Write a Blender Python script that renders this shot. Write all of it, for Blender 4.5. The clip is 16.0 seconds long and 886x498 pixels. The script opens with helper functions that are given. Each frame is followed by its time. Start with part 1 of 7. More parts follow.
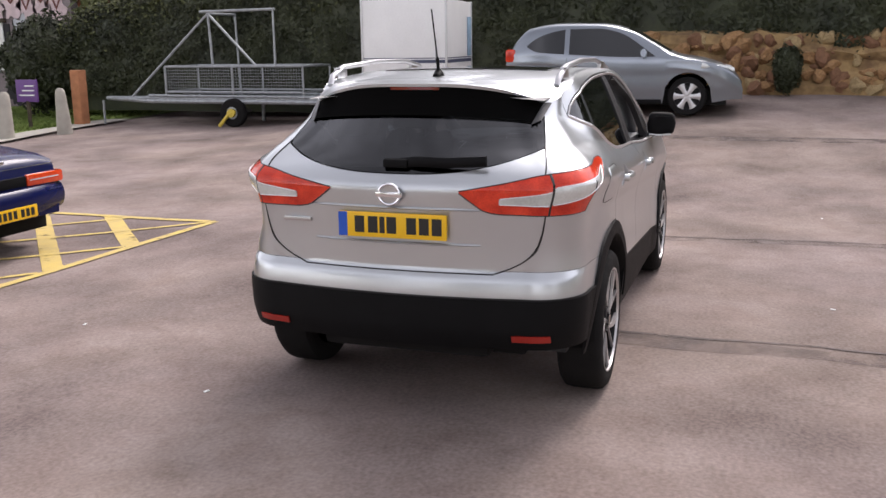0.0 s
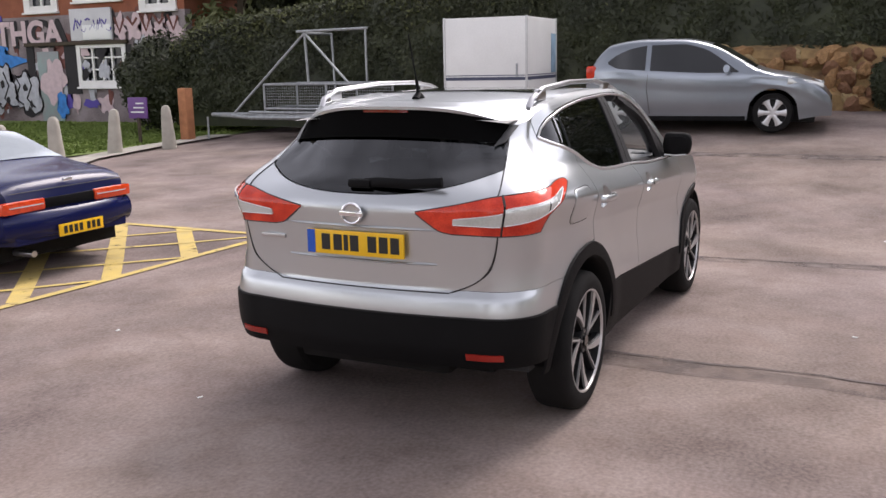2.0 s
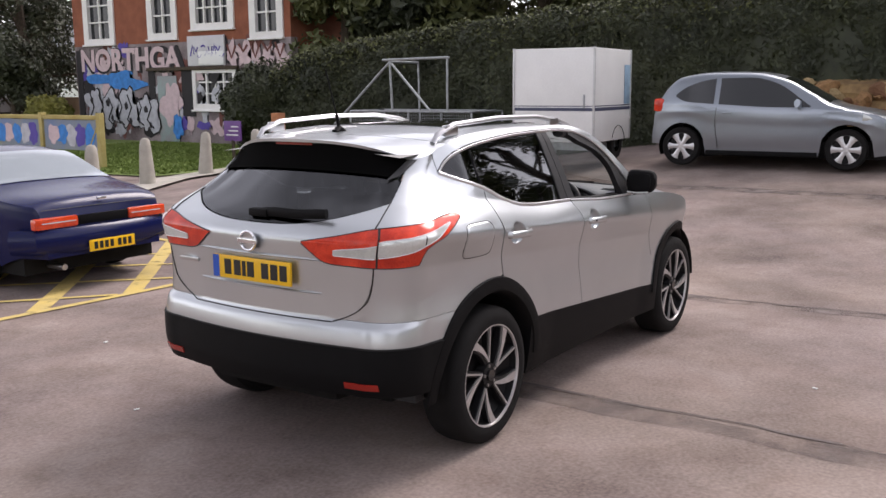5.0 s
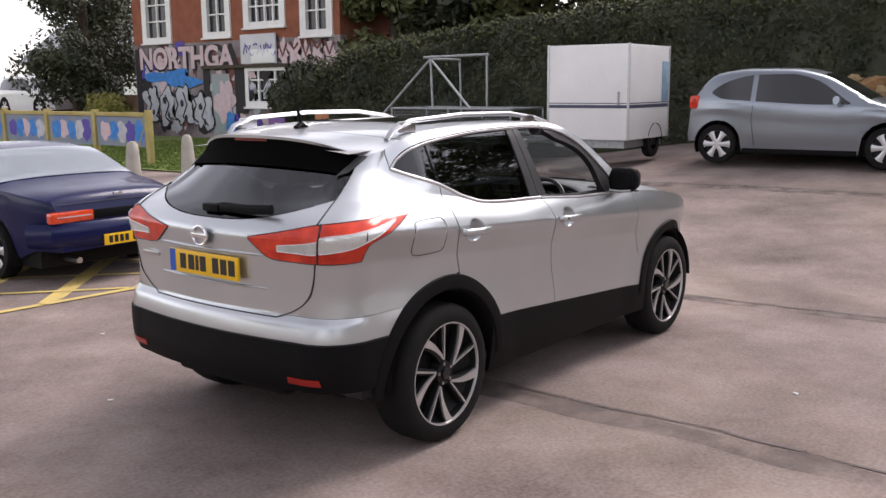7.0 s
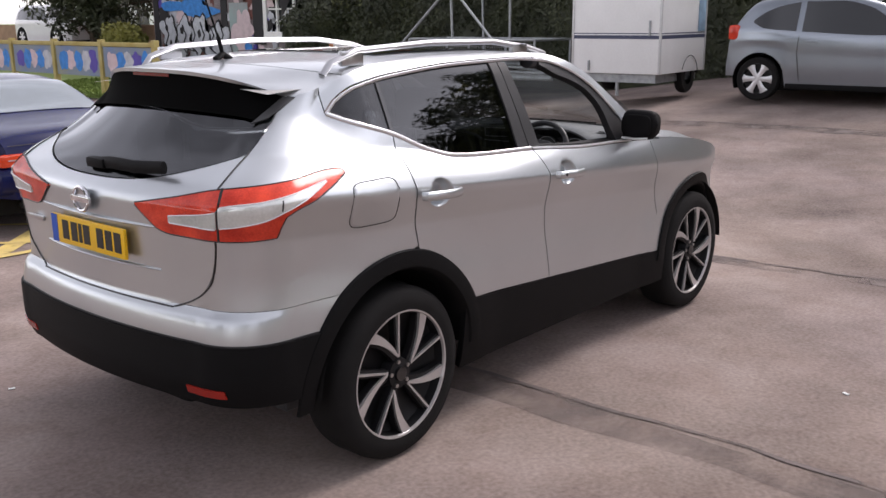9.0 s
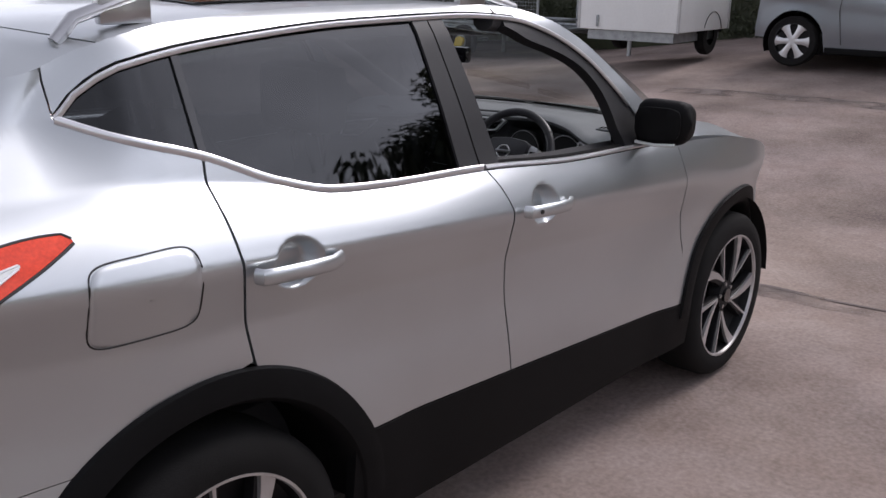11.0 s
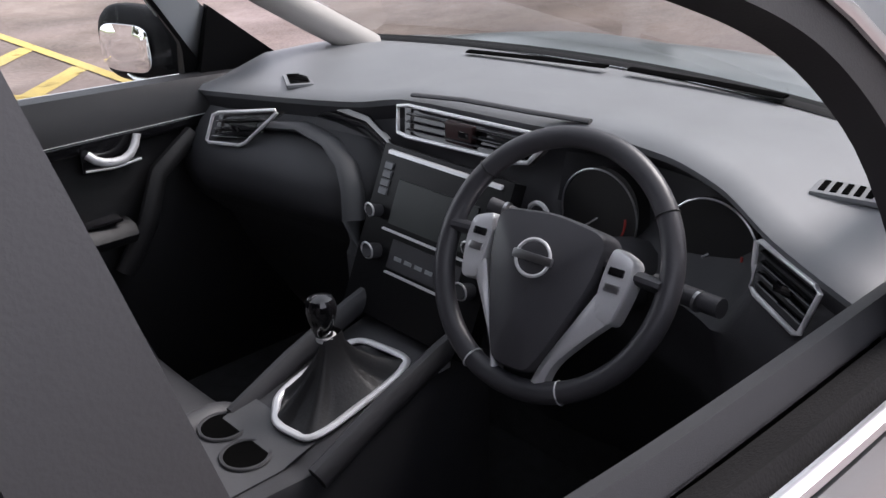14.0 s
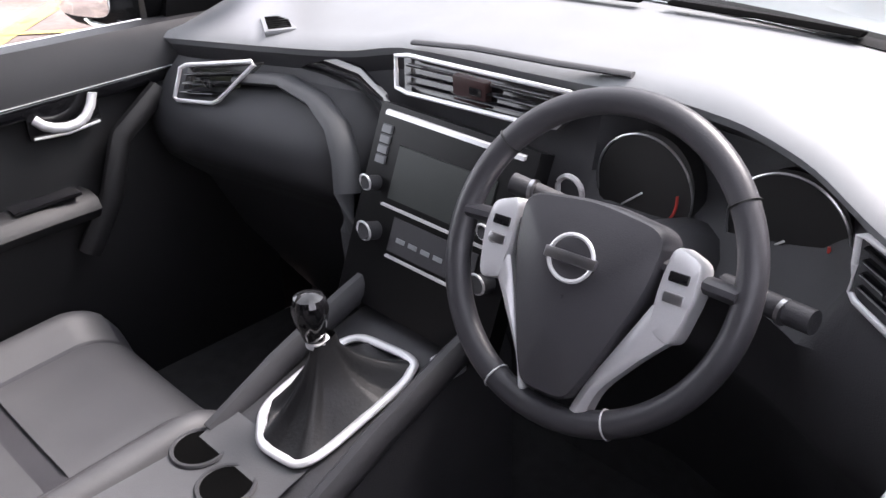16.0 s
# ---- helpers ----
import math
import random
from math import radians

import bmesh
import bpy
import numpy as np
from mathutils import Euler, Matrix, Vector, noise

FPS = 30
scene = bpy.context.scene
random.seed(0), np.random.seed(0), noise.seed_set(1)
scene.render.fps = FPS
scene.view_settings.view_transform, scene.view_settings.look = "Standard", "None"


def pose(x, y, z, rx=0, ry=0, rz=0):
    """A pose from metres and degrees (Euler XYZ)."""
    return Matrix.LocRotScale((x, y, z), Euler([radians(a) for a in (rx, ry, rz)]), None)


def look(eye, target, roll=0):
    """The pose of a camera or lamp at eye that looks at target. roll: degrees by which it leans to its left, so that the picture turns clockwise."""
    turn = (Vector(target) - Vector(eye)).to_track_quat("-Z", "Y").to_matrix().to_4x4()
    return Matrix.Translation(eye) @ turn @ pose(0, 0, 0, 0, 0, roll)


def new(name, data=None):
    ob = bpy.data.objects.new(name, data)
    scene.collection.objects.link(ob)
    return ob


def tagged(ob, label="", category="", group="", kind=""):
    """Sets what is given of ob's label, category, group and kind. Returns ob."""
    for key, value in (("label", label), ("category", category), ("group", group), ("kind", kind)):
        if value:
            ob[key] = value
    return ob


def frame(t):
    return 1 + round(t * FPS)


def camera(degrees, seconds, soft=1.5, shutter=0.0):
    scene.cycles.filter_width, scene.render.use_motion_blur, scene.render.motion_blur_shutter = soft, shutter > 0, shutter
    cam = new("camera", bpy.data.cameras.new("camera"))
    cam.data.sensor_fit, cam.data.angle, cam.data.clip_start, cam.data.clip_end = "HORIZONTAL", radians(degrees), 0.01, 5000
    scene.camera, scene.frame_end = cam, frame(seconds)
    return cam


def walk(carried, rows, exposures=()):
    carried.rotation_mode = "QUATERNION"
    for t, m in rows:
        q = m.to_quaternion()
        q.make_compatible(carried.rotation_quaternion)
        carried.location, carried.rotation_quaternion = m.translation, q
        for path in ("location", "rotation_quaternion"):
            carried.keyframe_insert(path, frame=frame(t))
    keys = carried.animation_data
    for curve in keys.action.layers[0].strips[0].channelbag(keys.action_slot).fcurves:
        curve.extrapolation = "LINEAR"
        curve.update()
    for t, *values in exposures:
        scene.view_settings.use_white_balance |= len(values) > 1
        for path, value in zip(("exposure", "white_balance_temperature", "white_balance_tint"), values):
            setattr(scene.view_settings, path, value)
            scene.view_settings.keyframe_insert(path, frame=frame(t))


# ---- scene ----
cam = camera(50.9, 16.0)
PATH = [
    (0, (-4.634, -1.527, 1.742), (-2.784, -0.904, 1.309), -0.7),
    (0.5, (-4.542, -1.678, 1.752), (-2.705, -1.013, 1.325), -0.0),
    (1, (-4.505, -1.814, 1.76), (-2.687, -1.104, 1.325), -0.5),
    (1.5, (-4.478, -2.059, 1.771), (-2.692, -1.254, 1.369), -0.9),
    (2, (-4.454, -2.24, 1.773), (-2.694, -1.377, 1.374), -1.2),
    (2.5, (-4.323, -2.369, 1.752), (-2.572, -1.489, 1.354), -1.2),
    (3, (-4.306, -2.543, 1.784), (-2.563, -1.649, 1.385), -1.0),
    (3.5, (-4.248, -2.785, 1.788), (-2.533, -1.831, 1.402), -1.3),
    (4, (-4.175, -2.971, 1.792), (-2.51, -1.929, 1.416), -1.4),
    (4.5, (-4.029, -3.078, 1.776), (-2.378, -2.008, 1.418), -1.3),
    (5, (-3.973, -3.244, 1.801), (-2.338, -2.144, 1.461), -0.4),
    (5.2, (-3.945, -3.3, 1.803), (-2.314, -2.193, 1.464), -0.2),
    (7.3, (-3.576, -3.69, 1.783), (-2.028, -2.473, 1.433), -0.5),
    (7.5, (-3.528, -3.627, 1.777), (-1.974, -2.425, 1.404), -0.6),
    (8, (-3.269, -3.491, 1.771), (-1.722, -2.284, 1.384), -0.3),
    (8.5, (-2.961, -3.37, 1.743), (-1.438, -2.146, 1.314), -0.0),
    (9, (-2.606, -3.277, 1.741), (-1.119, -2.029, 1.259), -0.4),
    (9.5, (-2.199, -3.043, 1.7), (-0.711, -1.799, 1.21), 0.3),
    (9.7, (-2.053, -2.953, 1.702), (-0.561, -1.72, 1.198), 0.5),
    (11.8, (-0.412, -2.025, 1.625), (0.985, -0.737, 1.001), 0.4),
    (12, (-0.259, -1.93, 1.602), (1.119, -0.624, 0.974), 0.4),
    (12.5, (0.083, -1.679, 1.591), (1.464, -0.382, 0.951), 0.2),
    (13, (0.435, -1.468, 1.549), (1.764, -0.132, 0.877), -0.4),
    (13.5, (0.673, -1.256, 1.547), (1.949, 0.101, 0.818), -0.3),
    (14, (0.867, -1.052, 1.537), (2.12, 0.275, 0.718), -1.1),
    (14.5, (1.009, -0.939, 1.51), (2.147, 0.447, 0.626), -1.9),
    (15, (1.042, -0.877, 1.504), (2.193, 0.479, 0.59), -2.8),
    (15.5, (1.026, -0.851, 1.505), (2.259, 0.41, 0.561), -2.8),
    (16, (1.042, -0.853, 1.505), (2.237, 0.429, 0.542), -2.6),
]
walk(cam, [(t, look(eye, target, roll)) for t, eye, target, roll in PATH],
     exposures=((0, 0.8, 6600, 19), (3, 0.72, 6600, 19), (9.7, 0.62, 6500, 19), (11.8, 0.12, 6200, 18), (13.0, 0.08, 6200, 18), (13.5, 0.28, 6250, 18), (14.0, 1.35, 6350, 19), (15, 2.1, 6500, 21), (16, 2.55, 6500, 21)))

# ---- light ----
world = bpy.data.worlds.new("sky")
scene.world = world
world.use_nodes = True
wn, wl = world.node_tree.nodes, world.node_tree.links
sky = wn.new("ShaderNodeTexSky")
sky.sky_type, sky.sun_disc = "NISHITA", False
sky.sun_elevation, sky.sun_rotation = radians(48), radians(103)
grey = wn.new("ShaderNodeHueSaturation")
grey.inputs["Saturation"].default_value = 0.2
cloud = wn.new("ShaderNodeTexNoise")
cloud.inputs["Scale"].default_value, cloud.inputs["Detail"].default_value = 3.0, 6.0
cramp = wn.new("ShaderNodeMapRange")
cramp.inputs[1].default_value, cramp.inputs[2].default_value = 0.35, 0.7
cramp.inputs[3].default_value, cramp.inputs[4].default_value = 0.7, 1.5
cmix = wn.new("ShaderNodeVectorMath")
cmix.operation = "SCALE"
tc = wn.new("ShaderNodeTexCoord")
wl.new(tc.outputs["Generated"], cloud.inputs["Vector"])
wl.new(cloud.outputs[0], cramp.inputs[0])
wl.new(sky.outputs[0], grey.inputs["Color"])
wl.new(grey.outputs[0], cmix.inputs[0])
wl.new(cramp.outputs[0], cmix.inputs["Scale"])
wl.new(cmix.outputs[0], wn["Background"].inputs[0])
wn["Background"].inputs[1].default_value = 0.18
sun = new("sun", bpy.data.lights.new("sun", "SUN"))
sun.data.energy, sun.data.angle, sun.data.color = 1.5, radians(24), (1.0, 0.96, 0.9)
sun.matrix_world = look((14, -3.2, 15.8), (0, 0, 0))


# ---- materials ----
def mat(name, c, rough=0.6, metal=0.0, var=0.12, scale=6.0, bump=0.0, bscale=60.0, coat=0.0, c2=None, coords="Object", spec=0.5):
    m = bpy.data.materials.new(name)
    m.use_nodes = True
    n, l = m.node_tree.nodes, m.node_tree.links
    b = n["Principled BSDF"]
    b.inputs["Roughness"].default_value, b.inputs["Metallic"].default_value = rough, metal
    b.inputs["Coat Weight"].default_value, b.inputs["Coat Roughness"].default_value = coat, 0.04
    b.inputs["Specular IOR Level"].default_value = spec
    co = n.new("ShaderNodeTexCoord")
    t1, t2 = n.new("ShaderNodeTexNoise"), n.new("ShaderNodeTexNoise")
    t1.inputs["Scale"].default_value, t1.inputs["Detail"].default_value = scale, 5
    t2.inputs["Scale"].default_value, t2.inputs["Detail"].default_value = bscale, 4
    for t in (t1, t2):
        l.new(co.outputs[coords], t.inputs["Vector"])
    add = n.new("ShaderNodeMath")
    add.operation = "MULTIPLY_ADD"
    l.new(t2.outputs[0], add.inputs[0])
    add.inputs[1].default_value = 0.45
    l.new(t1.outputs[0], add.inputs[2])
    r = n.new("ShaderNodeMapRange")
    r.inputs[1].default_value, r.inputs[2].default_value = 0.45, 1.0
    l.new(add.outputs[0], r.inputs[0])
    mix = n.new("ShaderNodeMix")
    mix.data_type = "RGBA"
    lo = tuple(v * (1 - var) for v in c) if c2 is None else c
    hi = tuple(min(1, v * (1 + var)) for v in c) if c2 is None else c2
    mix.inputs["A"].default_value, mix.inputs["B"].default_value = (*lo, 1), (*hi, 1)
    l.new(r.outputs[0], mix.inputs["Factor"])
    l.new(mix.outputs["Result"], b.inputs["Base Color"])
    if bump:
        bp = n.new("ShaderNodeBump")
        bp.inputs["Strength"].default_value, bp.inputs["Distance"].default_value = bump, 0.01
        l.new(t2.outputs[0], bp.inputs["Height"])
        l.new(bp.outputs[0], b.inputs["Normal"])
    return m


def glass(name, c, gloss=1.0, rough=0.02):
    """A pane: part clear, part mirror-like, tinted."""
    m = bpy.data.materials.new(name)
    m.use_nodes = True
    n, l = m.node_tree.nodes, m.node_tree.links
    b = n["Principled BSDF"]
    tr = n.new("ShaderNodeBsdfTransparent")
    tr.inputs[0].default_value = (*c, 1)
    gl = n.new("ShaderNodeBsdfGlossy")
    gl.inputs["Roughness"].default_value = rough
    gl.inputs["Color"].default_value = (0.9, 0.92, 0.95, 1)
    fr = n.new("ShaderNodeFresnel")
    fr.inputs[0].default_value = 1.5
    mx = n.new("ShaderNodeMixShader")
    k = n.new("ShaderNodeMath")
    k.operation = "MULTIPLY"
    k.inputs[1].default_value = gloss
    l.new(fr.outputs[0], k.inputs[0])
    l.new(k.outputs[0], mx.inputs[0])
    l.new(tr.outputs[0], mx.inputs[1])
    l.new(gl.outputs[0], mx.inputs[2])
    b.inputs["Base Color"].default_value = (0.01, 0.01, 0.012, 1)
    l.new(mx.outputs[0], n["Material Output"].inputs[0])
    return m


SILVER = mat("silver_paint", (0.535, 0.562, 0.578), 0.31, 0.86, 0.03, 3, 0.012, 900, 0.5)
BLACKP = mat("black_plastic", (0.0045, 0.0045, 0.005), 0.6, 0, 0.2, 8, 0.15, 500, spec=0.12)
GLOSSB = mat("gloss_black", (0.008, 0.008, 0.009), 0.08, 0, 0.1, 5, coat=0.5)
CHROME = mat("chrome", (0.8, 0.8, 0.82), 0.12, 1.0, 0.03)
SATIN = mat("satin_silver", (0.5, 0.5, 0.51), 0.28, 1.0, 0.05, 8, 0.03, 400)
BRIGHT = mat("bright_trim", (0.74, 0.74, 0.75), 0.3, 0.35, 0.05, 8)
STRIP = mat("bright_strip", (0.78, 0.78, 0.8), 0.3, 0.9, 0.03, 8)
RUBBER = mat("rubber", (0.011, 0.0105, 0.0105), 0.85, 0, 0.25, 9, 0.2, 300, spec=0.15)
REDL = mat("red_lens", (0.36, 0.012, 0.005), 0.12, 0, c2=(0.85, 0.075, 0.03), scale=9, bump=0.03, bscale=150, coat=0.3, spec=0.3)
CLEARL = mat("clear_lens", (0.46, 0.5, 0.47), 0.1, 0.3, c2=(0.8, 0.82, 0.81), scale=4, bump=0.03, bscale=90, coat=0.6)
TINT = glass("tinted_glass", (0.04, 0.045, 0.05), 1.35)
CLEAR = glass("clear_glass", (0.9, 0.94, 0.92), 0.22)
SCREENG = glass("windscreen_glass", (0.62, 0.65, 0.63), 0.15)
YELLOW = mat("plate_yellow", (0.85, 0.5, 0.01), 0.35, 0, 0.05)
BLUE = mat("band_blue", (0.01, 0.09, 0.5), 0.4)
PILLAR = mat("pillar_black", (0.017, 0.0165, 0.018), 0.45, 0, 0.1, 8, 0.05, 400)
INK = mat("ink_black", (0.012, 0.012, 0.012), 0.4)


def tarmac():
    """Worn tarmac: broad pale and dark patches, hand-sized stains and a fine grain."""
    m = mat("tarmac", (0.115, 0.09, 0.083), 0.95, 0, c2=(0.36, 0.292, 0.27), scale=0.8, bump=0.25, bscale=45)
    n, l = m.node_tree.nodes, m.node_tree.links
    b = n["Principled BSDF"]
    b.inputs["Specular IOR Level"].default_value = 0.25
    src = b.inputs["Base Color"].links[0].from_socket
    co = n.new("ShaderNodeTexCoord")
    for scale, lo, hi, dark, tint in ((2.6, 0.40, 0.66, 0.72, (0.84, 0.80, 0.78)), (0.33, 0.42, 0.62, 0.85, (1.08, 1.08, 1.02)), (11.0, 0.48, 0.72, 0.8, (0.86, 0.84, 0.82))):
        t = n.new("ShaderNodeTexNoise")
        t.inputs["Scale"].default_value, t.inputs["Detail"].default_value, t.inputs["Distortion"].default_value = scale, 6, 0.6
        l.new(co.outputs["Object"], t.inputs["Vector"])
        r = n.new("ShaderNodeMapRange")
        r.inputs[1].default_value, r.inputs[2].default_value = lo, hi
        r.inputs[3].default_value, r.inputs[4].default_value = 0.0, dark
        l.new(t.outputs[0], r.inputs[0])
        mx = n.new("ShaderNodeMix")
        mx.data_type, mx.blend_type = "RGBA", "MULTIPLY"
        l.new(r.outputs[0], mx.inputs["Factor"])
        l.new(src, mx.inputs["A"])
        mx.inputs["B"].default_value = (*tint, 1)
        src = mx.outputs["Result"]
    l.new(src, b.inputs["Base Color"])
    return m


def patchy(m, scale, lo, hi):
    """Wear a painted or tarred layer away in spots."""
    n, l = m.node_tree.nodes, m.node_tree.links
    t = n.new("ShaderNodeTexNoise")
    t.inputs["Scale"].default_value, t.inputs["Detail"].default_value = scale, 7
    co = n.new("ShaderNodeTexCoord")
    l.new(co.outputs["Object"], t.inputs["Vector"])
    r = n.new("ShaderNodeMapRange")
    r.inputs[1].default_value, r.inputs[2].default_value = lo, hi
    l.new(t.outputs[0], r.inputs[0])
    tr = n.new("ShaderNodeBsdfTransparent")
    mx = n.new("ShaderNodeMixShader")
    l.new(r.outputs[0], mx.inputs[0])
    l.new(tr.outputs[0], mx.inputs[1])
    l.new(n["Principled BSDF"].outputs[0], mx.inputs[2])
    l.new(mx.outputs[0], n["Material Output"].inputs[0])
    return m


TARMAC = tarmac()
SEAM = patchy(mat("tar_seam", (0.125, 0.1, 0.093), 0.85, 0, 0.3, 5, 0.3, 80), 3.0, 0.3, 0.5)
WORN = patchy(mat("worn_strip", (0.165, 0.133, 0.122), 0.92, 0, 0.3, 5, 0.3, 80), 2.2, 0.38, 0.72)
LINE = patchy(mat("line_yellow", (0.66, 0.49, 0.13), 0.8, 0, c2=(0.5, 0.38, 0.15), scale=5, bump=0.3, bscale=60), 7.0, 0.2, 0.4)
GRASS = mat("grass", (0.10, 0.15, 0.03), 0.9, 0, c2=(0.19, 0.25, 0.06), scale=2, bump=0.6, bscale=40)
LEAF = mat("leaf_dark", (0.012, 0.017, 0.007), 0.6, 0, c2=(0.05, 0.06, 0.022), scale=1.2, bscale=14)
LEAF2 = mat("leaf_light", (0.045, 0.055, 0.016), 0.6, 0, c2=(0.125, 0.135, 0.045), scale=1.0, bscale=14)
CONC = mat("concrete", (0.33, 0.31, 0.27), 0.9, 0, c2=(0.46, 0.43, 0.37), scale=4, bump=0.4, bscale=60)
WHITE = mat("white_panel", (0.72, 0.73, 0.72), 0.4, 0, c2=(0.82, 0.83, 0.82), scale=1.5, bscale=30)
GALV = mat("galvanised", (0.34, 0.36, 0.37), 0.5, 0.6, 0.25, 12, 0.1, 120)
BRICK = mat("brick_red", (0.2, 0.065, 0.035), 0.9, 0, c2=(0.32, 0.11, 0.06), scale=2.5, bump=0.4, bscale=30)
EARTH = mat("bank_earth", (0.10, 0.052, 0.026), 0.95, 0, c2=(0.40, 0.27, 0.12), scale=2.6, bump=0.7, bscale=9)
BARK = mat("bark", (0.06, 0.045, 0.03), 0.9, 0, 0.3, 8, 0.6, 40)


# ---- mesh helpers ----
def mesh_ob(name, bm, material, parent=None, smooth=True, label=""):
    me = bpy.data.meshes.new(name)
    bm.to_mesh(me)
    bm.free()
    if material:
        me.materials.append(material)
    if smooth:
        for f in me.polygons:
            f.use_smooth = True
        me.set_sharp_from_angle(angle=radians(40))
    ob = new(name, me)
    if parent:
        ob.parent = parent
    if label:
        ob["label"] = label
    return ob


def part(name, bm, material, parent, label="", smooth=True):
    return mesh_ob(name, bm, material, parent, smooth, label)


def empty(name, m, label, category, group=""):
    e = new(name)
    e.empty_display_size = 0.2
    e.matrix_basis = m
    return tagged(e, label, category, group)


def add_box(bm, x0, x1, y0, y1, z0, z1, bevel=0.0, m=None):
    mm = Matrix.Translation(((x0 + x1) / 2, (y0 + y1) / 2, (z0 + z1) / 2)) @ Matrix.Diagonal((x1 - x0, y1 - y0, z1 - z0, 1))
    vs = bmesh.ops.create_cube(bm, size=1, matrix=(m @ mm) if m else mm)["verts"]
    if bevel:
        es = list({e for v in vs for e in v.link_edges})
        bmesh.ops.bevel(bm, geom=es, offset=bevel, segments=2, profile=0.6, affect="EDGES")
    return bm


def box(*a, **k):
    return add_box(bmesh.new(), *a, **k)


def add_cyl(bm, p, q, r, r2=None, seg=16):
    p, q = Vector(p), Vector(q)
    d = q - p
    m = Matrix.Translation((p + q) / 2) @ d.to_track_quat("Z", "Y").to_matrix().to_4x4()
    bmesh.ops.create_cone(bm, segments=seg, radius1=r, radius2=r if r2 is None else r2, depth=d.length, cap_ends=True, matrix=m)
    return bm


def cyl(*a, **k):
    return add_cyl(bmesh.new(), *a, **k)


def grid(bm, pts, flip=False, close=False):
    """A sheet from rows of points."""
    vs = [[bm.verts.new(p) for p in row] for row in pts]
    for a, b in zip(vs, vs[1:]):
        k = len(a)
        for j in range(k if close else k - 1):
            q = (a[j], a[(j + 1) % k], b[(j + 1) % k], b[j])
            try:
                bm.faces.new(q[::-1] if flip else q)
            except ValueError:
                pass
    return bm


def sweep(pts, w, h=None, seg=8, closed=False, bm=None, caps=True):
    """A tube of elliptic section along points."""
    bm = bm or bmesh.new()
    h = h or w
    pts = [Vector(p) for p in pts]
    n = len(pts)
    rows = []
    for i, p in enumerate(pts):
        a = pts[(i - 1) % n] if closed or i else p
        b = pts[(i + 1) % n] if closed or i < n - 1 else p
        t = (b - a).normalized()
        up = Vector((0, 0, 1)) if abs(t.z) < 0.95 else Vector((1, 0, 0))
        s = t.cross(up).normalized()
        u = s.cross(t)
        rows.append([p + s * w * math.cos(k * math.tau / seg) + u * h * math.sin(k * math.tau / seg) for k in range(seg)])
    if closed:
        rows.append(rows[0])
    grid(bm, rows, close=True)
    if caps and not closed:
        for r in (rows[0], rows[-1]):
            bm.faces.new([bm.verts.new(p) for p in r])
    bmesh.ops.remove_doubles(bm, verts=bm.verts, dist=1e-5)
    bmesh.ops.recalc_face_normals(bm, faces=bm.faces)
    return bm


def pchip(xs, ys):
    """A smooth curve through points with no overshoot."""
    xs, ys = list(xs), list(ys)
    if xs[0] > xs[-1]:
        xs, ys = xs[::-1], ys[::-1]
    h = [b - a for a, b in zip(xs, xs[1:])]
    d = [(b - a) / k for a, b, k in zip(ys, ys[1:], h)]
    m = [d[0]] + [0 if p * q <= 0 else 2 * p * q / (p + q) for p, q in zip(d, d[1:])] + [d[-1]]

    def f(x):
        x = min(max(x, xs[0]), xs[-1])
        i = min(max(int(np.searchsorted(xs, x)) - 1, 0), len(h) - 1)
        t = (x - xs[i]) / h[i]
        return ((2 * t**3 - 3 * t**2 + 1) * ys[i] + (t**3 - 2 * t**2 + t) * h[i] * m[i]
                + (3 * t**2 - 2 * t**3) * ys[i + 1] + (t**3 - t**2) * h[i] * m[i + 1])
    return f


def line(pts):
    return pchip([p[0] for p in pts], [p[1] for p in pts])


def lerp(a, b, t):
    return a + (b - a) * t


def smooth01(t):
    t = min(max(t, 0), 1)
    return t * t * (3 - 2 * t)


# ---- ground ----
def ground_z(x, y):
    a = max(0.0, x - 5.0)
    rise = 0.095 * a * a / (a + 1.0) if a else 0.0
    rise = min(rise, 1.6)
    f = lerp(1.0, 0.2, smooth01((y - 2.0) / 7.0)) if y < 9 else lerp(0.2, 0.05, smooth01((y - 9) / 8))
    return rise * f - 0.08 * smooth01((y - 1) / 4) - 0.021
# ---- ground, markings ----
ground = mesh_ob("ground", grid(bmesh.new(), [[Vector((x, y, ground_z(x, y))) for y in np.linspace(-24, 48, 145)] for x in np.linspace(-24, 48, 145)], flip=True), TARMAC)
tagged(ground, "worn pinkish-grey tarmac yard, stained and patched", "ground", kind="structure")
bm = bmesh.new()
for a, b, c, d in ((-500, -24, -500, 500), (48, 500, -500, 500), (-24, 48, -500, -24), (-24, 48, 48, 500)):
    grid(bm, [[Vector((x, y, ground_z(min(max(x, -24), 48), min(max(y, -24), 48)))) for y in np.linspace(c, d, 30)] for x in np.linspace(a, b, 30)], flip=True)
tagged(mesh_ob("ground_far", bm, GRASS), "distant open grassy ground beyond the yard", "ground", kind="structure")


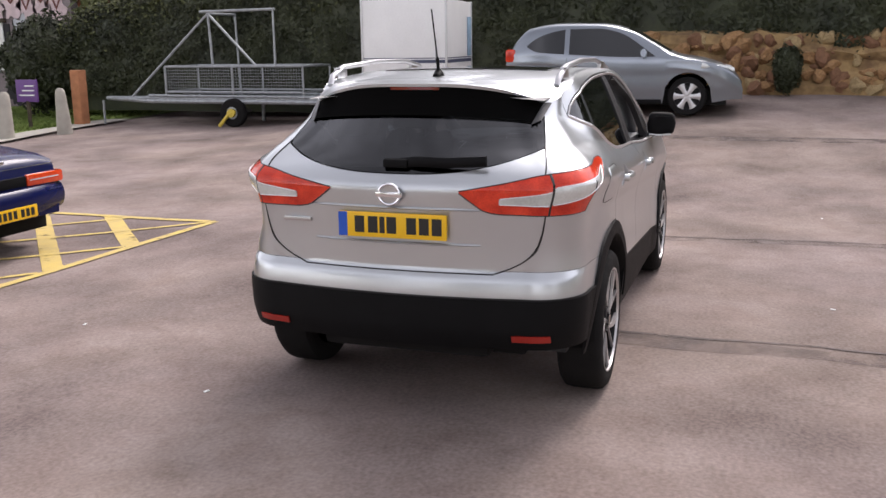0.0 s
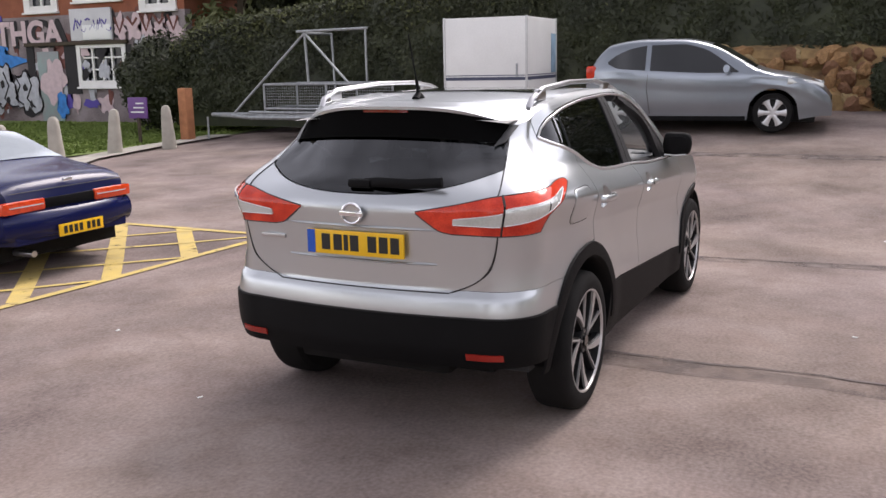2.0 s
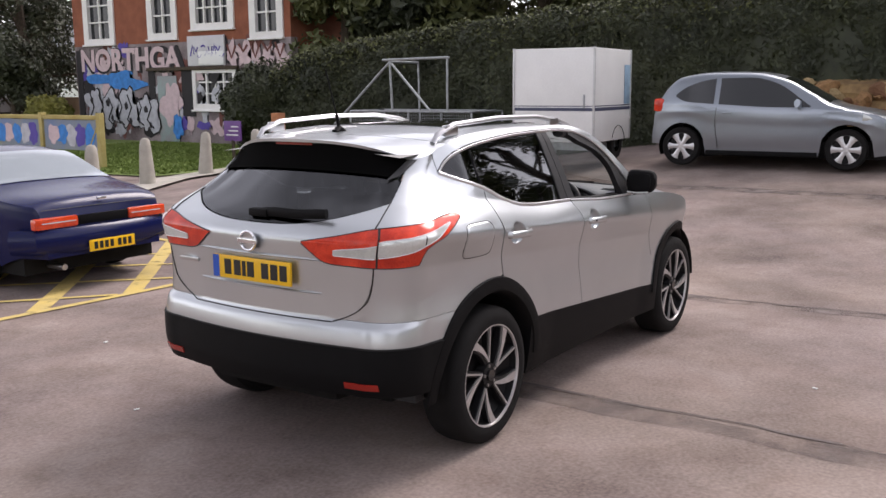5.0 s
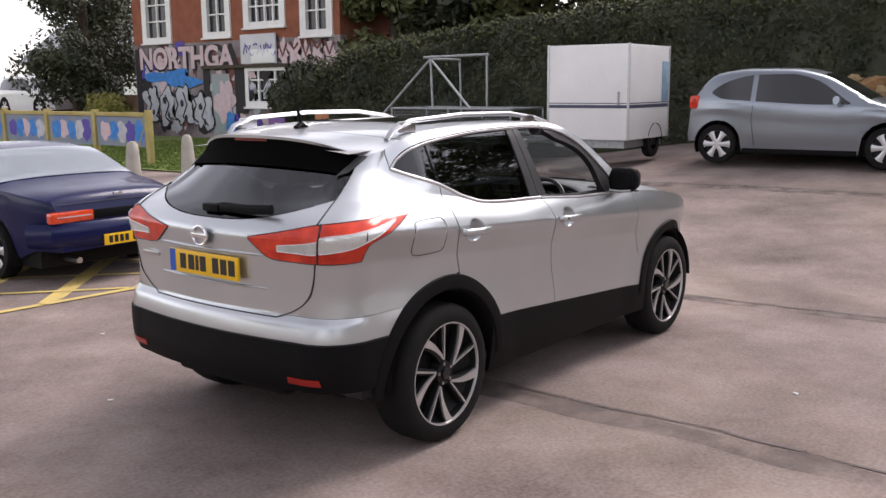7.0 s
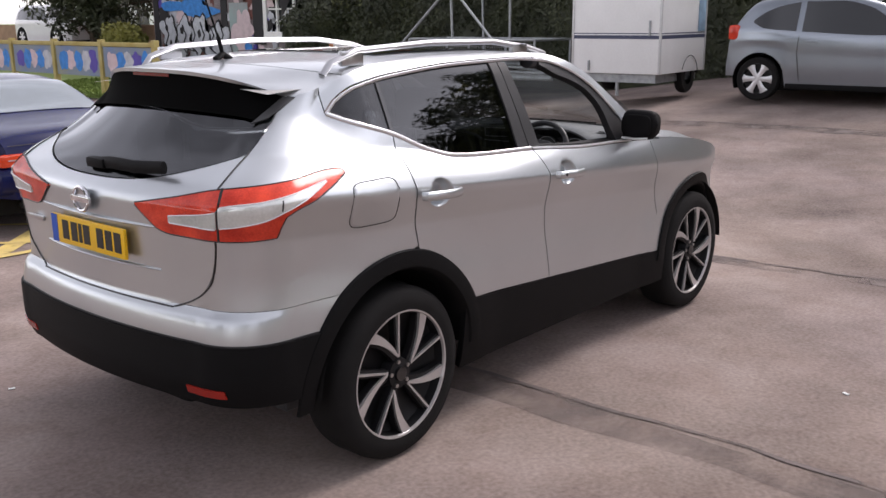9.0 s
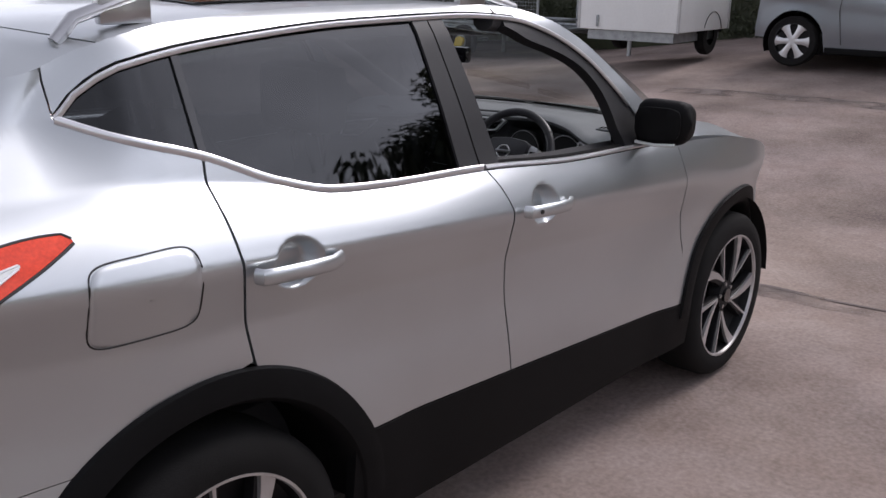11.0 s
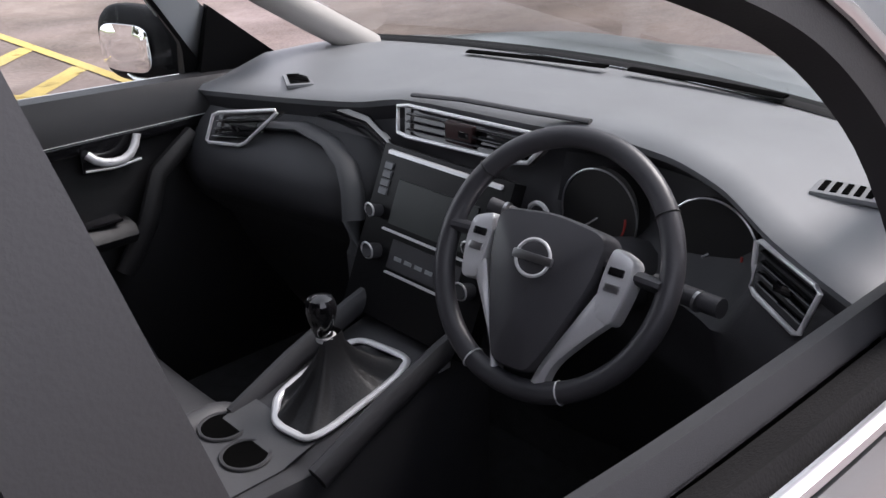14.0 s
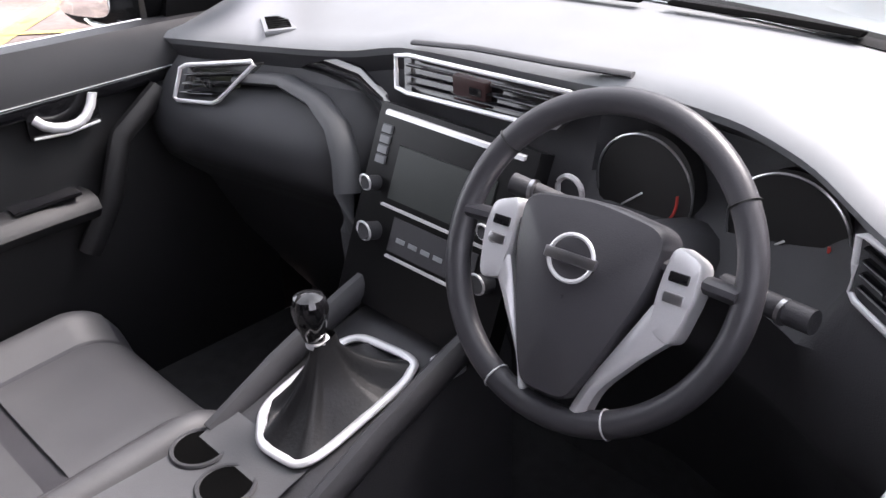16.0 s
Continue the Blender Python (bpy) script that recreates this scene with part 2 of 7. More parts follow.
def strip(pts, w, dz=0.006, wob=0.0):
    bm = bmesh.new()
    rows = []
    fine = []
    for (x0, y0), (x1, y1) in zip(pts, pts[1:]):
        n = max(2, int(math.hypot(x1 - x0, y1 - y0) / 0.15))
        fine += [(lerp(x0, x1, k / n), lerp(y0, y1, k / n)) for k in range(n)]
    fine.append(pts[-1])
    for i, (x, y) in enumerate(fine):
        a, b = fine[max(i - 1, 0)], fine[min(i + 1, len(fine) - 1)]
        d = math.hypot(b[0] - a[0], b[1] - a[1]) or 1
        nx, ny = -(b[1] - a[1]) / d, (b[0] - a[0]) / d
        o = wob * (noise.noise((x * 0.8, y * 0.8, 3)) + 0.5 * noise.noise((x * 4, y * 4, 7)))
        ww = w * (1 + (0.5 * noise.noise((x * 3, y * 3, 1)) if wob else 0.06 * noise.noise((x * 9, y * 9, 1))))
        rows.append([Vector((x + nx * (o + s * ww / 2), y + ny * (o + s * ww / 2), ground_z(x + nx * s * ww / 2, y + ny * s * ww / 2) + dz)) for s in (-1, 0, 1)])
    return grid(bm, rows)


hatch = empty("yellow_hatching", pose(0, 0, 0), "faded yellow painted no-parking hatching on the tarmac", "road marking")
hatch["kind"] = "structure"
for pts, w in (([(3.78, 3.85), (2.5, 3.93), (1.5, 3.98), (0.3, 4.08), (-2.0, 4.2)], 0.10), ([(3.78, 3.85), (3.84, 5.2), (3.84, 7.5), (3.84, 11)], 0.10),
               ([(3.84, 5.2), (2.52, 3.96)], 0.17), ([(3.82, 6.15), (1.52, 4.0)], 0.17), ([(3.82, 7.2), (0.6, 4.1)], 0.17), ([(3.82, 8.2), (-0.6, 4.15)], 0.17),
               ([(3.72, 3.92), (3.2, 4.45), (2.5, 5.2), (1.5, 6.2)], 0.07), ([(2.46, 4.0), (1.78, 4.75), (0.9, 5.6)], 0.07), ([(1.4, 4.05), (0.4, 5.0)], 0.07), ([(3.84, 4.9), (1.6, 7.0)], 0.07)):
    part("painted_line", strip(pts, w, 0.006 if w > 0.12 else 0.009), LINE, hatch, smooth=False)
for nm, pts, w in (("a", [(0.93, 1.2), (0.925, -0.9), (0.92, -2.4), (0.90, -6)], 0.03), ("b", [(3.86, 1.0), (3.92, -0.6), (4.03, -2.1), (4.4, -9)], 0.028), ("c", [(9.6, 3), (9.62, 0.4), (9.64, -2), (9.8, -12)], 0.05), ("d", [(-2.3, -0.5), (-2.0, 2.5), (-2.2, 4)], 0.03)):
    tagged(mesh_ob("tar_seam", strip(pts, w, 0.005, 0.06), SEAM, smooth=False), "dark uneven tar seam between tarmac strips", "tar seam", kind="structure")
for pts, w in (([(0.81, 1.0), (0.80, -0.9), (0.79, -2.4), (0.77, -6)], 0.24), ([(3.78, 1.0), (3.84, -0.6), (3.95, -2.1), (4.3, -9)], 0.16), ([(9.45, 3), (9.47, 0.4), (9.49, -2), (9.6, -12)], 0.3)):
    tagged(mesh_ob("worn_strip", strip(pts, w, 0.003, 0.03), WORN, smooth=False), "dark worn tarmac along a seam", "worn tarmac", kind="structure")
# scraps lying on the tarmac
for x, y in ((-0.69, 1.11), (1.81, -2.08), (0.2, 2.6), (5.2, -2.2), (-1.4, -1.9), (3.1, -2.6)):
    o = mesh_ob("litter_scrap", box(-0.016, 0.016, -0.008, 0.008, 0.0, 0.005, bevel=0.002), WHITE)
    o.matrix_basis = pose(x, y, ground_z(x, y) + 0.002, 0, 0, 37 * x)
    tagged(o, "tiny pale scrap of litter on the tarmac", "litter", "litter on the tarmac")


# ---- leaves ----
def leaf_mass(name, sample, n, size, material, label, category, seedv=1, kind="stuff", parent=None):
    """Many small bent leaves scattered by sample(rng), which gives a point and a normal."""
    rng = random.Random(seedv)
    vs, fs = [], []
    for _ in range(n):
        p, nn = sample(rng)
        d = Vector((rng.gauss(0, 1), rng.gauss(0, 1), rng.gauss(0, 1))).normalized()
        nn = (nn + d * 0.9).normalized()
        u = nn.cross(Vector((rng.gauss(0, 1), rng.gauss(0, 1), rng.gauss(0, 1)))).normalized()
        v = nn.cross(u)
        s = size * rng.uniform(0.6, 1.4)
        b = len(vs)
        vs += [p - u * s, p + v * s * 0.45 + nn * s * 0.12, p + u * s, p - v * s * 0.45 + nn * s * 0.12]
        fs.append((b, b + 1, b + 2, b + 3))
    me = bpy.data.meshes.new(name)
    me.from_pydata(vs, [], fs)
    me.materials.append(material)
    ob = new(name, me)
    if parent:
        ob.parent = parent
        if label:
            ob["label"] = label
    else:
        tagged(ob, label, category, kind=kind)
    return ob


HEDGE_TOP = line([(-14, 4.6), (-6, 4.3), (0, 4.0), (3.5, 3.75), (5.3, 3.6), (8, 3.35), (10.5, 3.15), (12.5, 2.95), (13.8, 2.75), (14.6, 2.45), (15.1, 1.9)])


def hedge_front(y):
    return 14.6 - 0.45 * smooth01((0 - y) / 4) + 0.25 * noise.noise((0, y * 0.6, 0))


hedge = empty("long_hedge", pose(0, 0, 0), "tall clipped dark green hedge behind the parked trailers", "hedge")
rows = []
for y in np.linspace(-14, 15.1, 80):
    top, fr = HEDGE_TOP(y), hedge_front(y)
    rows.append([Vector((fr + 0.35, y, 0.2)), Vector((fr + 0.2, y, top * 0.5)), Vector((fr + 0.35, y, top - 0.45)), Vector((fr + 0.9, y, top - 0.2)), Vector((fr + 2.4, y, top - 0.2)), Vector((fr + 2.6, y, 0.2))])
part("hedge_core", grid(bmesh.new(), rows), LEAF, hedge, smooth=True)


def hedge_sample(rng):
    y = rng.uniform(-14, 15.2)
    top, fr = HEDGE_TOP(y), hedge_front(y)
    if rng.random() < 0.72:
        z = rng.uniform(0.6 if y > -1 else 1.4, top)
        b = 0.34 * noise.noise((y * 1.1, z * 1.4, 5)) + 0.16 * noise.noise((y * 2.9, z * 3.1, 8))
        return Vector((fr + b + 0.35 * max(0, (z - top + 0.5) / 0.5) ** 2 + rng.uniform(0, 0.25), y, z)), Vector((-1, 0, 0.35))
    return Vector((fr + rng.uniform(0.1, 1.6), y, top - 0.12 + 0.14 * noise.noise((y * 1.3, 0, 2)) + rng.uniform(-0.1, 0.12))), Vector((-0.2, 0, 1))


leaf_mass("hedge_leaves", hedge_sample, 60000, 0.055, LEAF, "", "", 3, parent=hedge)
# Paler olive leaves over the upper part put the lit crown into the colour.
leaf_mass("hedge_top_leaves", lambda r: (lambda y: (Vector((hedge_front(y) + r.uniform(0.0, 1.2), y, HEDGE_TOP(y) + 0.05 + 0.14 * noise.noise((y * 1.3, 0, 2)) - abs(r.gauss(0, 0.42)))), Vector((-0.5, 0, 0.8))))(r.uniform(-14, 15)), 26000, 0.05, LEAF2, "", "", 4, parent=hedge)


def bush(name, c, r, n, size, m, label, category, seedv):
    e = empty(name, pose(*c), label, category)

    def smp(rng):
        d = Vector((rng.gauss(0, 1), rng.gauss(0, 1), rng.gauss(0, 1))).normalized()
        k = 0.82 + 0.28 * noise.noise(d * 2.1 + Vector((seedv, 0, 0))) + rng.uniform(-0.12, 0.05)
        return Vector((d.x * r[0] * k, d.y * r[1] * k, r[2] + d.z * r[2] * k)), d
    bm = bmesh.new()
    bmesh.ops.create_icosphere(bm, subdivisions=3, radius=1)
    for v in bm.verts:
        k = 0.72 + 0.25 * noise.noise(v.co * 2.1 + Vector((seedv, 0, 0)))
        v.co = Vector((v.co.x * r[0] * k, v.co.y * r[1] * k, r[2] + v.co.z * r[2] * k))
    part("core", bm, m, e)
    leaf_mass("leaves", smp, n, size, m, "", "", seedv, parent=e)
    return e


bush("round_shrub", (14.9, 15.6, 0), (1.3, 1.25, 1.35), 9000, 0.06, LEAF, "round clipped dark green shrub at the hedge end", "shrub", 11)


def tree(name, x, y, h, r, n, size, m, label, seedv):
    """A tapered trunk with limbs and a loose crown of leaf clumps."""
    rng = random.Random(seedv)
    z0 = ground_z(x, y)
    e = empty(name, pose(x, y, z0), label, "tree")
    bm = sweep([(0, 0, -0.1), (0.05, 0.03, h * 0.3), (0.12, -0.05, h * 0.6), (0.05, 0.05, h * 0.9)], 0.18, 0.18, 8)
    clumps = []
    for k in range(18):
        a, t = rng.uniform(0, math.tau), rng.uniform(0.35, 1.0)
        rr = r * math.sqrt(max(0.08, 1 - ((t - 0.6) / 0.5) ** 2)) * rng.uniform(0.5, 1)
        c = Vector((rr * math.cos(a), rr * math.sin(a), h * t))
        clumps.append((c, r * rng.uniform(0.28, 0.45)))
        if k % 2 == 0:
            sweep([(0.05, 0, h * (t - 0.2)), tuple(c * 0.5 + Vector((0, 0, h * t * 0.45))), tuple(c)], 0.05, 0.05, 6, bm=bm)
    part("trunk", bm, BARK, e)

    def smp(g):
        c, q = clumps[g.randrange(len(clumps))]
        d = Vector((g.gauss(0, 1), g.gauss(0, 1), g.gauss(0, 0.8))).normalized()
        return c + d * q * g.uniform(0.5, 1.1), d
    leaf_mass("crown", smp, n, size, m, "", "", seedv, parent=e)


for k, (x, y, h, r) in enumerate(((21, -3, 9, 3.2), (22, 4, 8.5, 3.0), (20, 9.5, 7.5, 2.8), (19.5, 13.6, 6.5, 2.0), (18.5, -9, 9, 3.2), (20.5, -15, 9, 3.5), (19.6, 16.4, 6.5, 2.0), (21.5, 14.8, 8, 2.6), (23.5, 10.5, 9, 3.2), (24.5, 1.0, 9, 3.4), (23, -6, 9, 3.3))):
    tree("tree_behind_hedge", x, y, h, r, 9000, 0.15, LEAF if k % 2 else LEAF2, "leafy tree rising behind the hedge", 20 + k)
for k, (x, y, h, r) in enumerate(((19, 33.2, 6.2, 2.4), (17.5, 31.6, 3.6, 1.6), (22, 38, 7, 2.8))):
    tree("tree_by_house", x, y, h, r, 7000, 0.11, LEAF, "dark green tree beside the painted house", 40 + k)
bush("light_shrub", (16.3, 27.6, 0), (0.9, 1.1, 0.9), 2500, 0.09, mat("leaf_yellow", (0.1, 0.11, 0.015), 0.6, 0, c2=(0.26, 0.24, 0.05), scale=1.5, bscale=14), "yellow-green arching shrub by the house", "shrub", 13)
for k, (x, y, h, r) in enumerate(((-9, -21, 6.5, 3.0), (-3.5, -23, 7, 3.4), (1.0, -22, 5.4, 2.6), (5, -22, 6.2, 3.0), (10, -23, 7.0, 3.2), (14.5, -21, 5.6, 2.6), (-17, -14, 7, 3.2), (-19, 0, 6.5, 3.0), (-18, 10, 7, 3.2), (19, -21, 7, 3.2))):
    tree("tree_across_yard", x, y, h, r, 7000, 0.2, LEAF, "leafy tree across the yard, mirrored in the car windows", 60 + k)

# bank on the far side
bank = empty("stone_bank", pose(0, 0, 0), "low earth and rubble bank with orange stone and dead growth", "bank")
rows = []
for y in np.linspace(-16, 2.5, 75):
    rows.append([Vector((13.75 + 0.25 * noise.noise((y * 0.9, j * 0.7, 4)) + 0.08 * j, y, ground_z(13.7, y) - 0.05 + lerp(0, 1.15, j / 7) + 0.12 * noise.noise((y * 1.7, j, 9)))) for j in range(8)] + [Vector((15.2, y, 2.0))])
part("bank_face", grid(bmesh.new(), rows), EARTH, bank, smooth=False)
rng = random.Random(5)
STONES = [mat("stone_orange", (0.3, 0.17, 0.075), 0.9, 0, 0.35, 5, 0.5, 30), mat("stone_buff", (0.33, 0.24, 0.12), 0.9, 0, 0.3, 5, 0.5, 30), mat("stone_red", (0.19, 0.095, 0.05), 0.9, 0, 0.3, 5, 0.5, 30)]
stone_meshes = []
for k in range(6):
    bm = bmesh.new()
    bmesh.ops.create_icosphere(bm, subdivisions=2, radius=1)
    for v in bm.verts:
        v.co *= 0.75 + 0.35 * noise.noise(v.co * 1.3 + Vector((k * 3, 0, 0)))
    me = bpy.data.meshes.new("stone")
    bm.to_mesh(me)
    bm.free()
    me.materials.append(STONES[k % 3])
    stone_meshes.append(me)
for k in range(280):
    y = rng.uniform(-9, 2.2)
    t = rng.random()
    o = new("stone", stone_meshes[rng.randrange(6)])
    o.parent = bank
    s = rng.uniform(0.07, 0.24)
    o.matrix_basis = Matrix.LocRotScale((13.84 + 0.45 * t, y, ground_z(13.7, y) + 0.05 + 1.0 * t), Euler((rng.random() * 6, rng.random() * 6, rng.random() * 6)), (s, s * 1.4, s * 0.8))
bush("dark_conifer_shrub", (13.55, -2.0, 0.7), (0.28, 0.3, 0.5), 2200, 0.035, LEAF, "small dark conifer shrub at the bank", "shrub", 17)

# kerb edge, grass and bollards
grass = mesh_ob("grass_verge", grid(bmesh.new(), [[Vector((x, y, ground_z(x, y) + 0.03)) for y in np.linspace(max(12.9, 12.9 + (10.5 - x) * 0.25), 40, 20)] for x in np.linspace(9.2, 18.4, 14)], flip=True), GRASS)
tagged(grass, "green grass verge in front of the painted house", "grass", kind="structure")
leaf_mass("grass_blades", lambda r: (lambda x, y: (Vector((x, y, ground_z(x, y) + 0.05)), Vector((0.6, 0.6, 0.2))))(r.uniform(9.3, 18), r.uniform(13.3, 24)), 14000, 0.06, GRASS, "short uneven green grass", "grass", 8)
kerb = mesh_ob("kerb_edge", strip([(7.0, 11.2), (9.0, 12.3), (11.3, 12.75), (14.2, 13.0)], 0.7, 0.05), CONC)
tagged(kerb, "pale concrete path edging the grass", "kerb", kind="structure")


def bollard(x, y, h):
    z = ground_z(x, y)
    bm = bmesh.new()
    rows = []
    for r, zz in ((0.15, -0.05), (0.145, 0.1), (0.10, h - 0.16), (0.085, h - 0.06), (0.05, h - 0.01), (0.005, h)):
        rows.append([Vector((r * math.copysign(abs(math.cos(a)) ** 0.7, math.cos(a)), r * math.copysign(abs(math.sin(a)) ** 0.7, math.sin(a)), zz)) for a in (k * math.tau / 20 for k in range(20))])
    grid(bm, rows, close=True)
    bmesh.ops.recalc_face_normals(bm, faces=bm.faces)
    o = mesh_ob("concrete_bollard", bm, CONC)
    o.matrix_basis = pose(x, y, z, 2 * math.sin(x * 7), 2 * math.cos(y * 5), 20)
    tagged(o, "tapered weathered concrete bollard at the grass edge", "bollard", "bollards along the grass")


for x, y in ((8.1, 11.95), (10.1, 12.5), (11.3, 12.1), (6.3, 11.2)):
    bollard(x, y, 0.95)
sign = empty("purple_sign", pose(12.0, 13.6, ground_z(12, 13.6)), "small purple notice board on a post", "sign")
part("sign_board", box(-0.02, 0.02, -0.28, 0.28, 0.62, 1.1, bevel=0.006), mat("sign_purple", (0.13, 0.05, 0.22), 0.5), sign)
for k in range(3):
    part("sign_bar", box(-0.026, -0.02, -0.2, 0.2 - 0.08 * k, 0.75 + 0.1 * k, 0.78 + 0.1 * k), WHITE, sign, "plain white bar of writing")
part("sign_post", box(-0.03, 0.03, -0.03, 0.03, -0.05, 0.64), BARK, sign)
gp = mesh_ob("gate_post", box(-0.13, 0.13, -0.12, 0.12, -0.1, 1.25, bevel=0.02), mat("terracotta", (0.4, 0.17, 0.08), 0.9, 0, 0.25, 6, 0.3, 40))
gp.matrix_basis = pose(13.0, 13.05, ground_z(13, 13.05))
tagged(gp, "terracotta-coloured brick gate post by the hedge", "gate post")
# ---- the silver car: its outer skin ----
CHROME_LOW = line([(-0.18, 1.39), (-0.10, 1.355), (0.08, 1.297), (0.25, 1.223), (0.40, 1.182), (0.62, 1.163), (0.96, 1.150), (1.38, 1.118), (1.90, 1.10), (2.1, 1.085)])
CHROME_TOP = line([(-0.18, 1.39), (-0.13, 1.44), (-0.04, 1.485), (0.21, 1.52), (0.62, 1.545), (1.03, 1.55), (1.28, 1.535), (1.45, 1.49), (1.61, 1.41), (1.75, 1.29), (1.90, 1.13), (1.93, 1.10)])
ROOF_EDGE = line([(-0.6, 1.40), (-0.3, 1.455), (-0.2, 1.482), (-0.1, 1.522), (0.0, 1.548), (0.1, 1.563), (0.6, 1.585), (1.03, 1.585), (1.3, 1.568), (1.45, 1.535), (1.61, 1.465), (1.75, 1.365), (1.9, 1.245), (2.05, 1.14), (2.15, 1.085)])
OPENING = line([(1.2, 1.53), (1.28, 1.50), (1.33, 1.475), (1.45, 1.437), (1.56, 1.39), (1.65, 1.31), (1.70, 1.20), (1.715, 1.11), (1.75, 1.10)])
SILL = lambda x: 0.56 - 0.0726 * (x - 0.43)
CREASE = lambda x: 1.096 - 0.072 * x
WHEELBASE, WR = 2.646, 0.34
REAR_X = line([(0.2, -0.70), (0.35, -0.79), (0.5, -0.835), (0.63, -0.833), (0.69, -0.826), (0.72, -0.815), (0.745, -0.79), (0.85, -0.792), (1.0, -0.80), (1.10, -0.805), (1.17, -0.768), (1.29, -0.64), (1.40, -0.52), (1.50, -0.41), (1.58, -0.33)])
CORNER = line([(0.2, 0.25), (0.63, 0.24), (1.0, 0.24), (1.2, 0.205), (1.5, 0.15), (1.58, 0.13)])
GATE_Y = line([(0.735, 0.46), (0.76, 0.53), (0.80, 0.60), (0.85, 0.648), (0.95, 0.675), (1.02, 0.682), (1.19, 0.672), (1.29, 0.63), (1.40, 0.59), (1.46, 0.572), (1.58, 0.55)])


def half_width(x, z):
    zc, zs = CREASE(x), SILL(x)
    zb = 1.155 + 0.115 * smooth01((0.75 - x) / 0.95)
    if z < zc:
        f = PROFILE((z - zs) / (zc - zs))
    elif z < zb:
        f = 0.901 - (0.901 - TUMBLE(zb)) * (0.901 - PROFILE(1 + (z - zc) / (zb - zc))) / 0.075
    else:
        f = TUMBLE(z)
    if z > 1.2 and x < 0:
        f -= 0.08 * smooth01(-x / 0.25) * smooth01((z - 1.2) / 0.2)
    if x < -0.1 and z > 0.9:
        f -= 0.018 * smooth01((-0.1 - x) / 0.35) * smooth01((z - 0.9) / 0.15)
    if x > 2.0:
        f -= 0.30 * max(0, (x - 2.0) / 1.5) ** 3
    for cx in (0, WHEELBASE):
        d = math.hypot(x - cx, z - WR)
        f += 0.016 * smooth01((0.72 - d) / 0.25) * smooth01((1.03 - z) / 0.16)
    return f


PROFILE = line([(-0.8, 0.80), (-0.5, 0.84), (-0.1, 0.862), (0.0, 0.864), (0.2, 0.861), (0.45, 0.854), (0.7, 0.864), (0.8, 0.877), (0.9, 0.891), (0.96, 0.899), (1.0, 0.901), (1.15, 0.895), (1.5, 0.872), (2.0, 0.826)])
TUMBLE = line([(1.1, 0.848), (1.15, 0.824), (1.3, 0.770), (1.45, 0.708), (1.52, 0.676), (1.56, 0.645), (1.6, 0.58)])


def bow_at(z):
    return 0.055 + 0.055 * smooth01((z - 1.13) / 0.2)


def skin(s, z, off=0.0):
    """A point of the right-hand skin. s below 0: along the flank; then round the corner; then across the tail to the middle line."""
    rc = CORNER(z)
    bow = bow_at(z)
    xs = REAR_X(z) + bow + rc
    w = half_width(xs, z) - 0.03 * smooth01((1.2 - z) / 0.3)
    arc = rc * math.pi / 2
    if s <= 0:
        x = xs - s
        y = half_width(x, z) - 0.03 * smooth01((1.2 - z) / 0.3) * smooth01((xs + 0.45 - x) / 0.45)
        return Vector((x, -(y + off), z))
    if s < arc:
        a = s / rc
        return Vector((xs - (rc + off) * math.sin(a), -(w - rc + (rc + off) * math.cos(a)), z))
    run = max(w - rc, 0.05)
    y = max(run - (s - arc), 0.0)
    return Vector((REAR_X(z) + bow * (y / run) ** 2 - off, -y, z))


def s_x(x, z):
    return -(x - (REAR_X(z) + bow_at(z) + CORNER(z)))


def s_y(y, z):
    rc = CORNER(z)
    w = half_width(REAR_X(z) + bow_at(z) + rc, z) - 0.03 * smooth01((1.2 - z) / 0.3)
    run = max(w - rc, 0.05)
    if y > run:
        return rc * math.acos(min(1, (y - run) / rc))
    return rc * math.pi / 2 + run - y


def mirror(bm):
    g = bmesh.ops.duplicate(bm, geom=bm.verts[:] + bm.edges[:] + bm.faces[:])["geom"]
    vs = [v for v in g if isinstance(v, bmesh.types.BMVert)]
    for v in vs:
        v.co.y = -v.co.y
    bmesh.ops.reverse_faces(bm, faces=[f for f in g if isinstance(f, bmesh.types.BMFace)])
    return bm


def flip_y(bm):
    for v in bm.verts:
        v.co.y = -v.co.y
    bmesh.ops.reverse_faces(bm, faces=bm.faces[:])
    return bm


def far_side(bm):
    """The passenger side; its waist line sits a little lower along the front door."""
    flip_y(bm)
    for v in bm.verts:
        v.co.z -= 0.055 * smooth01((v.co.x - 0.9) / 0.3) * smooth01((v.co.z - 0.8) / 0.2) * smooth01((1.4 - v.co.z) / 0.25)
        v.co.y -= 0.036 * smooth01((0.3 - v.co.x) / 0.35) * smooth01((v.co.y - 0.69) / 0.12) * smooth01((v.co.z - 0.78) / 0.15) * smooth01((1.4 - v.co.z) / 0.2)
    return bm


def thicken(bm, t, centre=Vector((1.3, 0, 0.8))):
    """Give a sheet depth: outwards for t above 0, inwards below."""
    bmesh.ops.recalc_face_normals(bm, faces=bm.faces)
    if sum((f.calc_center_median() - centre).dot(f.normal) * f.calc_area() for f in bm.faces) < 0:
        bmesh.ops.reverse_faces(bm, faces=bm.faces[:])
    bm.normal_update()
    old = bm.faces[:]
    rim = [e for e in bm.edges if e.is_boundary]
    twin = {v: bm.verts.new(v.co + v.normal * t) for v in bm.verts[:]}
    for f in old:
        bm.faces.new([twin[v] for v in reversed(f.verts)])
    for e in rim:
        a, b = e.verts
        bm.faces.new((a, b, twin[b], twin[a]))
    bmesh.ops.recalc_face_normals(bm, faces=bm.faces)
    return bm


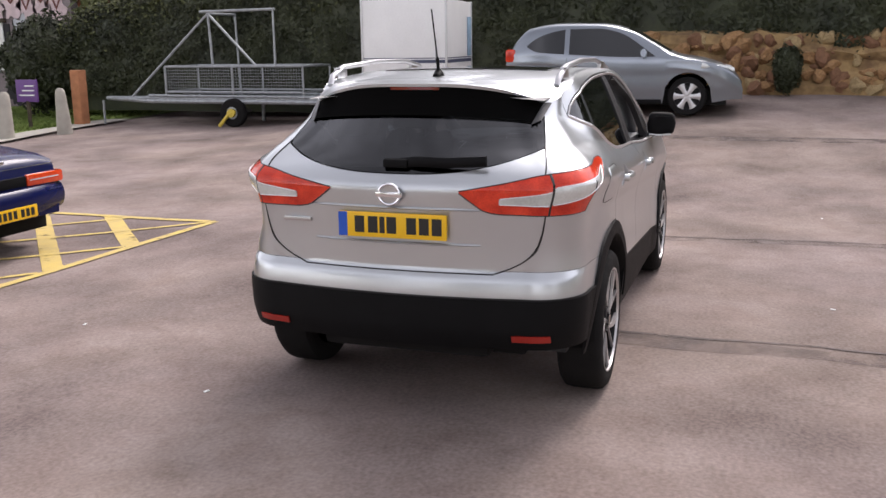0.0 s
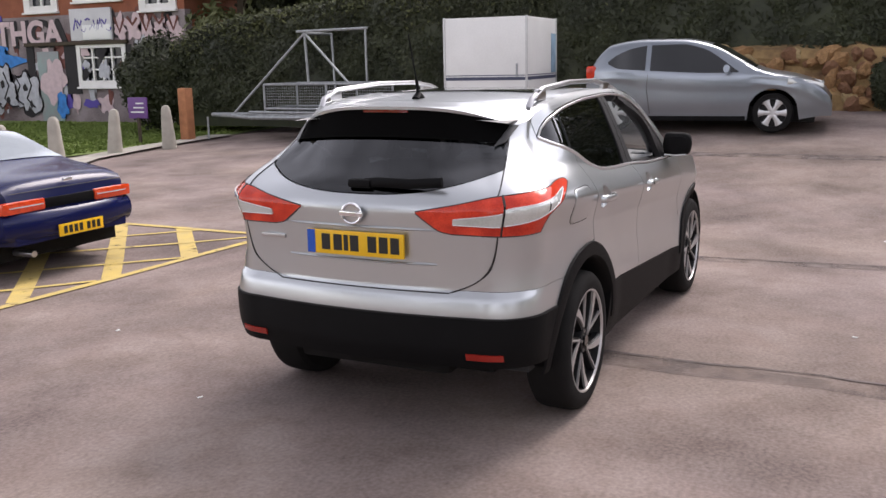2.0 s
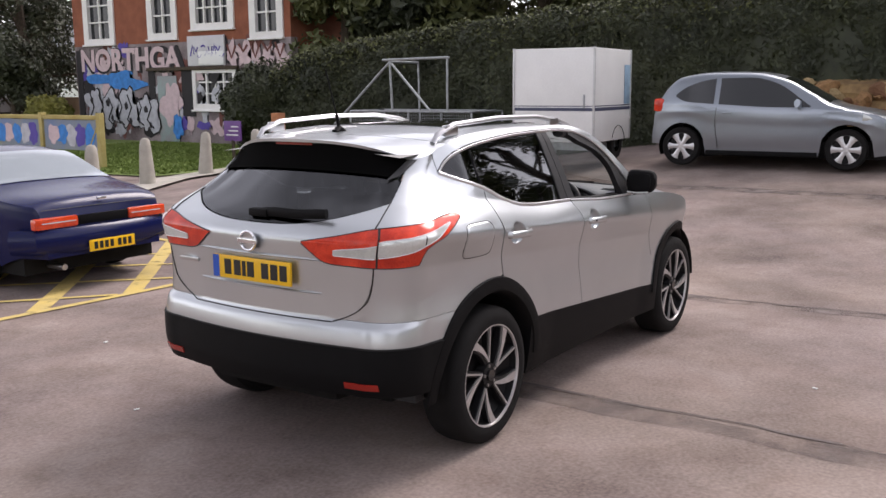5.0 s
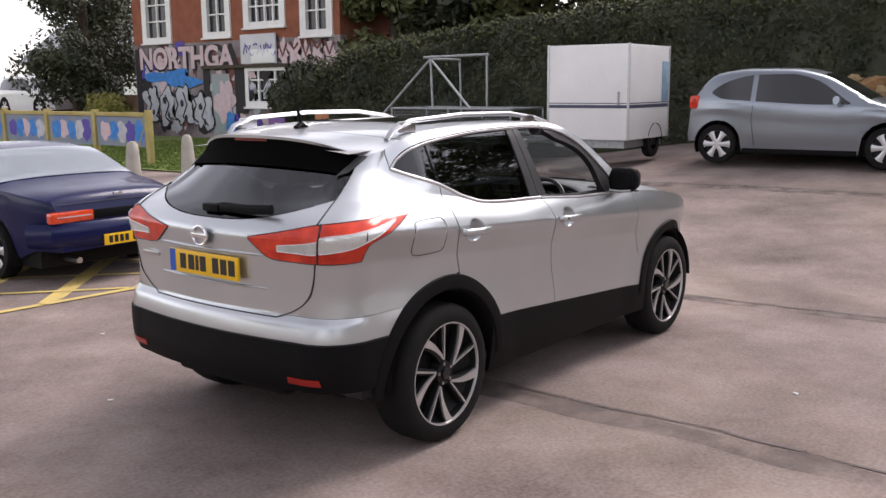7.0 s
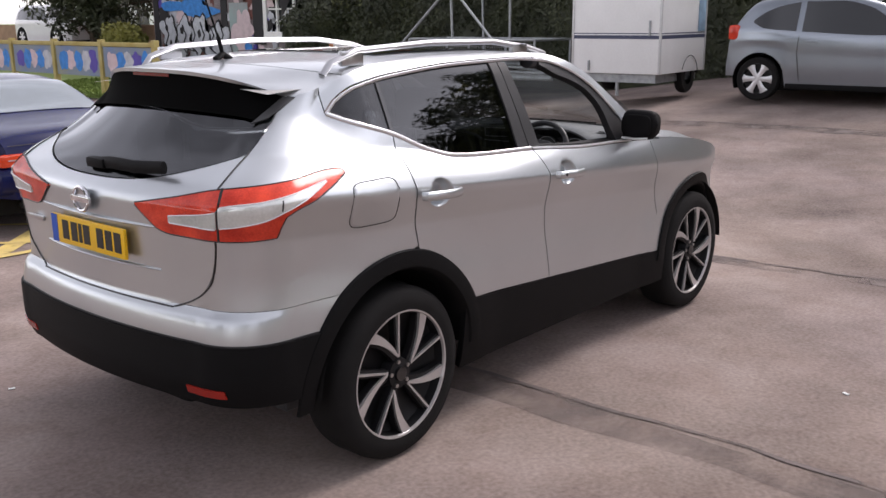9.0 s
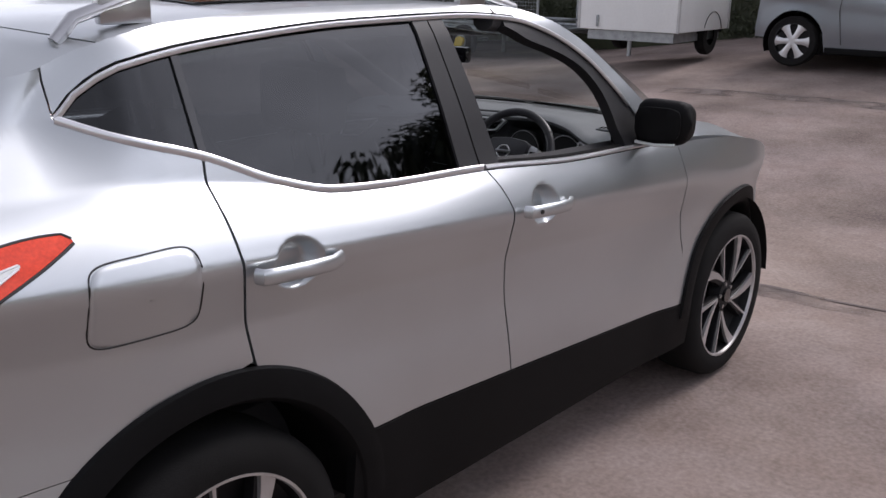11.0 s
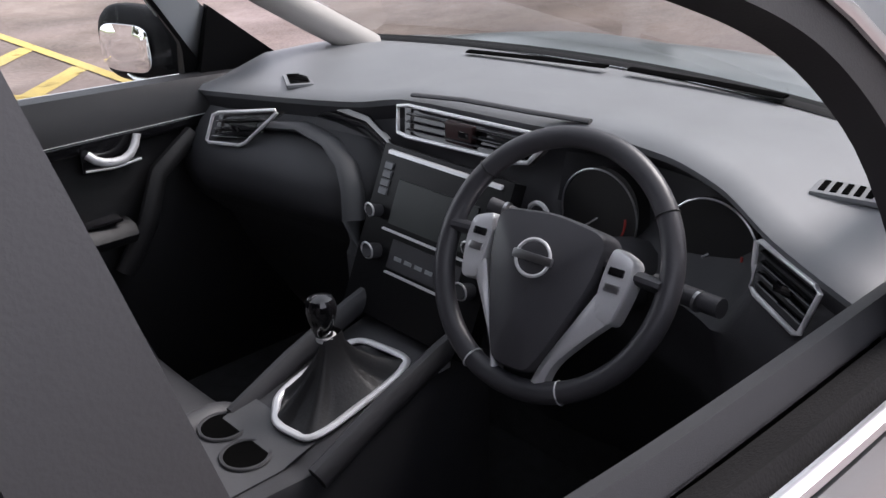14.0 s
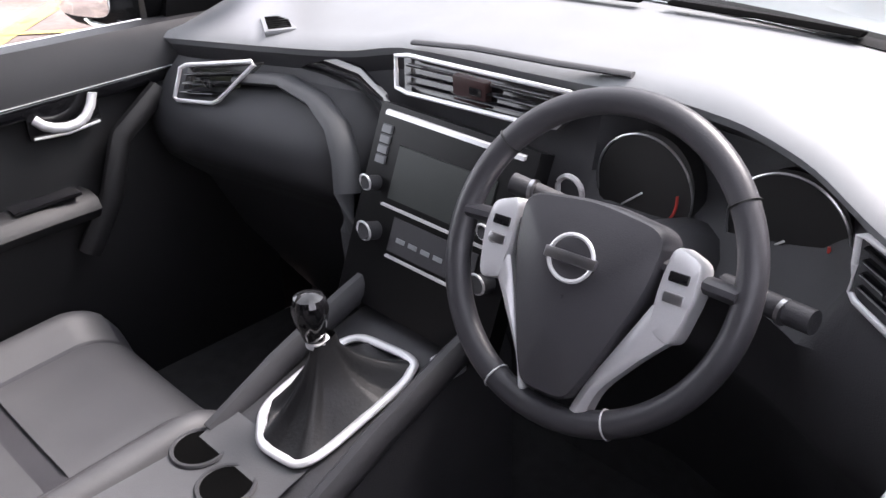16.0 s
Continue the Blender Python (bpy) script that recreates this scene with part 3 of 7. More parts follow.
def outward(bm, centre=Vector((1.2, 0, 0.9))):
    """Turn a pane's faces away from the cabin."""
    bm.normal_update()
    if sum((f.calc_center_median() - centre).dot(f.normal) * f.calc_area() for f in bm.faces) < 0:
        bmesh.ops.reverse_faces(bm, faces=bm.faces[:])
    return bm


def flank(x0, x1, low, high, nx, nz, off=0.0, xl=None, xr=None):
    """A panel of the flank between two height curves; the ends may lean: xl(z), xr(z)."""
    rows = []
    for j in range(nz + 1):
        v, row = j / nz, []
        for i in range(nx + 1):
            u = i / nx
            x = lerp(x0, x1, u)
            z = lerp(low(x), high(x), v)
            for _ in range(4):
                x = lerp(xl(z) if xl else x0, xr(z) if xr else x1, u)
                z = lerp(low(x), high(x), v)
            row.append(skin(s_x(x, z), z, off))
        rows.append(row)
    return grid(bmesh.new(), rows)


def band(z0, z1, s0, s1, nz, ns, off=0.0):
    """A panel between two edges s0(z), s1(z)."""
    return grid(bmesh.new(), [[skin(lerp(s0(z), s1(z), i / ns), z, off) for i in range(ns + 1)] for z in (lerp(z0, z1, j / nz) for j in range(nz + 1))], flip=True)


def tail(y0, y1, low, high, ny, nz, off=0.0):
    """A panel of the tail between heights low(y), high(y)."""
    rows = []
    for j in range(nz + 1):
        row = []
        for i in range(ny + 1):
            y = lerp(y0, y1, i / ny)
            z = lerp(low(y), high(y), j / nz)
            row.append(skin(s_y(y, z), z, off))
        rows.append(row)
    return grid(bmesh.new(), rows, flip=True)


HANDLES = ((0.10, 1.062), (1.05, 1.022))


def press_hollows(bm):
    """Press the hollows behind the door handles into a panel of the flank."""
    for v in bm.verts:
        for hx, hz in HANDLES:
            r = math.hypot((v.co.x - hx - 0.125) / 0.072, (v.co.z - hz + 0.004) / 0.06)
            if r < 1:
                v.co.y += 0.052 * (1 - smooth01((r - 0.6) / 0.4))
    return bm


ARCH_R, ARCH_F = 0.515, 0.485


def arch(x):
    best = -1
    for cx, r in ((0, ARCH_R), (WHEELBASE, ARCH_F)):
        if abs(x - cx) < r:
            best = max(best, WR + math.sqrt(r * r - (x - cx) ** 2))
    return best


GAP_F = line([(0.50, 1.075), (0.61, 1.06), (0.88, 1.022), (1.02, 1.01), (1.09, 0.99), (1.16, 0.955)])
GAP_R = line([(0.80, 0.13), (0.86, 0.11), (1.0, 0.085), (1.12, 0.07), (1.23, 0.07), (1.31, 0.08)])
GAP_W = line([(0.40, 2.245), (0.46, 2.23), (0.88, 2.10), (1.0, 2.07), (1.12, 2.05)])
car = empty("silver_crossover_car", pose(0, 0, 0), "silver crossover car with dark wheels parked on worn tarmac", "car")
low = lambda x: max(SILL(x), arch(x))
belt = lambda x: CHROME_LOW(x) - 0.0085
# painted panels, both sides
for side in ("right", "left"):
    fx = (lambda b: b) if side == "right" else far_side
    door = part("front_door", fx(thicken(press_hollows(flank(1.0, 2.1, SILL, belt, 190, 110, 0, lambda z: GAP_F(z) + 0.003, lambda z: min(GAP_W(z) - 0.003, WHEELBASE - math.sqrt(max(ARCH_F**2 - (z - WR) ** 2, 0))))), -0.03)), SILVER, car, "silver front door with a chrome waist strip")
    rdoor = part("rear_door", fx(thicken(press_hollows(flank(0.1, 1.0, low, belt, 160, 110, 0, lambda z: GAP_R(z) + 0.003, lambda z: GAP_F(z) - 0.003)), -0.03)), SILVER, car, "silver rear door")
    part("front_wing", fx(thicken(flank(2.08, 3.13, low, line([(2.0, 1.085), (2.4, 1.06), (2.9, 0.98), (3.3, 0.86)]), 44, 20, 0, lambda z: GAP_W(z) + 0.003), -0.02)), SILVER, car)

    def s_front(z):
        if z < 0.82:
            return s_x(-math.sqrt(max(ARCH_R**2 - (z - WR) ** 2, 0)), z)
        if z < 0.855:
            a = -math.sqrt(max(ARCH_R**2 - (z - WR) ** 2, 0))
            return s_x(lerp(a, GAP_R(0.86) - 0.004, smooth01((z - 0.82) / 0.035)), z)
        if z < 1.295:
            return s_x(GAP_R(z) - 0.004, z)
        if z < 1.385:
            xs = [x / 200 for x in range(-36, 17)]
            return s_x(min(xs, key=lambda x: abs(CHROME_LOW(x) - z)) - 0.012, z)
        return s_x(-0.184, z)

    def gate_edge(z):
        return s_y(GATE_Y(z) + 0.004, z)

    rows = []
    for v in [0.002, 0.035] + [lerp(0.07, 1, j / 60) for j in range(61)]:
        row = []
        for k in range(61):
            z = lerp(0.746, lerp(1.484, 1.456, k / 60), v)
            row.append(skin(lerp(s_front(z), gate_edge(z), k / 60), z))
        rows.append(row)
    part("bumper_skin", fx(thicken(band(0.63, 0.7455, s_front, lambda z: s_y(0.0, z), 12, 60), -0.02)), SILVER, car, "silver upper part of the rear bumper")
    quarter = part("rear_quarter", fx(thicken(grid(bmesh.new(), rows, flip=True), -0.02)), SILVER, car)
    part("roof_side", fx(thicken(flank(-0.18, 2.10, lambda x: min(CHROME_TOP(min(x, 1.93)) + (0.012 if x < 1.3 else 0.004), ROOF_EDGE(x) - 0.012), ROOF_EDGE, 70, 6), -0.02)), SILVER, car)
    part("windscreen_pillar", fx(thicken(flank(1.24, 2.06, lambda x: min(OPENING(min(x - (0.0 if side == "right" else 0.14), 1.74)), CHROME_TOP(min(x, 1.93)) - 0.006) if x < 1.93 else 1.085, lambda x: max(CHROME_TOP(min(x, 1.93)) + 0.006, 1.095), 60, 8, -0.006), -0.035)), PILLAR if side == "right" else BLACKP, car, "black windscreen pillar")
    # sill and arch cladding
    part("sill_cladding", fx(thicken(flank(0.40, 2.26, lambda x: 0.24, lambda x: SILL(x) - 0.004, 40, 8, 0.004), -0.03)), BLACKP, car, "black plastic sill cladding")
    for cx, r, nm in ((0, ARCH_R, "rear"), (WHEELBASE, ARCH_F, "front")):
        rows = []
        for k in range(41):
            a = lerp(radians(2 if nm == "rear" else 4), radians(183 if nm == "rear" else 176), k / 40)
            row = []
            for rr, o in ((r, 0.0), (r - 0.004, 0.012), (r - 0.035, 0.016), (r - 0.07, 0.012), (r - 0.085, -0.01), (r - 0.09, -0.10)):
                x, z = cx + rr * math.cos(a), WR + rr * math.sin(a)
                row.append(skin(s_x(x, z), z, o))
            rows.append(row)
        part("arch_cladding", fx(grid(bmesh.new(), rows)), BLACKP, car, "black plastic wheel arch cladding")
        bm = bmesh.new()
        grid(bm, [[Vector((cx + 0.43 * math.cos(a), -y, WR + 0.43 * math.sin(a))) for y in (0.86, 0.5)] for a in (lerp(radians(2), radians(178), k / 24) for k in range(25))])
        add_box(bm, cx - 0.42, cx + 0.42, -0.52, -0.50, 0.3, 0.76)
        part("wheel_well", fx(bm), RUBBER, car)
    # side glass
    inner = 0.012
    wl_, wh_ = (lambda x: CHROME_LOW(x) + 0.006), (lambda x: CHROME_TOP(x) - 0.006)
    QX = lambda z: 0.085
    part("quarter_window", outward(fx(flank(-0.165, 0.08, wl_, wh_, 10, 8, -inner, None, lambda z: QX(z) - 0.008))), TINT, car, "dark tinted quarter window")
    PB = lambda z: lerp(0.866, 0.848, (z - 1.18) / 0.30)
    PF = lambda z: lerp(1.032, 0.978, (z - 1.18) / 0.30)
    part("rear_window", outward(fx(flank(0.09, 0.85, wl_, wh_, 24, 10, -inner, lambda z: QX(z) + 0.008, PB))), TINT, car, "dark tinted rear door window")
    part("window_divider", fx(thicken(flank(0.07, 0.10, wl_, wh_, 2, 10, -0.006, lambda z: QX(z) - 0.009, lambda z: QX(z) + 0.009), -0.03)), GLOSSB, car)
    part("centre_pillar", fx(thicken(flank(0.85, 0.92, wl_, wh_, 3, 12, -0.004, PB, lambda z: (PB(z) + PF(z)) / 2 - 0.003), -0.04)), PILLAR, car, "satin black centre pillar")
    part("centre_pillar", fx(thicken(flank(0.92, 1.0, wl_, wh_, 3, 12, -0.004, lambda z: (PB(z) + PF(z)) / 2 + 0.003, PF), -0.04)), PILLAR, car, "satin black centre pillar")
    if side == "left":
        part("front_window", outward(fx(flank(1.02, 1.90, wl_, wh_, 20, 8, -inner, PF))), CLEAR, car, "clear front door window").visible_shadow = False
    else:
        part("window_seal", fx(thicken(flank(1.02, 1.92, lambda x: CHROME_LOW(x) - 0.03, lambda x: CHROME_LOW(x) + 0.012, 20, 3, -0.018), -0.045)), RUBBER, car, "black rubber seal of the lowered window")
    # chrome strips
    for nm, f, a, b in (("chrome_strip", CHROME_LOW, -0.18, 0.955), ("chrome_strip", CHROME_LOW, 0.965, 1.86), ("chrome_strip", CHROME_TOP, -0.18, 1.80)):
        n = 46
        up = 0.010 if f is CHROME_LOW else 0.007
        wide = 0.009 if a > 0.9 and side == "right" else 0.005
        up = 0.0075 if a > 0.9 and side == "right" else up if side == "right" else 0.006
        pts = [skin(s_x(x, f(x)), f(x), 0.006 - wide) for x in (lerp(a, b, k / n) for k in range(n + 1))]
        part(nm, fx(sweep(pts, wide, up, 8)), STRIP, car, "bright chrome window strip")
    # door handles: hollow, lever
    for hx, hz in HANDLES:
        base = door if hx > 0.5 else rdoor
        pts = [skin(s_x(hx + d, hz - 0.055 * d), hz - 0.055 * d, o) for d, o in ((-0.004, 0.012), (0.0, 0.03), (0.03, 0.036), (0.12, 0.038), (0.19, 0.033), (0.235, 0.010))]
        part("door_handle", fx(sweep(pts, 0.011, 0.0185, 12)), SILVER, base, "silver lever handle")
        if hx > 0.5 and side == "right":
            part("key_hole", cyl(skin(s_x(hx + 0.03, hz), hz, 0.044), skin(s_x(hx + 0.03, hz), hz, 0.049), 0.007, seg=16), INK, base)
    # mirror
    mir = new("door_mirror")
    mir.parent = car
    sg = -1 if side == "right" else 1
    rows = []
    for k in range(15):
        v = k / 14
        y = sg * (lerp(0.825, 1.012, v) if sg < 0 else lerp(0.89, 1.135, v))
        r = (1 - (2 * v - 1) ** 6) ** 0.5 if k not in (0, 14) else 0.02
        cx_, cz_ = (lerp(1.805, 1.845, v), lerp(1.185, 1.19, v)) if sg < 0 else (lerp(1.90, 1.835, v), lerp(1.09, 1.097, v))
        rows.append([Vector((cx_ + (0.075 if sg < 0 else 0.09) * r * (math.cos(a) if math.cos(a) > 0 else 0.45 * math.cos(a)), y, cz_ + (lerp(0.085, 0.072, v) if sg < 0 else lerp(0.092, 0.09, v)) * r * math.copysign(abs(math.sin(a)) ** 0.6, math.sin(a)))) for a in (q * math.tau / 24 for q in range(24))])
    bm = grid(bmesh.new(), rows, close=True)
    bmesh.ops.recalc_face_normals(bm, faces=bm.faces)
    part("mirror_housing", bm, BLACKP, mir, "black mirror housing")
    dz, dx, dy = (0.095, 0.03, 0.0) if sg > 0 else (0.0, -0.028, 0.085)
    # Driver's mirror face is plain black, its dark look put into the colour.
    gm = mat("mirror_silver", (0.9, 0.9, 0.9), 0.01, 1.0, 0.0) if sg > 0 else BLACKP
    oval = [(math.copysign(abs(math.cos(a)) ** 0.5, math.cos(a)), math.copysign(abs(math.sin(a)) ** 0.55, math.sin(a))) for a in (k * math.tau / 40 for k in range(40))]
    mg = part("mirror_glass", outward(grid(bmesh.new(), [[Vector((x, 0.078 * r * p, 0.055 * r * q)) for p, q in oval] for r, x in ((1.0, 0.006), (1.0, 0.001), (0.98, 0.0), (0.5, 0.0), (0.01, 0.0))], close=True), Vector((1, 0, 0))), gm, mir)
    mg.matrix_basis = pose(1.784, -0.915, 1.188, 0, 0, 12) if sg < 0 else pose(1.817, 1.008, 1.094, 0, 1.0, 18.4)
    part("mirror_arm", sweep([(1.86 + dx, sg * (0.845 - dy), 1.112 - dz), (1.87 + dx, sg * (0.89 - dy), 1.118 - dz), (1.87 + dx, sg * (0.94 - dy), 1.13 - dz)], 0.05, 0.016, 10), GLOSSB, mir)
    part("indicator_strip", sweep([(1.80 + dx, sg * (0.93 - dy), 1.122 - dz), (1.80 + dx, sg * (1.0 - dy), 1.118 - dz), (1.81 + dx, sg * (1.07 - dy), 1.124 - dz)], 0.008, 0.006, 8), CLEARL, mir, "clear side indicator under the mirror")
    # tail lamp
    lamp = new("tail_lamp")
    lamp.parent = car
    ZL = 1.1

    def lamp_patch(t0, t1, lo, hi, n, off, nz=16):
        rows = []
        for j in range(nz + 1):
            row = []
            for i in range(n + 1):
                t = lerp(t0, t1, i / n)
                z = lerp(lo(t), hi(t), j / nz)
                row.append(skin(lerp(s_y(0.31, z), s_x(-0.26, z), t), z, off))
            rows.append(row)
        b = grid(bmesh.new(), rows)
        return thicken(b, -0.02)
    L_LOW = line([(0, 1.097), (0.06, 1.055), (0.13, 1.016), (0.2, 1.006), (0.5, 1.002), (0.655, 1.008), (0.675, 1.078), (0.82, 1.13), (0.95, 1.178), (1.0, 1.198)])
    L_HIGH = line([(0, 1.105), (0.2, 1.14), (0.42, 1.178), (0.7, 1.20), (0.93, 1.216), (0.985, 1.214), (1.0, 1.205)])
    part("lamp_lens", fx(lamp_patch(0, 0.425, L_LOW, L_HIGH, 22, 0.006)), REDL, lamp, "red tail lamp lens on the tailgate")
    part("lamp_lens", fx(lamp_patch(0.435, 1.0, L_LOW, L_HIGH, 70, 0.006)), REDL, lamp, "red tail lamp lens on the wing")
    W_LOW = line([(0.19, 1.05), (0.42, 1.046), (0.435, 1.05), (0.5, 1.058), (0.6, 1.076), (0.67, 1.103), (0.8, 1.15), (0.88, 1.181)])
    W_HIGH = line([(0.19, 1.075), (0.42, 1.108), (0.435, 1.126), (0.6, 1.146), (0.75, 1.167), (0.87, 1.184), (0.88, 1.185)])
    part("reversing_lens", fx(lamp_patch(0.19, 0.425, W_LOW, W_HIGH, 22, 0.011)), CLEARL, lamp, "clear reversing lens")
    part("indicator_lens", fx(lamp_patch(0.435, 0.88, W_LOW, W_HIGH, 70, 0.011)), CLEARL, lamp, "clear indicator lens")
    def lamp_line(pts, r, off, material, nm, label=""):
        p3 = []
        for t, z in pts:
            p3.append(skin(lerp(s_y(0.31, z), s_x(-0.26, z), t), z, off))
        part(nm, fx(sweep(p3, r, r, 6)), material, lamp, label)
    # Ink line paints the dark gap round the lens; no groove is cut.
    for f in (L_LOW, L_HIGH):
        lamp_line([(t, f(t)) for t in (lerp(0, 1, k / 60) for k in range(61))], 0.0035, 0.004, INK, "lamp_seal", "black line painting the dark gap round the lens")
    lamp_line([(0.43, lerp(L_LOW(0.43), L_HIGH(0.43), k / 8)) for k in range(9)], 0.008, 0.0, INK, "lamp_gap")
    for f in (W_LOW, W_HIGH):
        lamp_line([(t, f(t)) for t in (lerp(0.44, 0.876, k / 40) for k in range(41))], 0.0025, 0.011, BRIGHT, "lens_edge", "bright inner lens edge")
        lamp_line([(t, f(t)) for t in (lerp(0.195, 0.42, k / 16) for k in range(17))], 0.0025, 0.011, BRIGHT, "lens_edge")
    lamp_line([(0.66, lerp(W_LOW(0.66), W_HIGH(0.66), k / 6)) for k in range(1, 6)], 0.003, 0.0115, INK, "lens_rib")
    # reflector
    part("bumper_reflector", fx(thicken(tail(0.55, 0.71, lambda y: 0.435, lambda y: 0.465, 6, 2, 0.018), -0.01)), mat("reflector_red", (0.3, 0.02, 0.012), 0.2, 0, 0.1), car, "red bumper reflector")
    # roof rail
    pts = [(-0.13, -0.60, 1.53), (-0.09, -0.605, 1.575), (0.05, -0.608, 1.618), (0.5, -0.60, 1.638), (0.95, -0.60, 1.632), (1.22, -0.605, 1.60), (1.36, -0.612, 1.565)]
    part("roof_rail", fx(sweep(pts, 0.016, 0.014, 10)), SATIN, car, "silver roof rail")
    for px in (0.02, 1.15):
        part("rail_foot", fx(box(px - 0.06, px + 0.06, -0.62, -0.595, 1.56, 1.618, bevel=0.008)), SATIN, car)
# fuel flap
rows = [[skin(s_x(-0.145 + 0.115 * r * math.copysign(abs(math.cos(a)) ** 0.35, math.cos(a)), 1.07 + 0.083 * r * math.copysign(abs(math.sin(a)) ** 0.35, math.sin(a))), 1.07 + 0.083 * r * math.copysign(abs(math.sin(a)) ** 0.35, math.sin(a)), o) for a in (k * math.tau / 48 for k in range(48))] for r, o in ((0.02, 0.004), (0.15, 0.004), (0.3, 0.004), (0.45, 0.004), (0.6, 0.004), (0.75, 0.004), (0.88, 0.004), (0.97, 0.004), (1.0, 0.0005))]
part("fuel_flap", grid(bmesh.new(), rows, close=True), SILVER, car)
ringp = [skin(s_x(-0.145 + 0.118 * math.copysign(abs(math.cos(a)) ** 0.35, math.cos(a)), 1.07 + 0.086 * math.copysign(abs(math.sin(a)) ** 0.35, math.sin(a))), 1.07 + 0.086 * math.copysign(abs(math.sin(a)) ** 0.35, math.sin(a)), 0.0) for a in (k * math.tau / 48 for k in range(48))]
part("flap_gap", sweep(ringp, 0.002, 0.002, 6, closed=True), INK, car)
# tailgate, glass, bumper
GREYF = mat("fin_grey", (0.05, 0.05, 0.052), 0.35, 0, 0.1)
GLASS_LOW = lambda y: 1.168 + 0.115 * (abs(y) / 0.66) ** 2.6
gate = part("tailgate", mirror(thicken(tail(0.0, 0.684, line([(0, 0.735), (0.40, 0.737), (0.50, 0.75), (0.58, 0.79), (0.64, 0.85), (0.668, 0.93), (0.684, 1.02)]), lambda y: GLASS_LOW(y), 40, 40, 0), -0.02)), SILVER, car, "silver tailgate")
rows = []
for j in range(17):
    row = []
    for k in range(25):
        y = 0.6 * k / 24
        for _ in range(4):
            z = lerp(GLASS_LOW(y) + 0.004, 1.47, j / 16)
            y = GATE_Y(z) * k / 24
        row.append(skin(s_y(y, z), z, -0.004))
    rows.append(row)
part("rear_screen", outward(mirror(grid(bmesh.new(), rows, flip=True))), TINT, car, "dark tinted rear screen")


# roof, ending in the spoiler
def roof_point(u, e, up=0.0):
    """u from the windscreen to the tail, e across from side to side."""
    ze = ROOF_EDGE(lerp(1.36, -0.30, u)) - 0.001
    p = skin(s_x(lerp(1.36, -0.30, u), ze), ze)
    xc = lerp(1.36, -0.50, u)
    zc = 1.60 - 0.045 * ((xc - 0.55) / 1.0) ** 2 + 0.006 * smooth01((u - 0.9) / 0.1)
    bend = smooth01((u - 0.72) / 0.28)
    return Vector((lerp(xc, p.x, abs(e) ** lerp(3, 2.4, bend)), -p.y * e, lerp(zc, p.z, abs(e) ** lerp(2.2, 3.1, bend)) + up))


ES = [lerp(-1, 1, j / 36) for j in range(37)]
part("roof", thicken(grid(bmesh.new(), [[roof_point(k / 48 * 0.86, e) for e in ES] for k in range(49)], flip=True), -0.012), SILVER, car, "silver roof")
part("spoiler", thicken(grid(bmesh.new(), [[roof_point(lerp(0.864, 1, k / 12), e) for e in ES] for k in range(13)], flip=True), -0.014), SILVER, gate, "silver roof spoiler")
# black band from the spoiler's trailing edge down onto the rear screen
rows = []
for e in (lerp(-0.99, 0.99, k / 40) for k in range(41)):
    t = roof_point(0.995, e, -0.008)
    zb = 1.412 - 0.034 * e * e
    g = skin(s_y(min(abs(t.y), 0.545), zb), zb, 0.012)
    g.y = math.copysign(abs(g.y), e)
    m_ = t.lerp(g, 0.5) + Vector((0.012, 0, 0))
    rows.append([t, t.lerp(m_, 0.5), m_, g, g + Vector((0.03, 0, -0.004))])
part("spoiler_underside", grid(bmesh.new(), rows), mat("spoiler_black", (0.003, 0.003, 0.003), 0.8, 0, 0.1, spec=0.03), gate, "black band below the spoiler edge")
bm = bmesh.new()
grid(bm, [[roof_point(0.99, lerp(-0.2, 0.2, k / 8)) + Vector((-0.006, 0, dz)) for dz in (-0.012, -0.03)] for k in range(9)])
part("brake_light", thicken(bm, 0.005), mat("dark_red_lens", (0.16, 0.008, 0.008), 0.15, coat=0.6), gate, "high-level brake light")
for sg in (1, -1):
    bm = bmesh.new()
    top, low_ = roof_point(0.99, sg * 0.95, -0.01), skin(s_y(0.545, 1.368), 1.368, 0.008)
    tip, foot = roof_point(0.985, sg * 0.995, -0.006), skin(s_y(0.583, 1.385), 1.385, 0.006)
    for q in (low_, foot):
        q.y = math.copysign(abs(q.y), sg)
    grid(bm, [[top.lerp(low_, v / 4).lerp(tip.lerp(foot, v / 4), u / 3) for u in range(4)] for v in range(5)])
    part("spoiler_fin", thicken(bm, 0.005), GREYF, gate, "dark side fin of the spoiler")
part("rear_bumper", mirror(thicken(band(0.395, 0.628, lambda z: s_x(-math.sqrt(max(ARCH_R**2 - (z - WR) ** 2, 0)), z), lambda z: s_y(0.0, z), 16, 44, 0.012), -0.03)), BLACKP, car, "black plastic rear bumper")
part("bumper_shadow_line", mirror(thicken(band(0.624, 0.634, lambda z: s_x(-0.43, z), lambda z: s_y(0.0, z), 1, 44, 0.004), -0.01)), INK, car)
for fx in (lambda b: b, flip_y):
    part("tailgate_seam", fx(sweep([skin(s_y(GATE_Y(z), z), z, 0.0008) for z in (lerp(0.736, 1.285, k / 44) for k in range(45))], 0.0035, 0.0035, 6)), INK, car)
part("tailgate_lower_seam", sweep([skin(s_y(abs(y), 0.733), 0.733, 0.0) * 1 if y >= 0 else Vector((skin(s_y(-y, 0.733), 0.733).x, -skin(s_y(-y, 0.733), 0.733).y, 0.733)) for y in (lerp(-0.46, 0.46, k / 30) for k in range(31))], 0.004, 0.004, 6), INK, car)
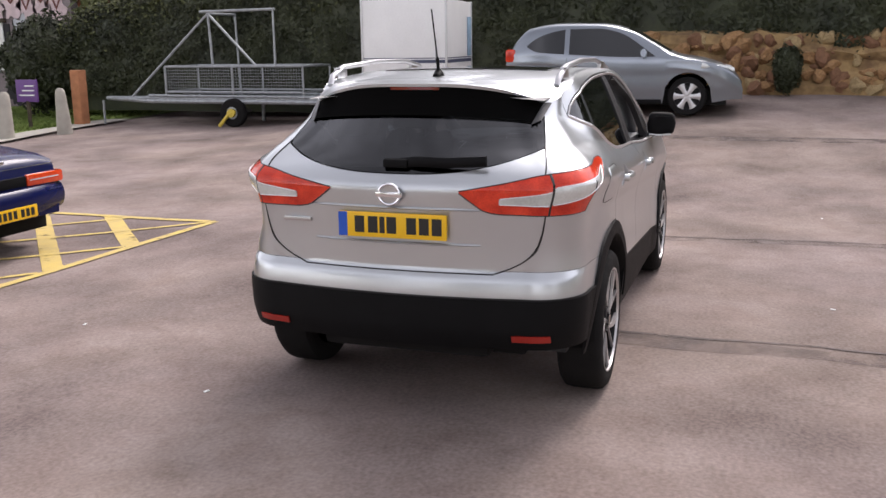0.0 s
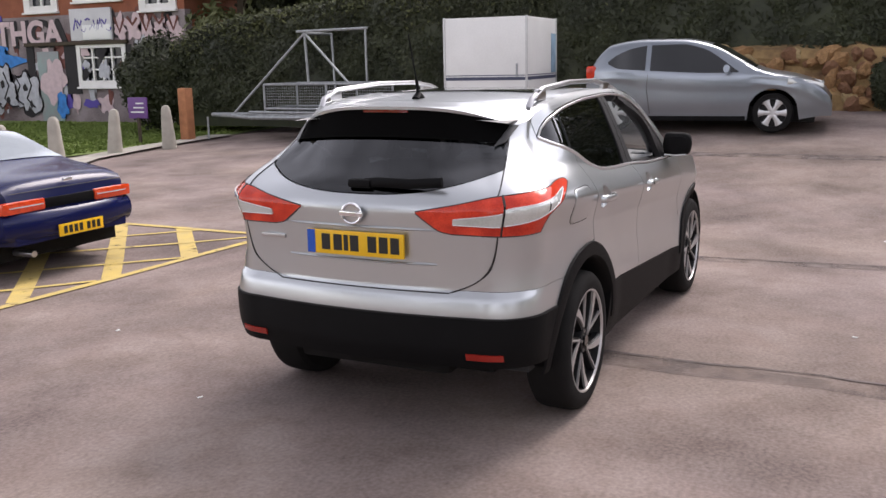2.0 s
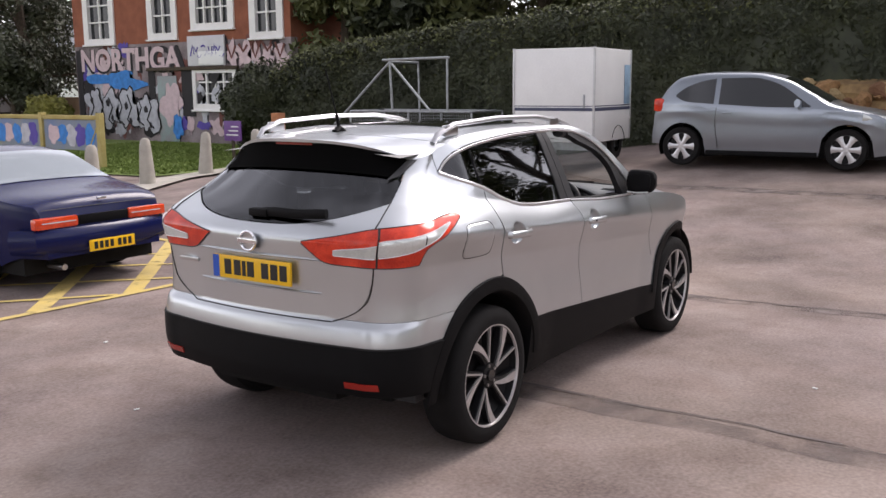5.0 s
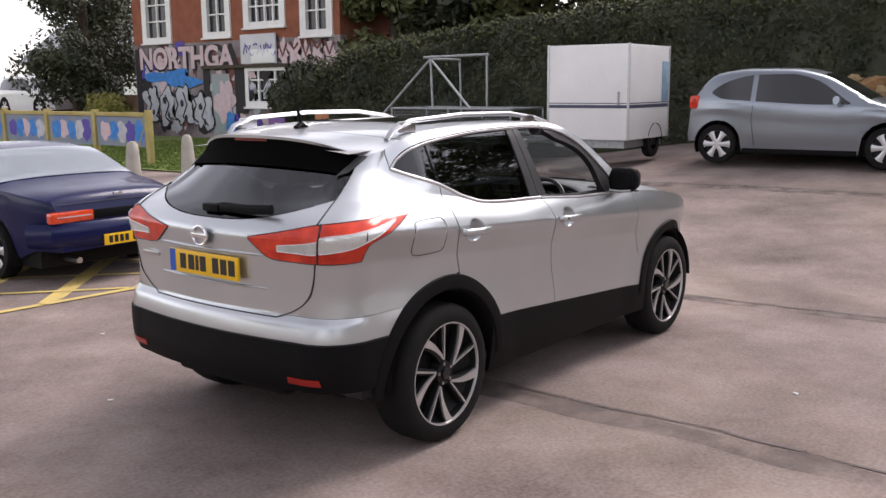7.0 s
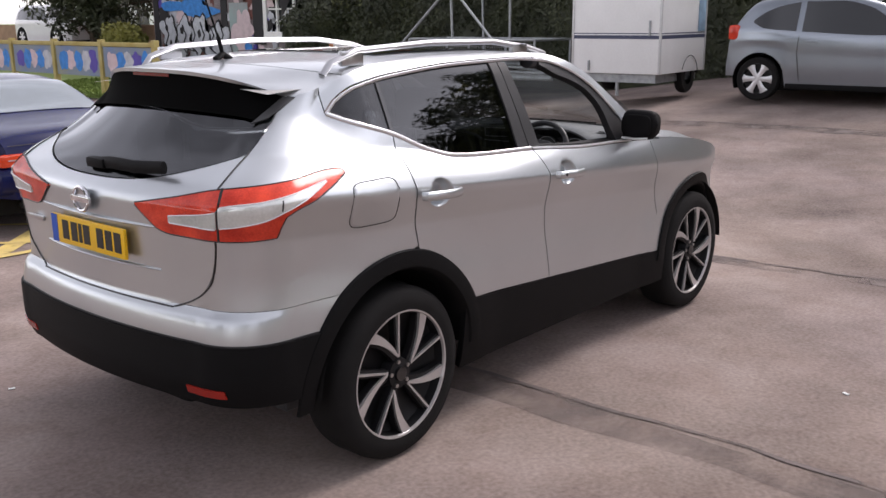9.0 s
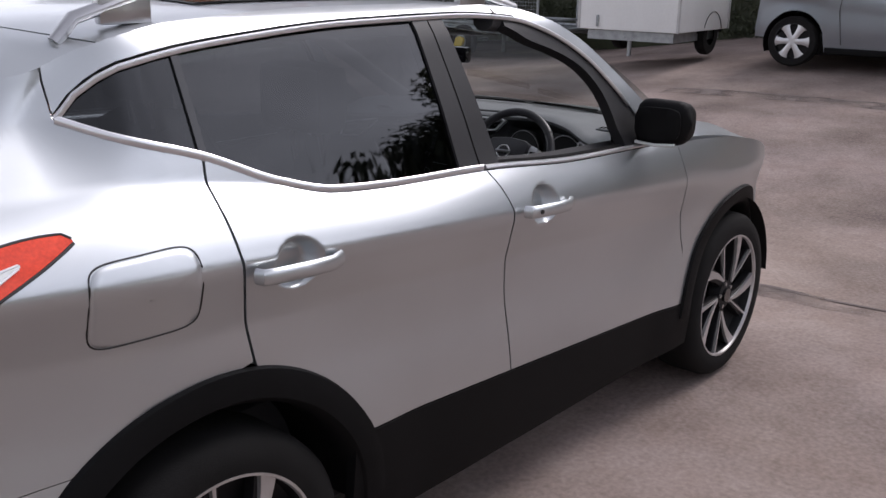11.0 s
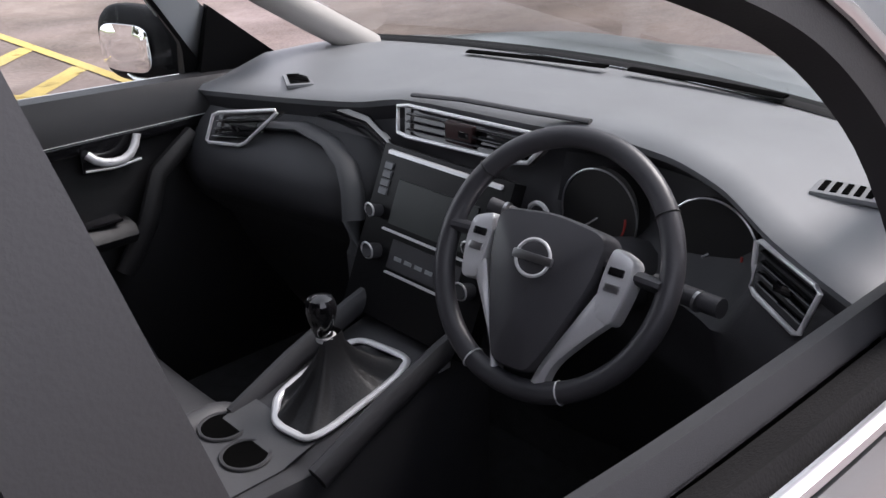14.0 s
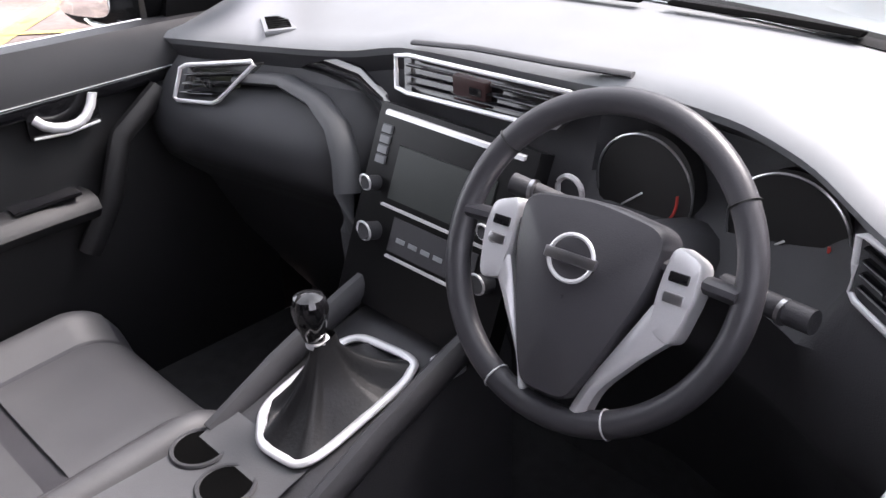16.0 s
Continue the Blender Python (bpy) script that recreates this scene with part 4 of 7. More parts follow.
# grip ledge over the plate and badge
part("plate_ledge", sweep([(skin(s_y(abs(y), 0.862), 0.862, -0.006 + 0.014 * (1 - (y / 0.4) ** 2)).x, y, 0.862) for y in (lerp(-0.40, 0.40, k / 16) for k in range(17))], 0.010, 0.006, 10), SILVER, gate)
part("plate_brow", sweep([(skin(s_y(abs(y), 1.022), 1.022, -0.006 + 0.013 * (1 - (y / 0.42) ** 2)).x, y, 1.022) for y in (lerp(-0.42, 0.42, k / 16) for k in range(17))], 0.008, 0.006, 10), SILVER, gate)
ring = [(-0.828, 0.05 * math.cos(a) + 0.005, 1.085 + 0.046 * math.sin(a)) for a in (k * math.tau / 36 for k in range(36))]
part("badge_ring", sweep(ring, 0.007, 0.007, 8, closed=True), CHROME, gate, "round chrome badge")
part("badge_bar", box(-0.836, -0.822, -0.058, 0.068, 1.074, 1.096, bevel=0.003), CHROME, gate)
part("badge_face", cyl((-0.815, 0.005, 1.085), (-0.824, 0.005, 1.085), 0.047, seg=32), SATIN, gate)
part("model_script", box(-0.778, -0.762, 0.42, 0.56, 0.935, 0.953, bevel=0.002), SATIN, gate, "small chrome name script drawn as a bar")
plate = part("number_plate", box(-0.822, -0.808, -0.26, 0.26, 0.885, 1.0, bevel=0.004), YELLOW, car, "yellow number plate with plain bars")
part("plate_band", box(-0.8235, -0.821, 0.215, 0.258, 0.887, 0.998), BLUE, plate)
for k, y in enumerate((0.155, 0.09, 0.045, 0.0, -0.095, -0.155, -0.215)):
    wdt = 0.012 if k == 2 else 0.023
    part("plate_bar", box(-0.8235, -0.821, y - wdt, y + wdt, 0.906, 0.982), INK, plate, smooth=False)
part("rear_wiper", sweep([(-0.735, -0.02, 1.215), (-0.75, -0.10, 1.225), (-0.748, -0.25, 1.222), (-0.735, -0.42, 1.232)], 0.014, 0.024, 10), BLACKP, car, "black rear wiper")
part("wiper_boss", box(-0.765, -0.72, -0.06, 0.06, 1.195, 1.235, bevel=0.012), BLACKP, car)
# roof, bonnet, windscreen
rows = []
for x in (lerp(0.30, 1.20, k / 20) for k in range(21)):
    zc = 1.607 - 0.045 * ((x - 0.55) / 1.0) ** 2
    ze = ROOF_EDGE(x) + 0.006
    rows.append([Vector((x, y, lerp(zc, ze, (abs(y) / 0.645) ** 2.2))) for y in (lerp(-0.46, 0.46, j / 16) for j in range(17))])
part("glass_roof", thicken(grid(bmesh.new(), rows, flip=True), -0.004), GLOSSB, car, "dark panoramic glass roof panel")
part("headlining", grid(bmesh.new(), [[Vector((x, y, 1.535 - 0.03 * (abs(y) / 0.6) ** 2 - 0.03 * ((x - 0.5) / 0.9) ** 2)) for y in (lerp(-0.6, 0.6, j / 8) for j in range(9))] for x in (lerp(-0.4, 1.30, k / 10) for k in range(11))]), mat("headlining_grey", (0.35, 0.34, 0.33), 0.95, 0, 0.08, 10, 0.2, 400), car, "pale grey headlining")
rows = []
for k in range(17):
    t = k / 16
    rows.append([Vector((lerp(1.34, 2.47, t) - 0.19 * (abs(y) / 0.7) ** 2 * t, y * lerp(1.0, 1.2, t), lerp(1.575, 1.075, t) + 0.055 * math.sin(math.pi * t) - 0.015 * (abs(y) / 0.63) ** 2)) for y in (lerp(-0.635, 0.635, j / 20) for j in range(21))])
part("windscreen", outward(grid(bmesh.new(), rows, flip=True)), SCREENG, car, "clear laminated windscreen").visible_shadow = False
rows = []
for k in range(25):
    x = lerp(2.28, 3.42, k / 24)
    zc = line([(2.2, 1.06), (2.5, 1.062), (2.8, 1.04), (3.1, 0.988), (3.3, 0.915), (3.42, 0.80)])(x)
    hw = min(half_width(min(x, 3.3), 0.95) - 0.045, 0.80)
    ze = line([(2.0, 1.085), (2.4, 1.06), (2.9, 0.98), (3.3, 0.86), (3.42, 0.78)])(x)
    rows.append([Vector((x + 0.12 * (1 - (abs(y) / hw) ** 2) * smooth01((x - 2.28) / 0.5) * 0.5 + (0.14 * (1 - (abs(y) / hw) ** 2)) * (1 - smooth01((x - 2.28) / 0.5)), y, lerp(zc, ze, (abs(y) / hw) ** 3) + 0.015 * smooth01((abs(y) / hw - 0.55) / 0.15) * (1 - smooth01((abs(y) / hw - 0.72) / 0.2)))) for y in (lerp(-hw, hw, j / 28) for j in range(29))])
part("bonnet", thicken(grid(bmesh.new(), rows, flip=True), -0.015), SILVER, car, "silver bonnet with raised ridges")
band_pts = [(lerp(1.34, 2.47, 0.955) - 0.19 * (abs(y) / 0.7) ** 2 * 0.955, y * 1.19, lerp(1.575, 1.075, 0.955) + 0.006 - 0.015 * (abs(y) / 0.63) ** 2) for y in (lerp(-0.635, 0.635, j / 20) for j in range(21))]
part("windscreen_edge_band", sweep(band_pts, 0.032, 0.004, 8), BLACKP, car, "black edge band of the windscreen")
part("scuttle", box(2.18, 2.40, -0.76, 0.76, 1.03, 1.062, bevel=0.01), BLACKP, car, "black plastic scuttle below the windscreen")
# nose
rows = []
for z in (lerp(0.28, 0.86, k / 12) for k in range(13)):
    rows.append([Vector((3.42 - 0.30 * (abs(y) / 0.745) ** 3 + 0.03 * math.sin((z - 0.28) / 0.58 * math.pi) - 0.08 * max(0, (0.42 - z) / 0.14), y, z)) for y in (lerp(-0.742, 0.742, j / 36) for j in range(37))])
part("front_bumper", thicken(grid(bmesh.new(), rows), -0.03), SILVER, car)
for sg in (1, -1):
    part("headlamp", sweep([(3.08, sg * 0.735, 0.885), (3.2, sg * 0.69, 0.86), (3.34, sg * 0.60, 0.80)], 0.02, 0.05, 10), CLEARL, car, "clear headlamp")
part("underbody", box(-0.40, 3.1, -0.52, 0.52, 0.24, 0.33, bevel=0.02), RUBBER, car)
part("rear_valance", box(-0.70, -0.45, -0.42, 0.42, 0.31, 0.50, bevel=0.04), RUBBER, car)
part("aerial", sweep([(-0.13, 0.0, 1.585), (-0.15, 0.0, 1.66), (-0.23, 0.0, 1.90)], 0.004, 0.004, 8), BLACKP, car, "thin black roof aerial")
part("aerial_stub", sweep([(-0.132, 0.0, 1.585), (-0.152, 0.0, 1.668)], 0.009, 0.009, 8), BLACKP, car)
part("aerial_base", sweep([(-0.17, 0, 1.578), (-0.135, 0, 1.60), (-0.10, 0, 1.578)], 0.02, 0.014, 10), BLACKP, car)


# wheels
def revolve(prof, n=48):
    """A body turned about the y axis from (radius, y) pairs."""
    bm = bmesh.new()
    grid(bm, [[Vector((r * math.cos(a), y, r * math.sin(a))) for r, y in prof] for a in (k * math.tau / n for k in range(n))] + [[Vector((r, y, 0)) for r, y in prof]])
    bmesh.ops.remove_doubles(bm, verts=bm.verts, dist=1e-5)
    bmesh.ops.recalc_face_normals(bm, faces=bm.faces)
    return bm


RIMB = mat("rim_black", (0.007, 0.007, 0.008), 0.5, 0, 0.1, spec=0.25)
MACH = mat("rim_machined", (0.56, 0.55, 0.55), 0.36, 0.75, 0.08, 20, 0.05, 300)


def make_wheel(cx, sg):
    """A wheel with dark and machined twin spokes."""
    w = new("wheel")
    w.parent = car
    w.matrix_basis = Matrix.Translation((cx, -0.768 if sg < 0 else 0.795, WR)) @ (Matrix.Identity(4) if sg < 0 else Matrix.Rotation(math.pi, 4, "Z"))
    part("tyre", revolve([(0.26, 0.10), (0.328, 0.11), (0.354, 0.09), (0.361, 0.055), (0.361, -0.055), (0.356, -0.085), (0.337, -0.106), (0.295, -0.113), (0.262, -0.106)], 72), RUBBER, w, "low-profile black tyre")
    rim = part("rim", revolve([(0.268, -0.104), (0.268, -0.109), (0.261, -0.108), (0.258, -0.096)], 72), MACH, w, "machined rim edge")
    part("barrel", revolve([(0.258, -0.097), (0.25, -0.06), (0.20, -0.035), (0.05, -0.03), (0.001, -0.03)], 48), RIMB, rim)
    for k in range(5):
        a0 = -k * math.tau / 5 + radians(93 if cx == 0 else 110)
        for r0, r1, w0, w1, swing, matl in ((0.072, 0.259, 0.004, 0.0055, 0.0, MACH), (0.072, 0.259, 0.007, 0.027, 0.66, MACH), (0.05, 0.256, 0.013, 0.02, 0.0, RIMB), (0.05, 0.256, 0.02, 0.036, 0.66, RIMB)):
            bm = bmesh.new()
            rows = []
            for j in range(11):
                t = j / 10
                r, hw = lerp(r0, r1, t), lerp(w0, w1, t ** 1.3)
                a = a0 + swing * t ** 0.55
                yb = lerp(-0.090, -0.101, t) if matl is MACH else lerp(-0.082, -0.088, t)
                ex, ez = Vector((math.cos(a), 0, math.sin(a))), Vector((-math.sin(a), 0, math.cos(a)))
                rows.append([ex * r + ez * hw + Vector((0, yb + 0.03, 0)), ex * r + ez * hw * 0.92 + Vector((0, yb, 0)), ex * r - ez * hw * 0.92 + Vector((0, yb, 0)), ex * r - ez * hw + Vector((0, yb + 0.03, 0))])
            grid(bm, rows)
            bmesh.ops.recalc_face_normals(bm, faces=bm.faces)
            part("spoke", bm, matl, rim, smooth=False)
    part("hub_cap", cyl((0, -0.06, 0), (0, -0.10, 0), 0.034, 0.03, 24), GLOSSB, rim)
    part("hub", cyl((0, -0.04, 0), (0, -0.088, 0), 0.07, 0.062, 24), RIMB, rim)
    for k in range(5):
        a = k * math.tau / 5 + 0.5
        part("wheel_nut", cyl((0.052 * math.cos(a), -0.07, 0.052 * math.sin(a)), (0.052 * math.cos(a), -0.094, 0.052 * math.sin(a)), 0.009, seg=6), SATIN, rim)


for cx in (0, WHEELBASE):
    for sg in (-1, 1):
        make_wheel(cx, sg)
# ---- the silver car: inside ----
# Grey lifted above the plastic's own tone to carry the windscreen's sky glare.
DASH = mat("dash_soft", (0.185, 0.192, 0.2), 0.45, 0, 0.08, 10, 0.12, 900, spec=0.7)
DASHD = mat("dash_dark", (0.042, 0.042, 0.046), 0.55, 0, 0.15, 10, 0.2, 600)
LEATH = mat("leather_black", (0.047, 0.046, 0.051), 0.38, 0, 0.12, 15, 0.08, 600)
LEATHG = mat("leather_grey", (0.075, 0.075, 0.079), 0.5, 0, 0.1, 12, 0.1, 500)
SLOTB = mat("slot_black", (0.004, 0.004, 0.004), 0.95, 0, 0.1, spec=0.0)
CARPET = mat("carpet_black", (0.045, 0.045, 0.047), 0.95, 0, 0.3, 30, 0.5, 500)
SCREENM = mat("screen_grey", (0.045, 0.05, 0.047), 0.3, 0, 0.05, spec=0.25)
TRIMP = mat("pillar_trim", (0.42, 0.40, 0.38), 0.8, 0, 0.05, 10, 0.15, 400)
dash = new("dashboard")
dash.parent = car
BX = line([(-0.74, 1.80), (-0.68, 1.82), (-0.58, 1.86), (-0.46, 1.925), (-0.36, 1.95), (-0.24, 1.97), (-0.14, 1.965), (0.0, 1.965), (0.19, 1.955), (0.3, 1.925), (0.5, 1.89), (0.74, 1.84)])
BZ = line([(-0.74, 1.055), (-0.58, 1.085), (-0.46, 1.11), (-0.36, 1.122), (-0.24, 1.118), (-0.14, 1.112), (0.0, 1.106), (0.19, 1.10), (0.3, 1.082), (0.5, 1.062), (0.74, 1.045)])
rows = []
for y in np.linspace(-0.74, 0.74, 75):
    x, z = BX(y), BZ(y)
    e = (abs(y) / 0.74) ** 4
    rows.append([Vector((2.47 - 0.2 * (abs(y) / 0.74) ** 2, y, 1.06)), Vector((2.40 - 0.16 * (abs(y) / 0.74) ** 2, y, 1.098 - 0.015 * e)), Vector((2.25 - 0.08 * e, y, 1.106 - 0.015 * e)), Vector((lerp(x, 2.2, 0.5), y, lerp(z, 1.11, 0.6) + 0.006)), Vector((x + 0.05, y, z + 0.009)), Vector((x + 0.015, y, z + 0.004)), Vector((x, y, z - 0.006)), Vector((x + 0.006, y, z - 0.018))])
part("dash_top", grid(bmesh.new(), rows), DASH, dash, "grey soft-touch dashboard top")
rows = []
for y in np.linspace(-0.74, 0.74, 75):
    x, z = BX(y), BZ(y)
    p = smooth01((y - 0.19) / 0.06) * (1 - 0.5 * smooth01((y - 0.62) / 0.12))
    b = smooth01((-0.16 - y) / 0.03) * smooth01((y + 0.555) / 0.03)
    rows.append([Vector((x + 0.006, y, z - 0.018)), Vector((x + 0.018 + 0.07 * b, y, z - 0.045 - 0.02 * b)), Vector((x - 0.01 * p + 0.05 * b, y, 0.99)), Vector((x - 0.045 * p - 0.02 - 0.03 * b, y, 0.94)), Vector((x - 0.055 * p - 0.03, y, 0.88)), Vector((x - 0.03 * p - 0.02, y, 0.82)), Vector((x + 0.04, y, 0.75)), Vector((x + 0.10, y, 0.62)), Vector((2.12, y, 0.36))])
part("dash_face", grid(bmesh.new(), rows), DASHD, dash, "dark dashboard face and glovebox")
rows = []
for y in np.linspace(0.215, 0.70, 22):
    x = BX(y)
    p = smooth01((y - 0.19) / 0.06) * (1 - 0.5 * smooth01((y - 0.62) / 0.12))
    r0 = 0.03 * (1 - smooth01((y - 0.215) / 0.06))
    rows.append([Vector((x - 0.002, y, 1.012 - r0)), Vector((x - 0.028 * p - 0.014, y, 0.985 - r0 * 0.6)), Vector((x - 0.05 * p - 0.028, y, 0.945)), Vector((x - 0.062 * p - 0.036, y, 0.90)), Vector((x - 0.055 * p - 0.034, y, 0.86)), Vector((x - 0.03 * p - 0.02, y, 0.825))])
part("passenger_pad", grid(bmesh.new(), rows), mat("pad_grey", (0.026, 0.027, 0.03), 0.5, 0, 0.1, 10, 0.1, 800), dash, "grey padded passenger dash panel")
# paler strip paints the knee pad's lit edge round to the centre stack
part("pad_edge", sweep([(1.86, 0.52, 1.003), (1.885, 0.42, 1.012), (1.883, 0.33, 1.0), (1.868, 0.265, 0.975), (1.848, 0.225, 0.94), (1.832, 0.205, 0.89), (1.822, 0.195, 0.83), (1.822, 0.19, 0.74)], 0.022, 0.010, 12), mat("pad_edge_lit_grey", (0.06, 0.062, 0.066), 0.5, 0, 0.1, 10, 0.1, 800), dash, "paler grey strip painting the pad's lit edge beside the centre stack")
part("gloss_trim", sweep([(1.925, 0.47, 1.035), (1.93, 0.36, 1.04), (1.93, 0.27, 1.035), (1.915, 0.20, 1.015), (1.90, 0.165, 0.98)], 0.008, 0.02, 10), GLOSSB, dash, "gloss black dash trim")


def vent(corners, slats, nm="air_vent"):
    """An air vent: bright frame, dark recess and slats between four corners (top left, top right, bottom right, bottom left)."""
    c = [Vector(p) for p in corners]
    n = (c[1] - c[0]).cross(c[3] - c[0]).normalized()
    if n.x > 0:
        n = -n
    v = new(nm)
    v.parent = dash
    ring = []
    for a, b in zip(c, c[1:] + c[:1]):
        ring += [a.lerp(b, 0.08), a.lerp(b, 0.5), a.lerp(b, 0.92)]
    part("vent_frame", sweep([p + n * 0.006 for p in ring], 0.0038, 0.0038, 8, closed=True), BRIGHT, v, "bright satin vent frame")
    bm = bmesh.new()
    f = bm.faces.new([bm.verts.new(p - n * 0.012) for p in c])
    part("vent_recess", bm, GLOSSB, v, smooth=False)
    for k in range(slats):
        t = (k + 1) / (slats + 1)
        a, b = c[0].lerp(c[3], t), c[1].lerp(c[2], t)
        part("slat", sweep([a.lerp(b, 0.06) - n * 0.002, b.lerp(a, 0.06) - n * 0.002], 0.007, 0.0025, 6), GLOSSB, v)
    m = (c[0] + c[1] + c[2] + c[3]) / 4
    part("vent_tab", box(m.x - 0.008, m.x + 0.004, m.y - 0.012, m.y + 0.012, m.z - 0.006, m.z + 0.006, bevel=0.002), GLOSSB, v)
    return v


vent([(1.815, 0.628, 1.014), (1.87, 0.465, 1.04), (1.82, 0.538, 0.962), (1.79, 0.628, 0.957)], 3)
cv = vent([(1.945, 0.195, 1.088), (1.95, -0.165, 1.098), (1.925, -0.13, 1.052), (1.925, 0.175, 1.038)], 3)
part("hazard_switch", box(1.930, 1.945, 0.0, 0.065, 1.048, 1.086, bevel=0.004), mat("hazard_dark_red", (0.03, 0.012, 0.012), 0.4), cv, "dark hazard switch")
part("vent_lip", sweep([(1.955, 0.17, 1.107), (1.963, 0.05, 1.118), (1.968, -0.1, 1.124), (1.99, -0.20, 1.124)], 0.008, 0.004, 8), DASHD, dash)
vent([(1.885, -0.552, 1.068), (1.838, -0.662, 1.05), (1.83, -0.645, 0.985), (1.875, -0.558, 1.0)], 4)
# centre stack
SX = lambda z: 1.845 + (z - 0.932) * 0.43
stack = new("centre_stack")
stack.parent = dash
bm = bmesh.new()
grid(bm, [[Vector((SX(z) - 0.004, y, z)) for y in (0.168, 0.02, -0.14)] for z in (1.035, 0.95, 0.85, 0.76)])
part("stack_panel", thicken(bm, -0.03, Vector((3, 0, 0.9))), mat("stack_black", (0.006, 0.006, 0.0065), 0.3, 0, 0.1, 8, spec=0.2), stack, "gloss black centre stack panel")


def on_stack(y0, y1, z0, z1, proud, m, nm, label=""):
    bm = bmesh.new()
    f = [Vector((SX(z) - 0.004 - proud, y, z)) for y, z in ((y0, z0), (y1, z0), (y1, z1), (y0, z1))]
    g = [p + Vector((proud + 0.002, 0, 0)) for p in f]
    a, b = [bm.verts.new(p) for p in f], [bm.verts.new(p) for p in g]
    bm.faces.new(a)
    for i in range(4):
        bm.faces.new((a[i], b[i], b[(i + 1) % 4], a[(i + 1) % 4]))
    bmesh.ops.recalc_face_normals(bm, faces=bm.faces)
    return part(nm, bm, m, stack, label, smooth=False)


on_stack(0.108, -0.085, 0.914, 0.986, 0.003, SCREENM, "touch_screen", "blank grey touch screen")
on_stack(0.118, -0.10, 0.902, 0.9045, 0.004, BRIGHT, "bright_line")
on_stack(0.15, -0.12, 1.022, 1.0275, 0.006, BRIGHT, "bright_line")
on_stack(0.085, -0.085, 0.838, 0.8405, 0.004, BRIGHT, "bright_line")
on_stack(0.085, -0.085, 0.846, 0.892, 0.002, DASHD, "climate_panel", "dark climate control panel")
for k in range(6):
    on_stack(0.07 - 0.026 * k, 0.052 - 0.026 * k, 0.862, 0.868, 0.003, GALV, "stack_button")
for k in range(4):
    on_stack(0.152, 0.132, 0.955 + 0.014 * k, 0.965 + 0.014 * k, 0.004, DASH, "stack_button")
for y, z, r in ((0.139, 0.925, 0.0115), (0.118, 0.862, 0.0145), (-0.112, 0.862, 0.0145), (-0.1, 0.925, 0.0105)):
    d = part("stack_dial", cyl((SX(z), y, z), (SX(z) - 0.026, y, z + 0.01), r, r * 0.9, 24), DASHD, stack, "round control dial")
    part("dial_ring", sweep([(SX(z) - 0.026, y + r * math.cos(a), z + 0.01 + r * math.sin(a)) for a in (k * math.tau / 24 for k in range(24))], 0.0018, 0.0018, 6, closed=True), BRIGHT, d)
# binnacle
for y, z, r in ((-0.245, 0.985, 0.072), (-0.44, 0.985, 0.075)):
    g = part("gauge", cyl((1.995, y, z), (1.965, y, z + 0.006), r, r, 40), INK, dash, "unlit round instrument dial")
    part("gauge_ring", sweep([(1.962, y + r * math.cos(a), z + 0.006 + r * math.sin(a)) for a in (lerp(-0.6, 3.7, k / 40) for k in range(41))], 0.0017, 0.0017, 6), SATIN, g)
    part("needle", sweep([(1.96, y, z), (1.96, y + 0.03, z - 0.025)], 0.0015, 0.0015, 5), BRIGHT, g)
    part("gauge_mark", sweep([(1.96, y - 0.052 * math.cos(a) , z - 0.052 * math.sin(a) + 0.006) for a in (lerp(-0.1, 0.6, k / 8) for k in range(9))], 0.002, 0.002, 5), mat("dial_red", (0.5, 0.06, 0.05), 0.4), g)
part("start_button", sweep([(1.905, -0.172 + 0.02 * math.cos(a), 0.985 + 0.02 * math.sin(a)) for a in (k * math.tau / 28 for k in range(28))], 0.004, 0.004, 6, closed=True), BRIGHT, dash, "bright ring of the start button")
# slots and speaker grilles on the dash top; black strips paint the shaded openings
for a, b in (((2.262, 0.335, 1.112), (2.335, 0.03, 1.114)), ((2.35, -0.015, 1.114), (2.37, -0.325, 1.111))):
    part("demister_slot", sweep([a, tuple((Vector(a) + Vector(b)) / 2 + Vector((0.006, 0, 0))), b], 0.014, 0.003, 8), SLOTB, dash, "black strip painting the shade in the windscreen demister slot")
for x, y, z, r in ((2.015, -0.605, 1.099, 12), (1.955, 0.525, 1.069, -30)):
    g = part("speaker_grille", box(-0.028, 0.028, -0.05, 0.05, 0.0, 0.009, bevel=0.004), DASH, dash, "small speaker grille")
    g.matrix_basis = pose(x, y, z, 0, 0, r)
    for k in range(6):
        part("grille_bar", box(-0.02, 0.02, -0.04 + 0.0145 * k, -0.032 + 0.0145 * k, 0.0075, 0.0105), SLOTB, g, smooth=False)
# steering wheel
sw = new("steering_wheel")
sw.parent = car
nrm = Vector((-math.cos(0.5) * math.cos(0.10), -math.cos(0.5) * math.sin(0.10), math.sin(0.5)))
u = Vector((0, 0, 1)).cross(nrm).normalized()
v_ = nrm.cross(u)
SWM = Matrix((( -u.x, v_.x, nrm.x, 1.75), (-u.y, v_.y, nrm.y, -0.326), (-u.z, v_.z, nrm.z, 1.005), (0, 0, 0, 1)))
if SWM.to_3x3().determinant() < 0:
    SWM = SWM @ Matrix.Diagonal((-1, 1, 1, 1))
sw.matrix_basis = SWM


def ringpts(r, a0, a1, n, z=0.0):
    return [(r * math.cos(a), r * math.sin(a), z) for a in (lerp(a0, a1, k / n) for k in range(n + 1))]


